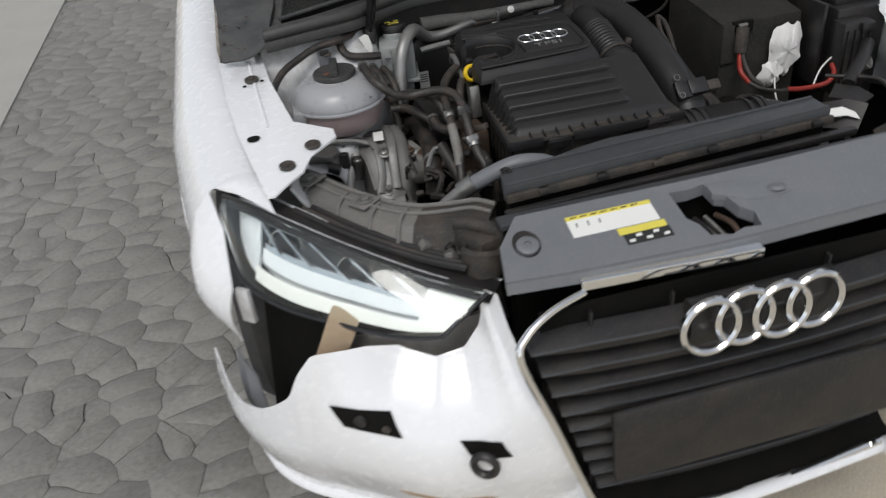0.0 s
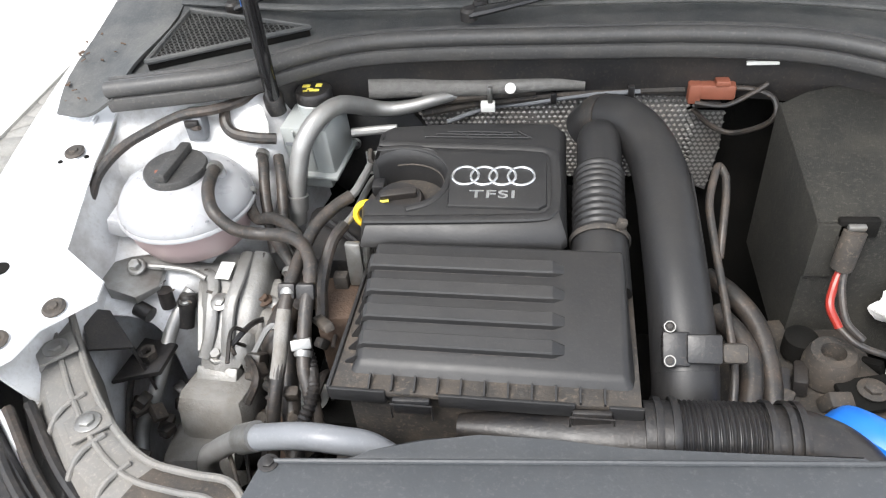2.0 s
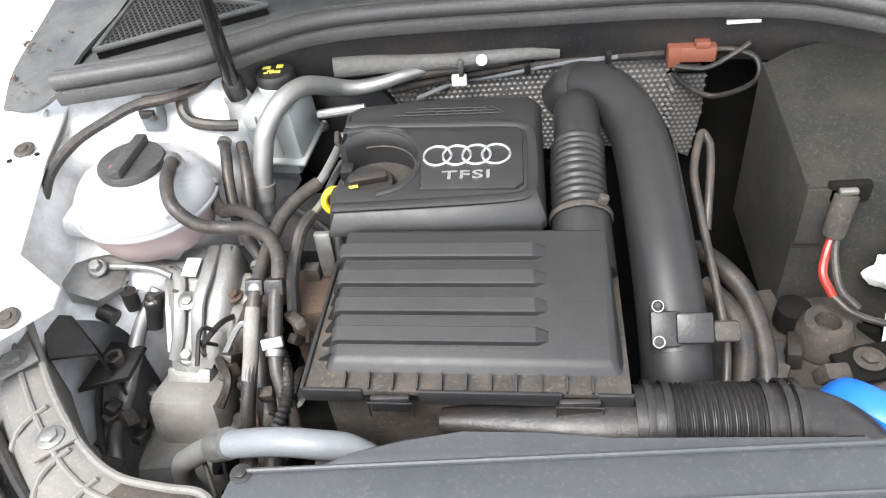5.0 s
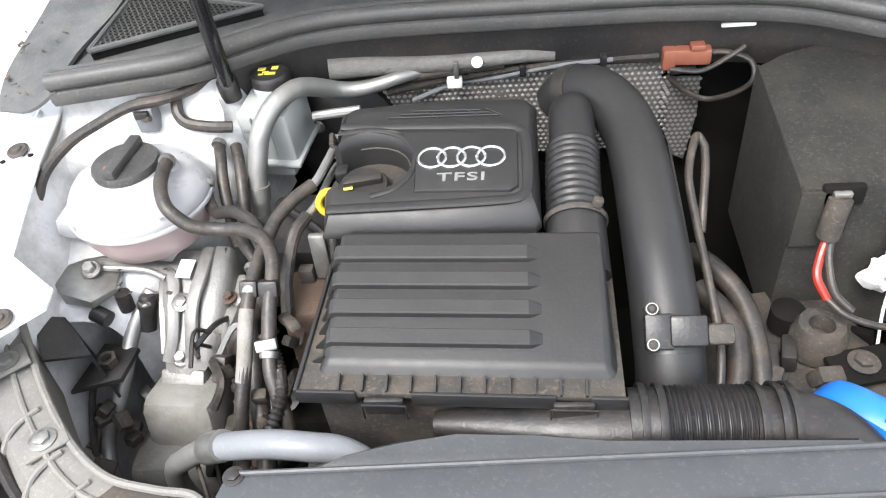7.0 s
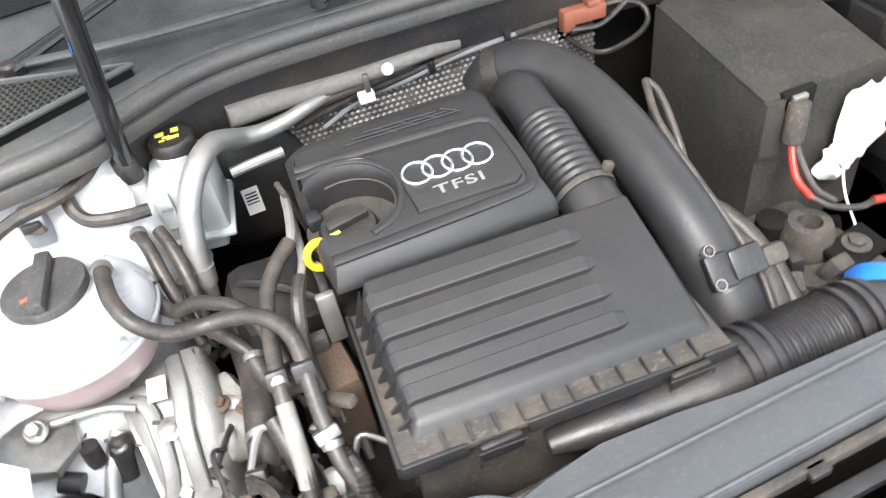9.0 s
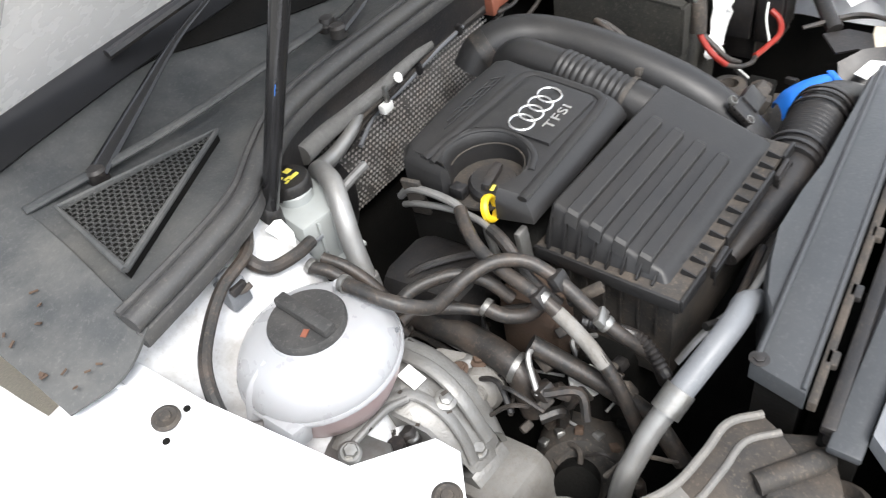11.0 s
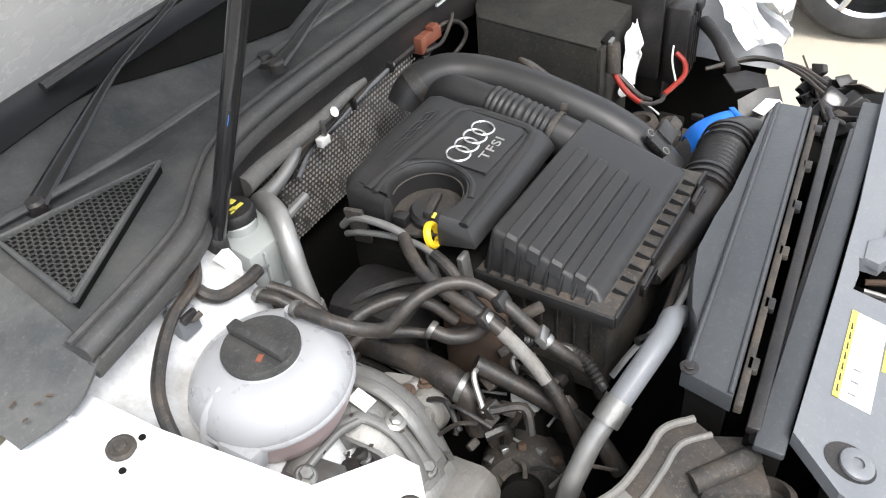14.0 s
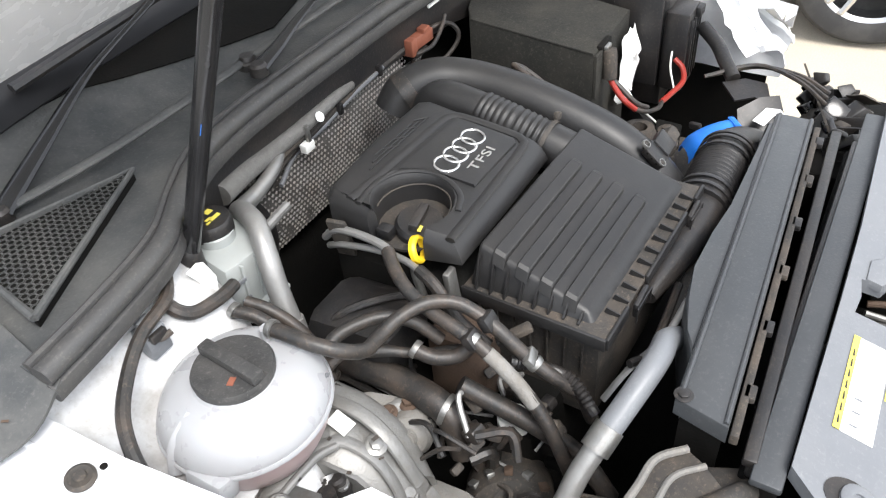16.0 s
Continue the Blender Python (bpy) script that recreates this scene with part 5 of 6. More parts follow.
part("bracket", box((0.20, 1.05, 0.900), (0.03, 0.006, 0.04), 0.002, (-10, 0, 0)), DUSTY, har)
part("wire", sweep([(0.265, 1.03, 0.882), (0.29, 1.02, 0.885), (0.32, 1.01, 0.875), (0.325, 0.995, 0.855), (0.31, 1.0, 0.83), (0.27, 1.02, 0.805), (0.235, 1.03, 0.815), (0.205, 1.03, 0.845)], 0.0045, 8, 6), RUBBER, har)
part("wire", sweep([(0.205, 1.02, 0.862), (0.25, 1.01, 0.862), (0.29, 1.01, 0.885), (0.31, 1.015, 0.897)], 0.004, 8, 6), RUBBER, har)
part("sleeve", box((0.225, 1.022, 0.858), (0.04, 0.010, 0.010), 0.002), PLASTIC, har)
for x, z in ((-0.02, 0.866), (0.105, 0.876)):
    part("cable_tie", box((x, 1.042, z), (0.010, 0.024, 0.020), 0.002), PLASTIC, har)
solo("bracket_bar", box((0.30, 1.03, 0.925), (0.05, 0.006, 0.006), 0.001), PAPER, "bright white metal edge in the plenum", "bracket")

# ---- brake fluid reservoir and pipes ----
res = thing("brake_fluid_reservoir", (-0.40, 0.945, 0.79), "white plastic brake fluid reservoir with black cap", "reservoir")
part("body", box((-0.402, 0.942, 0.852), (0.080, 0.092, 0.096), 0.006, (4, 0, -8)), RESM, res)
part("edge", box((-0.402, 0.940, 0.812), (0.092, 0.104, 0.007), 0.002, (4, 0, -8)), RESM, res)
for x in (-0.425, -0.40, -0.375):
    part("ridge", box((x, 0.896, 0.855), (0.004, 0.006, 0.075), 0.001, (4, 0, -8)), RESM, res)
for z in (0.838, 0.870):
    part("level_mark", box((-0.432, 0.8935, z), (0.014, 0.003, 0.005), 0, (4, 0, -8)), GREYP, res)
part("lower_body", box((-0.40, 0.935, 0.80), (0.055, 0.075, 0.035), 0.006, (4, 0, -8)), RESM, res)
part("neck", lathe([(0.026, 0.893), (0.026, 0.912), (0.024, 0.914)], pose(-0.402, 0.955, 0), 24), RESM, res)
bcap = part("cap", lathe([(0.029, 0.908), (0.030, 0.926), (0.027, 0.931), (0.002, 0.932)], pose(-0.400, 0.960, 0), 32), PLASTIC, res, "black cap with yellow warning marks")
for dx, dy, w, h in ((-0.010, 0.006, 0.012, 0.008), (0.010, 0.008, 0.010, 0.009), (-0.002, -0.004, 0.010, 0.004), (0.006, -0.008, 0.016, 0.006), (-0.008, -0.010, 0.007, 0.003)):
    part("mark", box((-0.402 + dx, 0.905 + dy + 0.055, 0.9325), (w, h, 0.001), 0, (0, 0, 0)), LABELY, bcap)
acp = thing("coolant_line", (-0.40, 0.9, 0.80), "wide bare aluminium refrigerant pipe", "pipe")
part("pipe", sweep([(-0.424, 0.828, 0.765), (-0.419, 0.838, 0.812), (-0.411, 0.854, 0.856), (-0.402, 0.866, 0.886), (-0.388, 0.884, 0.907), (-0.371, 0.908, 0.917), (-0.354, 0.942, 0.911), (-0.338, 0.972, 0.893), (-0.318, 0.998, 0.872), (-0.290, 1.008, 0.864), (-0.255, 1.010, 0.868), (-0.215, 1.016, 0.876), (-0.175, 1.04, 0.874), (-0.15, 1.065, 0.868)], lambda u: 0.0148 if u < 0.6 else lerp(0.0148, 0.009, min(1, (u - 0.6) / 0.3)), 14, 8), PIPE, acp)
part("union", sweep([(-0.423, 0.832, 0.788), (-0.420, 0.838, 0.812)], 0.019, 14, 2), PIPE, acp)
part("pipe", sweep([(-0.24, 1.025, 0.865), (-0.18, 1.035, 0.87), (-0.05, 1.04, 0.88)], 0.010, 10, 4), DUSTY, acp)
part("side_pipe", sweep([(-0.445, 0.835, 0.80), (-0.452, 0.83, 0.775), (-0.445, 0.80, 0.745), (-0.43, 0.78, 0.73)], 0.009, 10, 6), PIPE, acp)
part("stub", sweep([(-0.345, 0.945, 0.858), (-0.31, 0.948, 0.860), (-0.27, 0.95, 0.862)], 0.0075, 10, 4), PIPE, acp)
solo("paper_scrap", sheet([[(-0.49, 0.915, 0.925), (-0.475, 0.91, 0.932), (-0.468, 0.905, 0.93)], [(-0.480, 0.912, 0.905), (-0.468, 0.902, 0.908), (-0.462, 0.898, 0.905)], [(-0.472, 0.905, 0.88), (-0.468, 0.90, 0.882), (-0.466, 0.898, 0.88)]], 0.001), PAPER, "torn white metal tab beside the reservoir", "tab")
part("ball_joint", lathe([(0.016, -0.02), (0.016, 0.01), (0.012, 0.016)], Matrix.Translation((-0.460, 0.938, 0.922)), 16), PLASTIC, strut)
part("rod", sweep([foot + d * 0.40, foot + d * 0.655], 0.006, 12, 1), STEEL, strut)
part("blue_mark", sweep([foot + d * 0.20 + Vector((-0.0095, -0.008, 0)), foot + d * 0.215 + Vector((-0.0095, -0.008, 0))], 0.0004, 6, 1), BLUE, strut)

# ---- tank details ----
part("nipple", lathe([(0.012, 0.0), (0.010, 0.02), (0.008, 0.03)], pose(-0.505, 0.779, 0.878), 16), TANK, tank)
for a in (172,):
    part("shell_rib", sweep([(-0.567 + 0.104 * math.cos(radians(a)), 0.775 + 0.100 * math.sin(radians(a)), 0.832), (-0.567 + 0.090 * math.cos(radians(a)), 0.775 + 0.086 * math.sin(radians(a)), 0.869), (-0.567 + 0.060 * math.cos(radians(a)), 0.775 + 0.057 * math.sin(radians(a)), 0.888)], 0.009, 8, 4, flat=0.4), TANK, tank)
part("seam", ring(tm @ pose(0, 0, 0.843), 0.106, 0.006, 0.006, 48), TANK, tank)
part("level_mark", box((-0.530, 0.694, 0.862), (0.014, 0.003, 0.010), 0, (55, 0, 20)), GREYP, tank)
part("level_mark", box((-0.507, 0.705, 0.862), (0.005, 0.003, 0.014), 0, (55, 0, 35)), GREYP, tank)
part("red_mark", box((-0.585, 0.759, 0.911), (0.011, 0.007, 0.0012), 0, (0, 0, 20)), BROWN, cap)
part("bracket", box((-0.660, 0.744, 0.835), (0.03, 0.05, 0.03), 0.004, (0, 15, 0)), TANK, tank)
snr = thing("wheel_sensor_plug", (-0.56, 0.865, 0.88), "grey electrical plug behind the coolant tank", "connector")
part("plug", box((-0.576, 0.892, 0.905), (0.030, 0.026, 0.040), 0.003), GREYP, snr)
part("lever", box((-0.576, 0.876, 0.918), (0.022, 0.008, 0.012), 0.002), PLASTIC, snr)
part("cap_ridge", box((-0.576, 0.894, 0.930), (0.02, 0.012, 0.014), 0.003), GREYP, snr)
lo2 = thing("wing_loom", (-0.62, 0.86, 0.88), "taped black wiring along the inner wing", "wiring loom")
part("loom", sweep([(-0.708, 0.745, 0.855), (-0.702, 0.785, 0.885), (-0.675, 0.830, 0.906), (-0.634, 0.862, 0.919), (-0.590, 0.882, 0.931), (-0.541, 0.895, 0.933), (-0.51, 0.925, 0.93), (-0.49, 0.95, 0.935), (-0.47, 0.965, 0.93)], 0.008, 10, 6), RUBBER, lo2)
part("loom", sweep([(-0.535, 0.912, 0.92), (-0.53, 0.895, 0.905), (-0.515, 0.885, 0.895), (-0.48, 0.88, 0.89), (-0.45, 0.885, 0.885)], 0.009, 10, 6), RUBBER, lo2)
part("loom", sweep([(-0.59, 0.885, 0.922), (-0.575, 0.875, 0.912), (-0.562, 0.87, 0.915)], 0.004, 8, 4), RUBBER, lo2)

# ---- hoses on the engine ----
random.seed(11)


def hose_thing(name, label, pts, r, extra=(), clamps=(), material=RUBBER):
    """A rubber hose with its clamps."""
    h = thing(name, pts[len(pts) // 2], label, "hose")
    part("tube", sweep(pts, r, 12, 8), material, h)
    for q in extra:
        part("tube", sweep(q, r, 12, 8), material, h)
    for p, ax in clamps:
        part("clamp", ring(Matrix.Translation(p) @ Vector(ax).to_track_quat("Z", "Y").to_matrix().to_4x4(), r + 0.001, 0.003, 0.008, 20), STEEL, h)
    return h


ha = hose_thing("coolant_hose", "grey rubber coolant hose from tank to engine", [(-0.504, 0.776, 0.908), (-0.503, 0.752, 0.909), (-0.498, 0.718, 0.903), (-0.483, 0.690, 0.890), (-0.456, 0.681, 0.868), (-0.424, 0.685, 0.857), (-0.390, 0.678, 0.861), (-0.358, 0.657, 0.867), (-0.338, 0.629, 0.863), (-0.332, 0.600, 0.851), (-0.333, 0.573, 0.837), (-0.333, 0.549, 0.819), (-0.332, 0.527, 0.801), (-0.329, 0.504, 0.784), (-0.321, 0.485, 0.765), (-0.312, 0.466, 0.743), (-0.310, 0.450, 0.70)], 0.0092, clamps=(((-0.504, 0.767, 0.909), (0, 1, 0.0)), ((-0.332, 0.524, 0.799), (0, -1, -0.7))))
part("hose_clip", box((-0.334, 0.584, 0.846), (0.025, 0.016, 0.022), 0.004, (-30, 0, 0)), PLASTIC, ha, "black hose clip")
part("spring_clamp", box((-0.334, 0.527, 0.808), (0.026, 0.012, 0.014), 0.002, (-40, 0, 15)), STEEL, ha, "bright spring clamp")
hc = hose_thing("coolant_hose", "grey rubber coolant hose down the engine side", [(-0.304, 0.748, 0.876), (-0.325, 0.725, 0.872), (-0.345, 0.693, 0.864), (-0.355, 0.655, 0.853), (-0.360, 0.616, 0.844), (-0.363, 0.581, 0.831), (-0.365, 0.551, 0.811), (-0.366, 0.526, 0.788), (-0.369, 0.501, 0.762), (-0.374, 0.478, 0.730), (-0.38, 0.45, 0.67)], 0.0092, clamps=(((-0.362, 0.594, 0.837), (0, -1, -0.5)),))
part("hose_clip", box((-0.363, 0.592, 0.838), (0.024, 0.015, 0.022), 0.004, (-35, 0, 0)), PLASTIC, hc)
part("worn_pipe", sweep([(-0.364, 0.570, 0.825), (-0.365, 0.551, 0.811), (-0.366, 0.526, 0.788), (-0.369, 0.505, 0.766)], 0.0097, 12, 4), CASTING, hc, "worn metal pipe section")
hose_thing("coolant_hose", "short grey hose behind the coolant hose", [(-0.475, 0.795, 0.85), (-0.470, 0.775, 0.835), (-0.455, 0.755, 0.828), (-0.430, 0.745, 0.838), (-0.405, 0.728, 0.843), (-0.380, 0.705, 0.842), (-0.362, 0.675, 0.828), (-0.352, 0.645, 0.80)], 0.0088, clamps=(((-0.474, 0.792, 0.848), (0, 1, 0.6)),))
hose_thing("coolant_hose", "pair of rubber hoses beside the reservoir", [(-0.475, 0.875, 0.865), (-0.465, 0.845, 0.858), (-0.458, 0.81, 0.835), (-0.45, 0.78, 0.80), (-0.445, 0.76, 0.76)], 0.0085, [[(-0.450, 0.875, 0.858), (-0.440, 0.845, 0.846), (-0.433, 0.81, 0.82), (-0.43, 0.78, 0.78)]], (((-0.473, 0.868, 0.864), (0, 1, 0.3)),))
hose_thing("radiator_hose", "thick brown-black radiator hose", [(-0.44, 0.82, 0.73), (-0.402, 0.787, 0.74), (-0.398, 0.735, 0.742), (-0.396, 0.687, 0.74), (-0.402, 0.63, 0.738), (-0.408, 0.60, 0.72), (-0.412, 0.585, 0.67)], 0.020, clamps=(((-0.404, 0.615, 0.734), (0, -1, -0.2)),))
hose_thing("coolant_hose", "curved grey hose with spring clamp", [(-0.385, 0.665, 0.805), (-0.378, 0.64, 0.795), (-0.362, 0.615, 0.795), (-0.345, 0.60, 0.81)], 0.010, clamps=(((-0.384, 0.66, 0.804), (0, 1, 0.4)),))
hose_thing("corrugated_conduit", "black corrugated wiring conduit", [(-0.46, 0.745, 0.81), (-0.43, 0.735, 0.81), (-0.40, 0.70, 0.80), (-0.37, 0.655, 0.785), (-0.345, 0.62, 0.785)], lambda u: 0.0085 + 0.0014 * math.sin(u * 60 * math.pi))
hose_thing("lower_hose", "dark rubber hose low in the bay", [(-0.385, 0.60, 0.77), (-0.372, 0.55, 0.74), (-0.36, 0.50, 0.71), (-0.35, 0.45, 0.67), (-0.36, 0.40, 0.62)], 0.013)
tw = thing("fuel_line", (-0.31, 0.77, 0.86), "pair of bare steel fuel lines with black ends", "pipe")
part("line", sweep([(-0.286, 0.872, 0.842), (-0.290, 0.845, 0.868), (-0.293, 0.80, 0.876), (-0.300, 0.755, 0.877), (-0.312, 0.738, 0.874)], 0.006, 10, 6), PIPE, tw)
part("line", sweep([(-0.284, 0.87, 0.825), (-0.290, 0.84, 0.842), (-0.292, 0.795, 0.854), (-0.294, 0.755, 0.860), (-0.298, 0.724, 0.861), (-0.308, 0.695, 0.861)], 0.005, 10, 6), PIPE, tw)
part("sleeve", sweep([(-0.306, 0.700, 0.862), (-0.318, 0.668, 0.856), (-0.328, 0.63, 0.82), (-0.325, 0.59, 0.79)], 0.0085, 10, 6), RUBBER, tw)

# ---- engine ----
eng = thing("engine", (-0.15, 0.70, 0.35), "grimy petrol engine block, coloured black for shade under the covers", "engine")
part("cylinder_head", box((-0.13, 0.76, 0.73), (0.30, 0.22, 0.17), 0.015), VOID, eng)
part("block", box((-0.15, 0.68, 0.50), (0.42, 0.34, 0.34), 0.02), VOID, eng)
part("manifold", box((-0.340, 0.775, 0.748), (0.125, 0.145, 0.095), 0.028, (0, 6, 4)), PLASTIC, eng, "black plastic manifold end")
part("manifold_rib", sweep([(-0.40, 0.82, 0.76), (-0.37, 0.79, 0.80), (-0.32, 0.75, 0.802), (-0.285, 0.72, 0.79)], 0.006, 8, 6), PLASTIC, eng)
part("timing_cover", box((-0.312, 0.635, 0.72), (0.06, 0.09, 0.14), 0.014, (0, 0, 6)), RUST, eng, "brown oily timing cover")
part("water_pump", lathe([(0.032, 0), (0.032, 0.02), (0.026, 0.03), (0.014, 0.034), (0.012, 0.046), (0.002, 0.046)], pose(-0.425, 0.655, 0.695, 0, -60, 20), 28), CASTING, eng, "cast pump housing")
part("casting", box((-0.46, 0.69, 0.70), (0.10, 0.06, 0.06), 0.012, (10, -12, 20)), CASTING, eng)
for k in range(5):
    part("stud", bolt((-0.50 + 0.028 * k, 0.70 - 0.012 * k, 0.735 - 0.006 * (k % 2)), 0.008, 0.010), RUST, eng)
part("oil_cap", lathe([(0.034, 0.0), (0.036, 0.012), (0.032, 0.019), (0.002, 0.020)], pose(-0.234, 0.742, 0.860, 8), 28), PLASTIC, eng, "black oil filler cap with yellow mark")
part("oil_grip", box((-0.234, 0.742, 0.882), (0.052, 0.014, 0.016), 0.003, (8, 0, 12)), PLASTIC, eng)
part("oil_mark", box((-0.252, 0.729, 0.8812), (0.012, 0.005, 0.001), 0, (8, 0, 12)), LABELY, eng)
part("dipstick_ring", ring(Matrix.Translation((-0.277, 0.722, 0.866)) @ Vector((0.2, -0.85, 0.32)).to_track_quat("Z", "Y").to_matrix().to_4x4(), 0.0155, 0.0085, 0.009, 32), YELLOW, eng, "yellow dipstick loop")
part("dipstick_tube", sweep([(-0.285, 0.722, 0.852), (-0.284, 0.722, 0.82), (-0.288, 0.70, 0.76)], 0.006, 10, 4), STEEL, eng)
part("coil_plug", box((-0.268, 0.775, 0.872), (0.018, 0.022, 0.018), 0.003), PLASTIC, eng)
part("clamp_arm", box((-0.288, 0.662, 0.825), (0.022, 0.010, 0.070), 0.003, (-6, 0, 0)), STEEL, eng)
part("bracket", box((-0.285, 0.842, 0.850), (0.008, 0.03, 0.075), 0.003, (0, -12, 10)), DUSTY, eng, "rusty tin bracket")
part("harness_guide", box((-0.14, 0.405, 0.745), (0.26, 0.02, 0.022), 0.003), DUSTY, eng, "dusty plastic harness guide")
for k in range(8):
    part("guide_rib", box((-0.25 + 0.03 * k, 0.394, 0.748), (0.004, 0.006, 0.024), 0.001), DUSTY, eng)
part("drain_pipe", sweep([(-0.255, 0.425, 0.765), (-0.22, 0.41, 0.757), (-0.16, 0.41, 0.757), (-0.08, 0.415, 0.757)], 0.006, 8, 6), RUBBER, eng)
part("foil_edge", sweep([(-0.29, 0.445, 0.72), (-0.255, 0.425, 0.755), (-0.20, 0.398, 0.775), (-0.13, 0.390, 0.785)], 0.005, 6, 6, flat=0.4), PIPE, eng)

alt = thing("alternator", (-0.40, 0.52, 0.55), "dirty alternator with slotted casing", "alternator")
am = pose(-0.395, 0.53, 0.575, 0, -60, 25)
part("casing", lathe([(0.055, -0.05), (0.062, -0.02), (0.062, 0.03), (0.052, 0.052), (0.02, 0.056), (0.002, 0.056)], am, 28), DUSTY, alt)
for k in range(14):
    part("slot", box((am @ pose(0, 0, 0, 0, 0, k * 360 / 14) @ Vector((0.058, 0, 0.036)))[:], (0.010, 0.012, 0.016), 0.002, (0, -60, 25 + k * 25)), (RUST if k % 3 == 0 else STEEL), alt)
part("pulley", lathe([(0.03, 0.056), (0.03, 0.08), (0.012, 0.082), (0.002, 0.082)], am, 24), VOID, alt)
part("white_plug", lathe([(0.020, 0), (0.024, 0.010), (0.018, 0.016), (0.014, 0.03), (0.002, 0.032)], pose(-0.350, 0.548, 0.675, 20, 10, 0), 20), PAPER, alt, "white plastic plug")
for k in range(16):
    random.seed(30 + k)
    p = Vector((random.uniform(-0.47, -0.34), random.uniform(0.44, 0.62), random.uniform(0.50, 0.66)))
    q = p + Vector((random.uniform(-0.06, 0.06), random.uniform(-0.06, 0.06), random.uniform(-0.03, 0.05)))
    part("wire", sweep([p, (p + q) / 2 + Vector((0.01, -0.01, 0.02)), q], random.choice((0.004, 0.006, 0.009)), 8, 5), random.choice((RUBBER, VOID, DUSTY)), alt)

boo = thing("brake_booster", (-0.335, 1.05, 0.70), "round black brake booster with a white label", "brake booster")
part("drum", lathe([(0.105, -0.05), (0.108, -0.01), (0.104, 0.012), (0.085, 0.026), (0.05, 0.032), (0.002, 0.034)], Matrix.Translation((-0.335, 1.045, 0.765)) @ Vector((0, -1, 0.1)).to_track_quat("Z", "Y").to_matrix().to_4x4(), 40), PLASTIC, boo)
part("label", box((-0.333, 1.008, 0.757), (0.025, 0.003, 0.044), 0, (-6, 0, 4)), PAPER, boo, "white type label")
for k in range(4):
    part("text_bar", box((-0.333, 1.0062, 0.772 - 0.006 * k), (0.018, 0.001, 0.002), 0, (-6, 0, 4)), INK, boo)
part("stud", bolt((-0.36, 1.005, 0.80), 0.007, 0.012, (0, -1, 0.1)), STEEL, boo)

# ---- engine mount ----
mnt = thing("engine_mount", (-0.53, 0.66, 0.62), "cast aluminium engine mount bracket with bolts", "engine mount")
part("bridge", sheet([[(-0.548, 0.745, 0.754), (-0.518, 0.745, 0.768), (-0.485, 0.745, 0.768), (-0.455, 0.745, 0.752)], [(-0.546, 0.705, 0.750), (-0.518, 0.702, 0.762), (-0.490, 0.700, 0.762), (-0.455, 0.700, 0.744)], [(-0.538, 0.668, 0.736), (-0.514, 0.662, 0.746), (-0.490, 0.660, 0.746), (-0.457, 0.660, 0.722)], [(-0.534, 0.630, 0.702), (-0.516, 0.624, 0.708), (-0.494, 0.622, 0.708), (-0.462, 0.622, 0.688)], [(-0.534, 0.600, 0.668), (-0.524, 0.596, 0.672), (-0.500, 0.592, 0.672), (-0.482, 0.594, 0.660)]], 0.014), ALU, mnt)
part("ridge", sweep([(-0.545, 0.712, 0.766), (-0.520, 0.690, 0.764), (-0.513, 0.653, 0.748), (-0.515, 0.626, 0.718), (-0.525, 0.604, 0.686)], 0.009, 10, 6, flat=0.45), ALU, mnt)
part("ridge", sweep([(-0.480, 0.742, 0.772), (-0.478, 0.690, 0.768), (-0.484, 0.645, 0.748), (-0.490, 0.605, 0.690)], 0.010, 10, 6, flat=0.45), ALU, mnt)
part("arm", sweep([(-0.635, 0.712, 0.775), (-0.600, 0.712, 0.775), (-0.570, 0.712, 0.770), (-0.535, 0.715, 0.760), (-0.505, 0.722, 0.757)], 0.013, 12, 6, flat=0.55), ALU, mnt)
part("ridge", sweep([(-0.620, 0.698, 0.782), (-0.585, 0.697, 0.780), (-0.555, 0.697, 0.774), (-0.530, 0.690, 0.766)], 0.005, 10, 6), ALU, mnt)
part("foot_block", box((-0.508, 0.598, 0.648), (0.066, 0.034, 0.040), 0.005, (-42, 0, -4)), ALU, mnt)
part("side_web", sheet([[(-0.552, 0.745, 0.752), (-0.560, 0.745, 0.69)], [(-0.550, 0.700, 0.748), (-0.556, 0.700, 0.67)], [(-0.542, 0.660, 0.732), (-0.548, 0.665, 0.65)], [(-0.538, 0.615, 0.690), (-0.542, 0.625, 0.63)]], 0.007), ALU, mnt)
part("outer_web", soft_sheet([[(-0.470, 0.748, 0.772), (-0.448, 0.748, 0.765), (-0.440, 0.748, 0.72)], [(-0.474, 0.70, 0.766), (-0.444, 0.70, 0.755), (-0.434, 0.70, 0.70)], [(-0.474, 0.65, 0.742), (-0.448, 0.645, 0.725), (-0.438, 0.645, 0.66)], [(-0.478, 0.605, 0.69), (-0.466, 0.60, 0.672), (-0.458, 0.60, 0.63)]], 0.008), ALU, mnt)
part("bushing", lathe([(0.012, -0.03), (0.012, 0.0), (0.014, 0.004), (0.012, 0.020), (0.009, 0.023), (0.002, 0.023)], pose(-0.562, 0.665, 0.728, -25, 10), 24), PLASTIC, mnt, "black rubber plug")
part("bolt", bolt((-0.500, 0.655, 0.752), 0.009, 0.008, (0, -0.35, 0.93)), STEEL, mnt)
part("foot_plate", prism([(-0.71, 0.70), (-0.66, 0.645), (-0.615, 0.635), (-0.592, 0.665), (-0.60, 0.715), (-0.66, 0.765), (-0.71, 0.77)], 0.765, lambda x, y: 0.782 - 0.18 * (x + 0.64), 0.003), STEEL, mnt, "bolted foot plate")
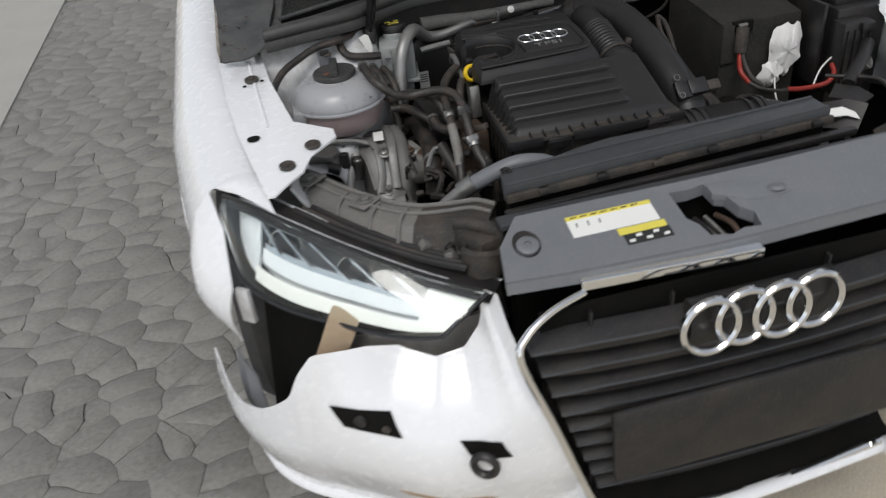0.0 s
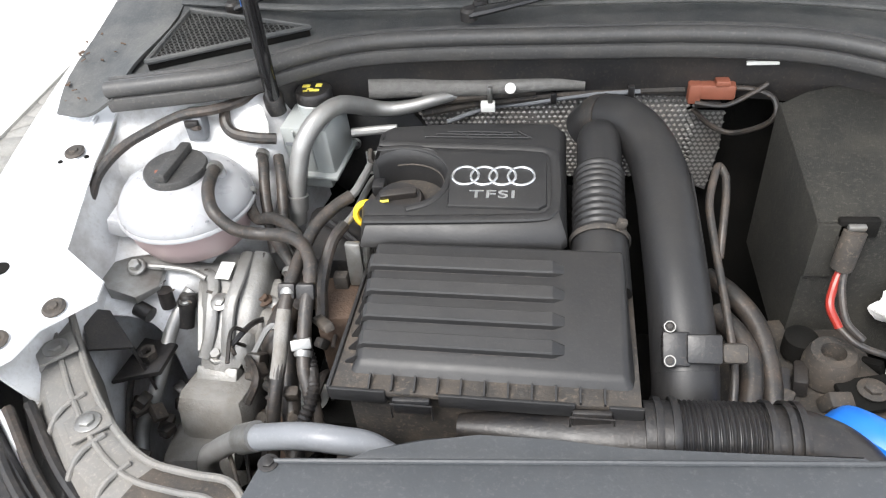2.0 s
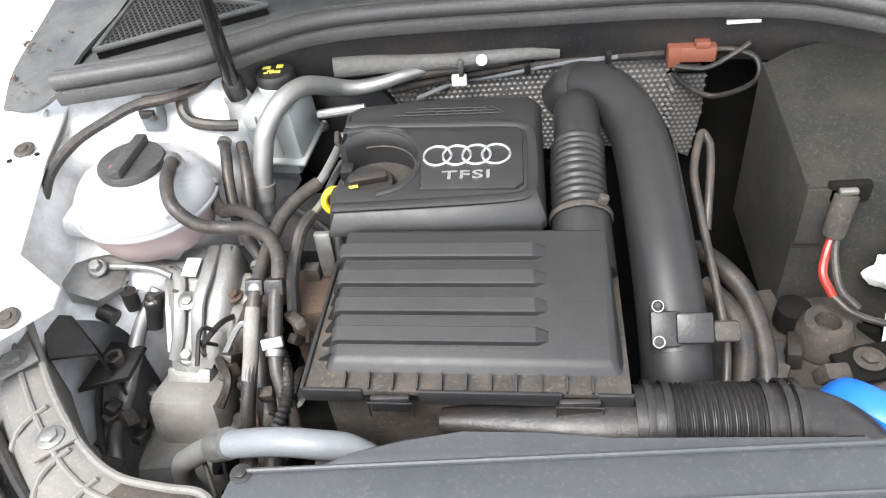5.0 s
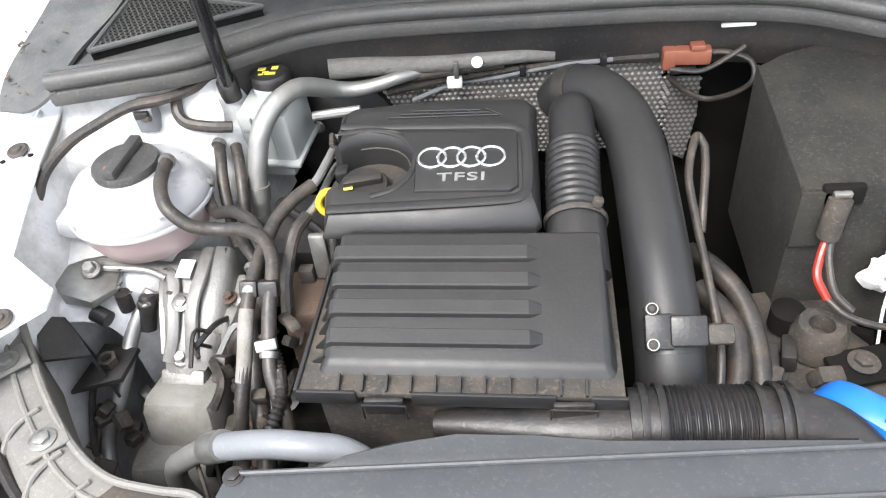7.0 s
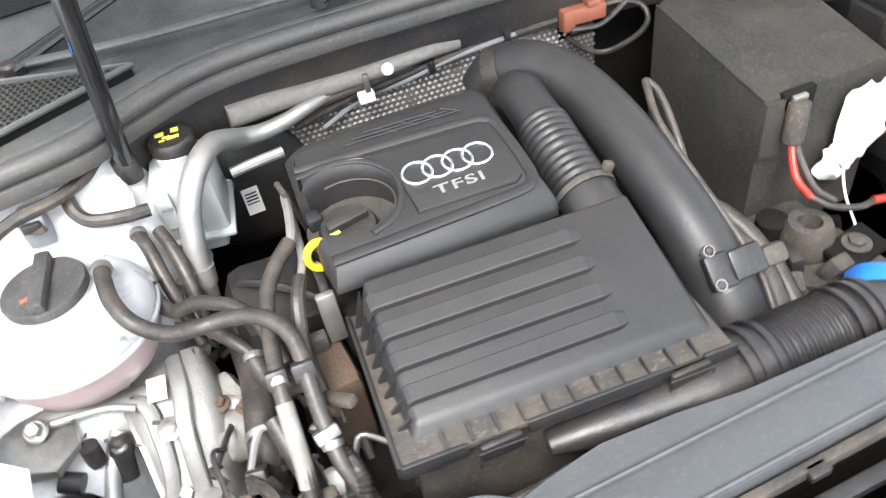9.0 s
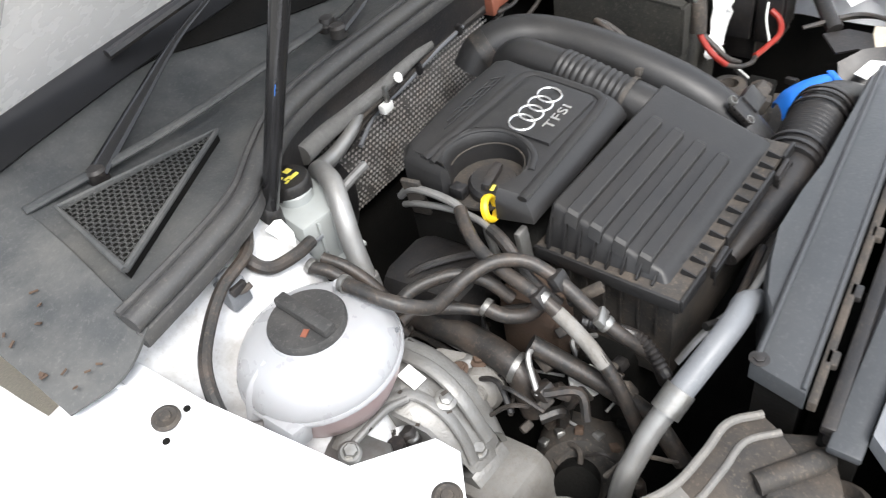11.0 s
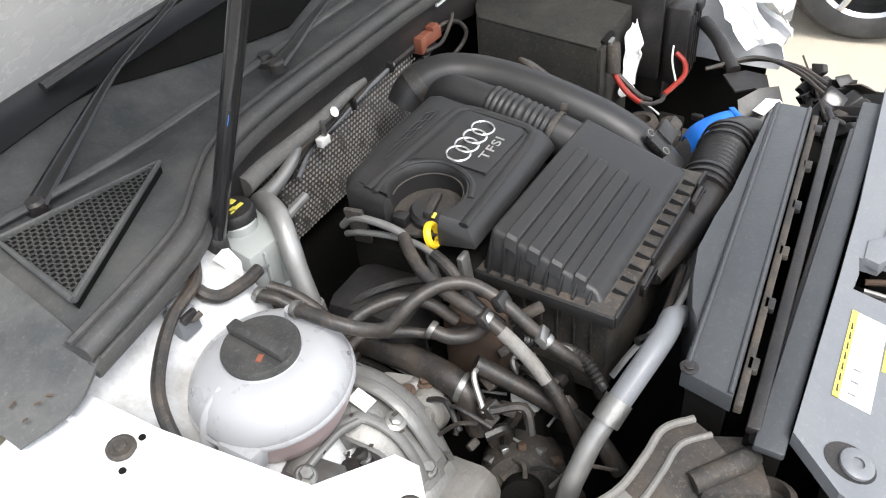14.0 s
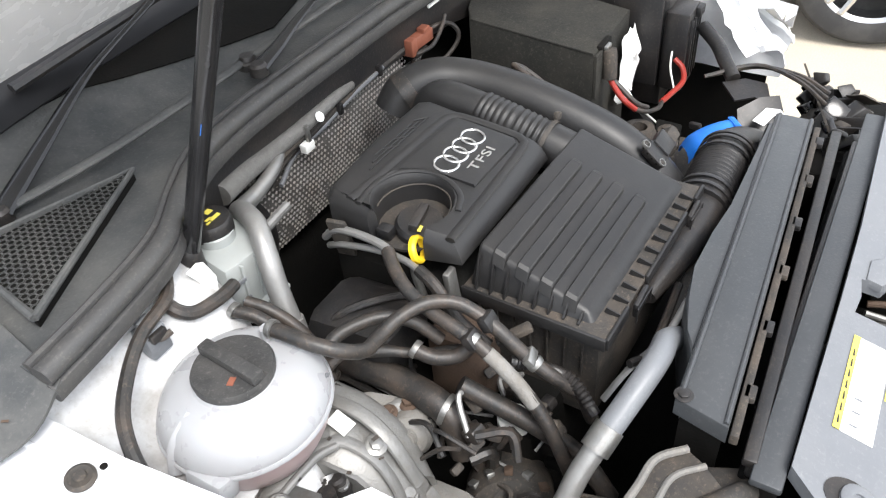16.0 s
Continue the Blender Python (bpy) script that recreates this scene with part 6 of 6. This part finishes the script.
for p in ((-0.632, 0.690, 0.786), (-0.508, 0.612, 0.682)):
    part("bolt", bolt(p, 0.009, 0.014, (0, -0.35, 0.93)), STEEL, mnt)
part("label", box((-0.503, 0.702, 0.7715), (0.022, 0.030, 0.0015), 0, (14, 0, -6)), PAPER, mnt, "white type label")
part("right_rib", sheet([[(-0.462, 0.745, 0.77), (-0.455, 0.745, 0.70)], [(-0.462, 0.70, 0.758), (-0.452, 0.70, 0.68)], [(-0.466, 0.64, 0.71), (-0.456, 0.64, 0.62)]], 0.008), DUSTY, mnt)
part("link", sweep([(-0.470, 0.69, 0.72), (-0.440, 0.685, 0.722), (-0.415, 0.675, 0.72)], 0.014, 12, 4), ALU, mnt)
part("link", sweep([(-0.472, 0.655, 0.70), (-0.440, 0.650, 0.70), (-0.415, 0.65, 0.70)], 0.010, 12, 4), ALU, mnt)
part("carrier", box((-0.505, 0.575, 0.60), (0.11, 0.10, 0.12), 0.022, (-14, 0, -4)), CASTING, mnt, "dusty cast engine carrier")
part("carrier_lower", box((-0.515, 0.52, 0.53), (0.13, 0.10, 0.14), 0.02, (-10, 0, 6)), CASTING, mnt)
val = thing("refrigerant_pipe", (-0.58, 0.62, 0.68), "bare aluminium pipe with black service valves", "pipe")
part("pipe", sweep([(-0.560, 0.69, 0.742), (-0.572, 0.672, 0.728), (-0.585, 0.64, 0.705), (-0.592, 0.60, 0.672), (-0.605, 0.56, 0.635), (-0.622, 0.535, 0.60), (-0.615, 0.50, 0.57), (-0.59, 0.47, 0.55)], 0.011, 12, 8), PIPE, val)
part("valve", sweep([(-0.588, 0.662, 0.735), (-0.586, 0.664, 0.765)], 0.011, 14, 2), PLASTIC, val, "black valve cap")
part("valve", sweep([(-0.600, 0.632, 0.745), (-0.622, 0.640, 0.752)], 0.012, 14, 2), PLASTIC, val)
part("ring", ring(pose(-0.560, 0.665, 0.742), 0.007, 0.005, 0.005, 20), STEEL, val)
part("thin_pipe", sweep([(-0.635, 0.60, 0.68), (-0.64, 0.56, 0.64), (-0.63, 0.51, 0.60), (-0.60, 0.46, 0.58)], 0.005, 8, 6), RUBBER, val)
solo("steel_angle", sheet([[(-0.690, 0.615, 0.775), (-0.648, 0.545, 0.765)], [(-0.655, 0.625, 0.76), (-0.60, 0.57, 0.745)], [(-0.64, 0.62, 0.68), (-0.59, 0.565, 0.66)]], 0.004), PLASTIC, "black pressed steel angle beside the rail", "bracket")
brk = thing("lamp_bracket", (-0.60, 0.58, 0.69), "black three-cornered bracket with hex bolt", "bracket")
part("plate", prism([(-0.64, 0.545), (-0.575, 0.565), (-0.57, 0.62), (-0.625, 0.63)], 0.692, 0.700, 0.003), PLASTIC, brk)
part("nut", lathe([(0.014, 0.700), (0.014, 0.712), (0.008, 0.712), (0.008, 0.702), (0.002, 0.702)], pose(-0.602, 0.592, 0), 6), DUSTY, brk)

# ---- front aluminium pipe ----
fp = thing("charge_pipe", (-0.33, 0.40, 0.75), "grey rubber hose clamped on aluminium pipe", "pipe")
part("rubber_hose", sweep([(-0.185, 0.385, 0.765), (-0.222, 0.391, 0.793), (-0.254, 0.388, 0.806), (-0.287, 0.390, 0.808), (-0.322, 0.398, 0.796), (-0.366, 0.411, 0.772)], 0.0158, 14, 6), GREYP, fp)
part("clamp", sweep([(-0.364, 0.410, 0.776), (-0.390, 0.418, 0.757)], 0.0185, 16, 2), STEEL, fp, "broad bright clamp")
part("metal_pipe", sweep([(-0.386, 0.417, 0.760), (-0.412, 0.426, 0.737), (-0.436, 0.431, 0.714), (-0.456, 0.435, 0.692), (-0.468, 0.438, 0.65), (-0.465, 0.44, 0.60)], 0.0138, 14, 6), PIPE, fp)

# ---- front carrier details ----
for t in (0.08, 0.2, 0.32, 0.44, 0.55):
    p = CL[int(t * (len(CL) - 1))]
    part("rib", sweep([(p.x - 0.006, p.y - 0.012, p.z + 0.004), (p.x - 0.028, p.y - 0.045, p.z + 0.0), (p.x - 0.045, p.y - 0.085, p.z - 0.045)], 0.004, 8, 4), CARRIER, fc)
part("edge_bead", sweep([(p.x, p.y, p.z + 0.003) for p in CL], 0.005, 8, 1), CARRIER, fc, "rolled upper edge")
part("edge_bead", sweep([(p.x - 0.014, p.y - 0.024, p.z + 0.004) for p in CL], 0.004, 8, 1), CARRIER, fc)
for p in ((-0.665, 0.515, 0.80), (-0.575, 0.412, 0.785)):
    part("bolt", bolt(p, 0.010, 0.008), STEEL, fc)
    part("washer_plate", box((p[0], p[1], p[2] - 0.002), (0.05, 0.04, 0.004), 0.001, (0, 0, 40)), CARRIER, fc)
part("corner_block", box((-0.385, 0.27, 0.735), (0.09, 0.08, 0.05), 0.010, (0, 8, 25)), DUSTY, fc, "dusty corner block")
part("corner_tube", sweep([(-0.43, 0.30, 0.765), (-0.39, 0.265, 0.77), (-0.36, 0.25, 0.755)], 0.013, 14, 4), DUSTY, fc)
part("corner_cup", lathe([(0.035, -0.03), (0.038, 0.012), (0.03, 0.018), (0.026, 0.004), (0.002, 0.0)], pose(-0.405, 0.225, 0.735, -15, 10), 24), DUSTY, fc)
for k in range(9):
    random.seed(60 + k)
    p = Vector((random.uniform(-0.50, -0.40), random.uniform(0.22, 0.31), random.uniform(0.70, 0.74)))
    part("clip", box(p[:], (random.uniform(0.012, 0.03), random.uniform(0.01, 0.02), random.uniform(0.01, 0.03)), 0.003, (random.uniform(-40, 40), random.uniform(-40, 40), random.uniform(0, 90))), random.choice((CARRIER, PLASTIC, DUSTY)), fc)
for k in range(4):
    o = 0.016 * k
    part("lamp_seal", sweep([(-0.705 + o, 0.41 + o, 0.795 - 0.6 * o), (-0.62 + o, 0.32 + o, 0.775 - 0.6 * o), (-0.52 + o, 0.245 + o, 0.75 - 0.6 * o), (-0.44 + o, 0.20 + o, 0.735 - 0.6 * o)], 0.0075, 8, 6), (PLASTIC, RUBBER)[k % 2], fc)
part("yellow_tag", prism([(-0.575, 0.375), (-0.555, 0.368), (-0.562, 0.388)], 0.742, 0.748, 0), LABELY, fc, "small yellow tag")

# ---- far side of the bay ----
cp = thing("washer_filler_cap", (0.30, 0.46, 0.74), "bright blue washer fluid cap flipped on its neck", "filler cap")
strap = smooth_line([(0.312, 0.522, 0.712), (0.318, 0.510, 0.735), (0.330, 0.490, 0.750), (0.345, 0.472, 0.756), (0.362, 0.456, 0.756), (0.372, 0.448, 0.752)], 4)
part("cap", sheet([[p + Vector((0.75 * a, 0.62 * a, b)) for p in strap] for a, b in ((-0.024, -0.014), (-0.021, -0.003), (-0.012, 0.003), (0.0, 0.005), (0.012, 0.003), (0.021, -0.003), (0.024, -0.014))], 0.004), BLUE, cp)
for k in range(4):
    c = strap[-2 - k] + Vector((0, 0, 0.005))
    part("grip_rib", sweep([c - Vector((0.75, 0.62, 0)) * 0.016, c + Vector((0.75, 0.62, 0)) * 0.016], 0.0022, 6, 2), BLUE, cp)
part("neck", sweep([(0.335, 0.47, 0.66), (0.335, 0.47, 0.735)], 0.024, 18, 2), PLASTIC, cp)
solo("white_tag", sheet([[(0.375, 0.425, 0.765), (0.42, 0.412, 0.768), (0.435, 0.39, 0.762)], [(0.38, 0.405, 0.755), (0.42, 0.395, 0.756), (0.44, 0.38, 0.750)]], 0.0015), PAPER, "crooked white paper tag by the shroud", "tag")
fuse = thing("fuse_box", (0.62, 0.72, 0.62), "black fuse box with raised lid ribs", "fuse box")
part("body", box((0.625, 0.745, 0.76), (0.13, 0.20, 0.24), 0.008), PLASTIC, fuse)
part("lid", box((0.635, 0.765, 0.89), (0.135, 0.19, 0.03), 0.008), COVER, fuse)
part("front_tower", box((0.585, 0.625, 0.775), (0.075, 0.05, 0.17), 0.006), PLASTIC, fuse)
for k in range(4):
    part("rib", box((0.558 + 0.018 * k, 0.598, 0.78), (0.005, 0.008, 0.13), 0.001), PLASTIC, fuse)
part("side_plate", box((0.532, 0.70, 0.80), (0.010, 0.10, 0.19), 0.003), PLASTIC, fuse, "dark grey side plate")
part("clip", box((0.60, 0.595, 0.85), (0.03, 0.012, 0.02), 0.003), COVER, fuse)
hose_thing("cable_sleeve", "dark grey cable sleeve from the fuse box", [(0.60, 0.585, 0.815), (0.56, 0.545, 0.805), (0.52, 0.515, 0.79), (0.49, 0.49, 0.775)], 0.014, material=PLASTIC)
solo("bent_plate", sheet([[(0.47, 0.505, 0.775), (0.50, 0.47, 0.775), (0.505, 0.43, 0.77)], [(0.43, 0.47, 0.765), (0.45, 0.44, 0.768), (0.455, 0.41, 0.76)]], 0.004), PLASTIC, "bent dark grey plastic plate", "plate")
solo("bent_flap", sheet([[(0.41, 0.46, 0.76), (0.44, 0.43, 0.775), (0.47, 0.40, 0.77)], [(0.37, 0.44, 0.72), (0.40, 0.40, 0.73), (0.43, 0.37, 0.73)]], 0.004), PLASTIC, "black torn plastic flap", "plate")
trs = thing("gearbox", (0.30, 0.62, 0.40), "dusty gearbox casing with cables and bolts", "gearbox")
part("casing", box((0.30, 0.62, 0.57), (0.26, 0.24, 0.20), 0.03, (0, 0, 8)), DUSTY, trs)
part("turret", lathe([(0.035, 0), (0.035, 0.03), (0.028, 0.045), (0.016, 0.045), (0.014, 0.02), (0.002, 0.02)], pose(0.345, 0.62, 0.675), 24), DUSTY, trs)
part("turret", lathe([(0.022, 0), (0.022, 0.03), (0.012, 0.035), (0.002, 0.035)], pose(0.315, 0.655, 0.68), 20), VOID, trs)
part("slave_cylinder", sweep([(0.32, 0.565, 0.68), (0.33, 0.55, 0.64), (0.33, 0.53, 0.60)], 0.024, 16, 4), DUSTY, trs)
part("bracket", box((0.385, 0.575, 0.69), (0.08, 0.05, 0.012), 0.004, (10, 0, 12)), VOID, trs)
part("bolt", bolt((0.385, 0.575, 0.698), 0.012, 0.01), DUSTY, trs)
for k in range(10):
    random.seed(80 + k)
    p = Vector((random.uniform(0.24, 0.48), random.uniform(0.53, 0.66), random.uniform(0.66, 0.70)))
    part("fitting", box(p[:], (random.uniform(0.015, 0.045), random.uniform(0.012, 0.03), random.uniform(0.012, 0.04)), 0.004, (random.uniform(-30, 30), random.uniform(-30, 30), random.uniform(0, 90))), random.choice((DUSTY, PLASTIC, VOID)), trs)
hose_thing("vacuum_line", "looped black vacuum line with clips", [(0.215, 0.80, 0.872), (0.208, 0.815, 0.879), (0.200, 0.80, 0.878), (0.188, 0.755, 0.860), (0.190, 0.70, 0.835), (0.196, 0.62, 0.80), (0.20, 0.55, 0.765), (0.195, 0.50, 0.73)], 0.0055, [[(0.215, 0.80, 0.872), (0.212, 0.77, 0.858), (0.205, 0.73, 0.835), (0.20, 0.70, 0.81)]])
hose_thing("coolant_hose", "dark rubber hose beside the intake pipe", [(0.20, 0.74, 0.74), (0.225, 0.70, 0.745), (0.25, 0.655, 0.735), (0.26, 0.60, 0.715), (0.258, 0.54, 0.69), (0.25, 0.48, 0.65)], 0.014)
hose_thing("coolant_hose", "thin rubber hose curving to the gearbox", [(0.195, 0.66, 0.75), (0.22, 0.62, 0.745), (0.23, 0.58, 0.735), (0.222, 0.53, 0.715), (0.20, 0.50, 0.70)], 0.015)
jk = thing("broken_headlight_mount", (0.50, 0.30, 0.72), "smashed black plastic headlight mounting remains", "broken plastic")
part("carrier_block", box((0.505, 0.285, 0.685), (0.20, 0.085, 0.07), 0.008, (4, 0, 18)), PLASTIC, jk)
for k in range(6):
    part("rib", box((0.425 + 0.032 * k, 0.262 + 0.0105 * k, 0.725), (0.004, 0.085, 0.03), 0.001, (0, 6 * (k % 3 - 1), 18)), PLASTIC, jk)
part("edge_plate", sheet([[(0.41 + 0.035 * k, 0.305 + 0.013 * k, 0.765 + 0.012 * noise.noise((k, 3, 1))), (0.415 + 0.035 * k, 0.29 + 0.013 * k, 0.735), (0.42 + 0.035 * k, 0.285 + 0.013 * k, 0.66)] for k in range(7)], 0.004), DUSTY, jk)
for k in range(26):
    random.seed(100 + k)
    p = Vector((random.uniform(0.41, 0.61), 0, random.uniform(0.70, 0.755)))
    p.y = 0.265 + 0.32 * (p.x - 0.42) + random.uniform(-0.045, 0.045)
    part("shard", box(p[:], (random.uniform(0.02, 0.07), random.uniform(0.015, 0.05), random.uniform(0.006, 0.03)), 0.003, (random.uniform(-50, 50), random.uniform(-50, 50), random.uniform(0, 180)), taper=random.uniform(0, 0.5)), random.choice((PLASTIC, GLOSS, DUSTY, PLASTIC)), jk)
for k in range(3):
    part("wire", sweep([(0.47 + 0.01 * k, 0.54 - 0.01 * k, 0.78), (0.53 + 0.012 * k, 0.46, 0.79 - 0.008 * k), (0.50 + 0.01 * k, 0.38, 0.79), (0.46 + 0.02 * k, 0.32, 0.775)], 0.004, 6, 6), RUBBER, jk)
part("ferrule", ring(pose(0.56, 0.545, 0.79, 60, 0, 30), 0.015, 0.006, 0.016, 20), STEEL, jk)
crum = thing("crumpled_wing", (0.75, 0.7, 0.70), "crumpled torn white front wing", "wing")
rows = []
for i in range(22):
    y = lerp(0.44, 1.30, i / 21)
    damage = max(0, 1 - (y - 0.44) / 0.5)
    rows.append([(0.66 + 0.10 * min(1, (y - 0.44) * 2) + 0.20 * v + 0.035 * damage * noise.noise((y * 14, v * 5, 1)), y + 0.03 * damage * noise.noise((y * 11, v * 7, 4)), lerp(0.83, 0.95, min(1, (y - 0.44) * 1.6)) - 0.17 * v * v + 0.05 * damage * noise.noise((y * 16, v * 6, 9))) for v in [j / 9 for j in range(10)]])
part("skin", sheet(rows, 0.003), WHITE, crum, angle=18)
part("torn_strip", sheet([[(0.625 + 0.007 * j + 0.016 * noise.noise((k * 0.55, j * 0.5, 1)), 0.605 - 0.0115 * k - 0.008 * j + 0.010 * noise.noise((k * 0.6, j * 0.7, 5)), 0.905 - 0.0165 * k + 0.012 * noise.noise((k * 0.5, j * 0.6, 9))) for j in range(8)] for k in range(10)], 0.003), WHITE, crum, "buckled sheet metal", angle=12)
part("inner_flange", sheet([[(0.66, y, 0.86 + 0.1 * (y - 0.5)), (0.72, y, 0.86 + 0.1 * (y - 0.5)), (0.78, y, 0.90 + 0.1 * (y - 0.5))] for y in (0.62, 0.8, 1.0, 1.2)], 0.003), WHITE, crum)

# ---- a second parked car behind ----
other = thing("parked_car", (3.2, 1.3, 0.0), "parked car with silver alloy wheels, mostly out of sight", "car")
for y in (0.10, 2.69):
    wheel(other, (2.41, y, 0.315), (-1, -0.12, 0.0))
    wheel(other, (3.95, y, 0.315), (1, 0, 0))
bm = sheet([[(2.38 + 0.03 * (z < 0.3), y, z) for y in (0.55, 0.7, 1.5, 2.2, 2.36)] for z in (0.20, 0.32, 0.6, 0.85)], 0.01)
part("sill", bm, GLOSS, other, "dark door side")
part("body", sheet([[(x, -0.85 + abs(x - 3.15) * 0.1, 0.3), (x, -0.85 + abs(x - 3.15) * 0.1, 0.65), (x, -0.5, 0.80), (x, 0.35, 0.93), (x, 1.0, 1.4), (x, 2.3, 1.42), (x, 3.2, 1.0), (x, 3.5, 0.9), (x, 3.55, 0.35)] for x in (2.40, 2.7, 3.15, 3.7, 4.02)], 0.01), GLOSS, other, "dark painted body")
part("underbody", box((3.15, 1.4, 0.24), (1.5, 3.8, 0.06), 0.01), VOID, other)

other.location += Vector((0.02, 0.26, 0.0))

# ---- small wiring, fasteners and grime in the bay ----
clut = thing("engine_wiring", (-0.38, 0.60, 0.70), "thin engine wires, ties and small fittings", "wiring")
for k in range(34):
    random.seed(300 + k)
    p = Vector((random.uniform(-0.47, -0.29), random.uniform(0.46, 0.80), random.uniform(0.66, 0.76)))
    q = p + Vector((random.uniform(-0.07, 0.07), random.uniform(-0.10, 0.06), random.uniform(-0.05, 0.03)))
    m1 = p.lerp(q, 0.35) + Vector((random.uniform(-0.02, 0.02), random.uniform(-0.02, 0.02), 0.02))
    part("wire", sweep([p, m1, q], random.choice((0.0022, 0.003, 0.004, 0.006)), 6, 5), random.choice((RUBBER, PLASTIC, DUSTY, RUBBER, PIPE)), clut)
for k in range(14):
    random.seed(400 + k)
    p = (random.uniform(-0.46, -0.30), random.uniform(0.48, 0.72), random.uniform(0.68, 0.75))
    part("fitting", box(p, (random.uniform(0.010, 0.028), random.uniform(0.010, 0.022), random.uniform(0.008, 0.024)), 0.003, (random.uniform(-40, 40), random.uniform(-40, 40), random.uniform(0, 90))), random.choice((PLASTIC, RUBBER, DUSTY)), clut)
for k in range(12):
    random.seed(500 + k)
    p = (random.uniform(-0.66, -0.55), random.uniform(0.46, 0.60), random.uniform(0.58, 0.66))
    part("fitting", box(p, (random.uniform(0.012, 0.035), random.uniform(0.012, 0.03), random.uniform(0.010, 0.03)), 0.003, (random.uniform(-40, 40), random.uniform(-40, 40), random.uniform(0, 90))), random.choice((PLASTIC, RUBBER, DUSTY)), clut)
part("conduit", sweep([(-0.345, 0.55, 0.80), (-0.325, 0.52, 0.785), (-0.315, 0.48, 0.77), (-0.33, 0.44, 0.74)], lambda u: 0.008 + 0.0013 * math.sin(u * 46 * math.pi), 10, 16), PLASTIC, clut, "corrugated conduit")
part("plug", box((-0.312, 0.560, 0.812), (0.014, 0.050, 0.012), 0.003, (-25, 0, 38)), DUSTY, clut, "grey sensor plug")
part("plug", box((-0.31, 0.655, 0.80), (0.020, 0.016, 0.024), 0.003), DUSTY, clut)
part("alu_rail", sweep([(-0.70, 0.55, 0.60), (-0.64, 0.50, 0.585), (-0.56, 0.43, 0.575), (-0.47, 0.39, 0.57)], 0.022, 10, 6), CASTING, clut, "pale chassis rail end")
leaf = bmesh.new()
for k in range(8):
    random.seed(600 + k)
    box((random.uniform(-0.60, -0.50), random.uniform(0.62, 0.70), random.uniform(0.775, 0.785)), (random.uniform(0.003, 0.009), random.uniform(0.002, 0.005), 0.001), 0, (random.uniform(-30, 30), random.uniform(-30, 30), random.uniform(0, 180)), leaf)
solo("bay_litter", leaf, DUSTY, "dry leaf crumbs below the coolant tank", "leaves", kind="stuff")

# ---- paving: pale slab and cracked stones ----
solo("concrete_slab", prism([(-6.0, -2.0), (-2.14, -2.0), (-2.20, 2.95), (-2.33, 6.1), (-2.45, 9.0), (-6.0, 9.0)], -0.01, 0.012, 0.003), SLAB, "pale concrete pavement slab", "pavement", kind="structure")
paving = thing("paving", (-1.5, 3.0, 0.0), "irregular worn grey-brown paving stones", "paving", kind="structure")
random.seed(5)
cells = {}
for j in range(0, 58):
    for i in range(0, 14):
        cells[i, j] = Vector((-2.54 + 0.135 * (i + 0.5 * (j % 2)) + random.uniform(-0.070, 0.070), -0.05 + 0.107 * j + random.uniform(-0.050, 0.050)))


def cell_outline(i, j):
    """The ground that is nearest to one stone's middle."""
    c = cells[i, j]
    poly = [c + Vector(q) for q in ((-0.17, -0.17), (0.17, -0.17), (0.17, 0.17), (-0.17, 0.17))]
    for a in range(-2, 3):
        for b in range(-2, 3):
            o = cells.get((i + a, j + b))
            if o is None or (a == 0 and b == 0):
                continue
            n = o - c
            h = n.length / 2 - random.choice((0.0002, 0.0005, 0.0010, 0.0018))
            n.normalize()
            cut = []
            for p, q in zip(poly, poly[1:] + poly[:1]):
                dp, dq = (p - c).dot(n) - h, (q - c).dot(n) - h
                if dp <= 0:
                    cut.append(p)
                if dp * dq < 0:
                    cut.append(p.lerp(q, dp / (dp - dq)))
            poly = cut
            if len(poly) < 3:
                return None
    fine = []
    for p, q in zip(poly, poly[1:] + poly[:1]):
        for k in range(3 if (q - p).length > 0.03 else 1):
            w = p.lerp(q, k / 3)
            d = noise.noise_vector((w.x * 26, w.y * 26, 0.0)) * 0.014
            fine.append((w.x + d.x, w.y + d.y))
    return fine


def stone(poly, bm):
    c = sum((Vector(p) for p in poly), Vector((0, 0))) / len(poly)
    t = random.uniform(-0.0012, 0.001)
    tilt = Vector((random.uniform(-0.004, 0.004), random.uniform(-0.004, 0.004)))
    rows = [[bm.verts.new((*(c + (Vector(p) - c) * s), z + (0 if z < 0 else t + tilt.dot(Vector(p) - c)))) for p in poly] for s, z in ((1.0, -0.008), (1.0, 0.0002), (0.992, 0.0008))]
    n = len(poly)
    for a, b in zip(rows, rows[1:]):
        for k in range(n):
            bm.faces.new((a[k], a[(k + 1) % n], b[(k + 1) % n], b[k]))
    bm.faces.new(rows[-1])


rest = bmesh.new()
count = 0
for (i, j), c in sorted(cells.items(), key=lambda kv: kv[1].y):
    if 0 < i < 13 and 0 < j < 57:
        poly = cell_outline(i, j)
        if not poly:
            continue
        near = c.x < -0.80 and 0.30 < c.y < 3.4 and count < 300
        if near:
            bm = bmesh.new()
            stone(poly, bm)
            part("stone", bm, STONE, paving, angle=60)
            count += 1
        else:
            stone(poly, rest)
tagged(part("stones", rest, STONES, paving, angle=60), kind="stuff")
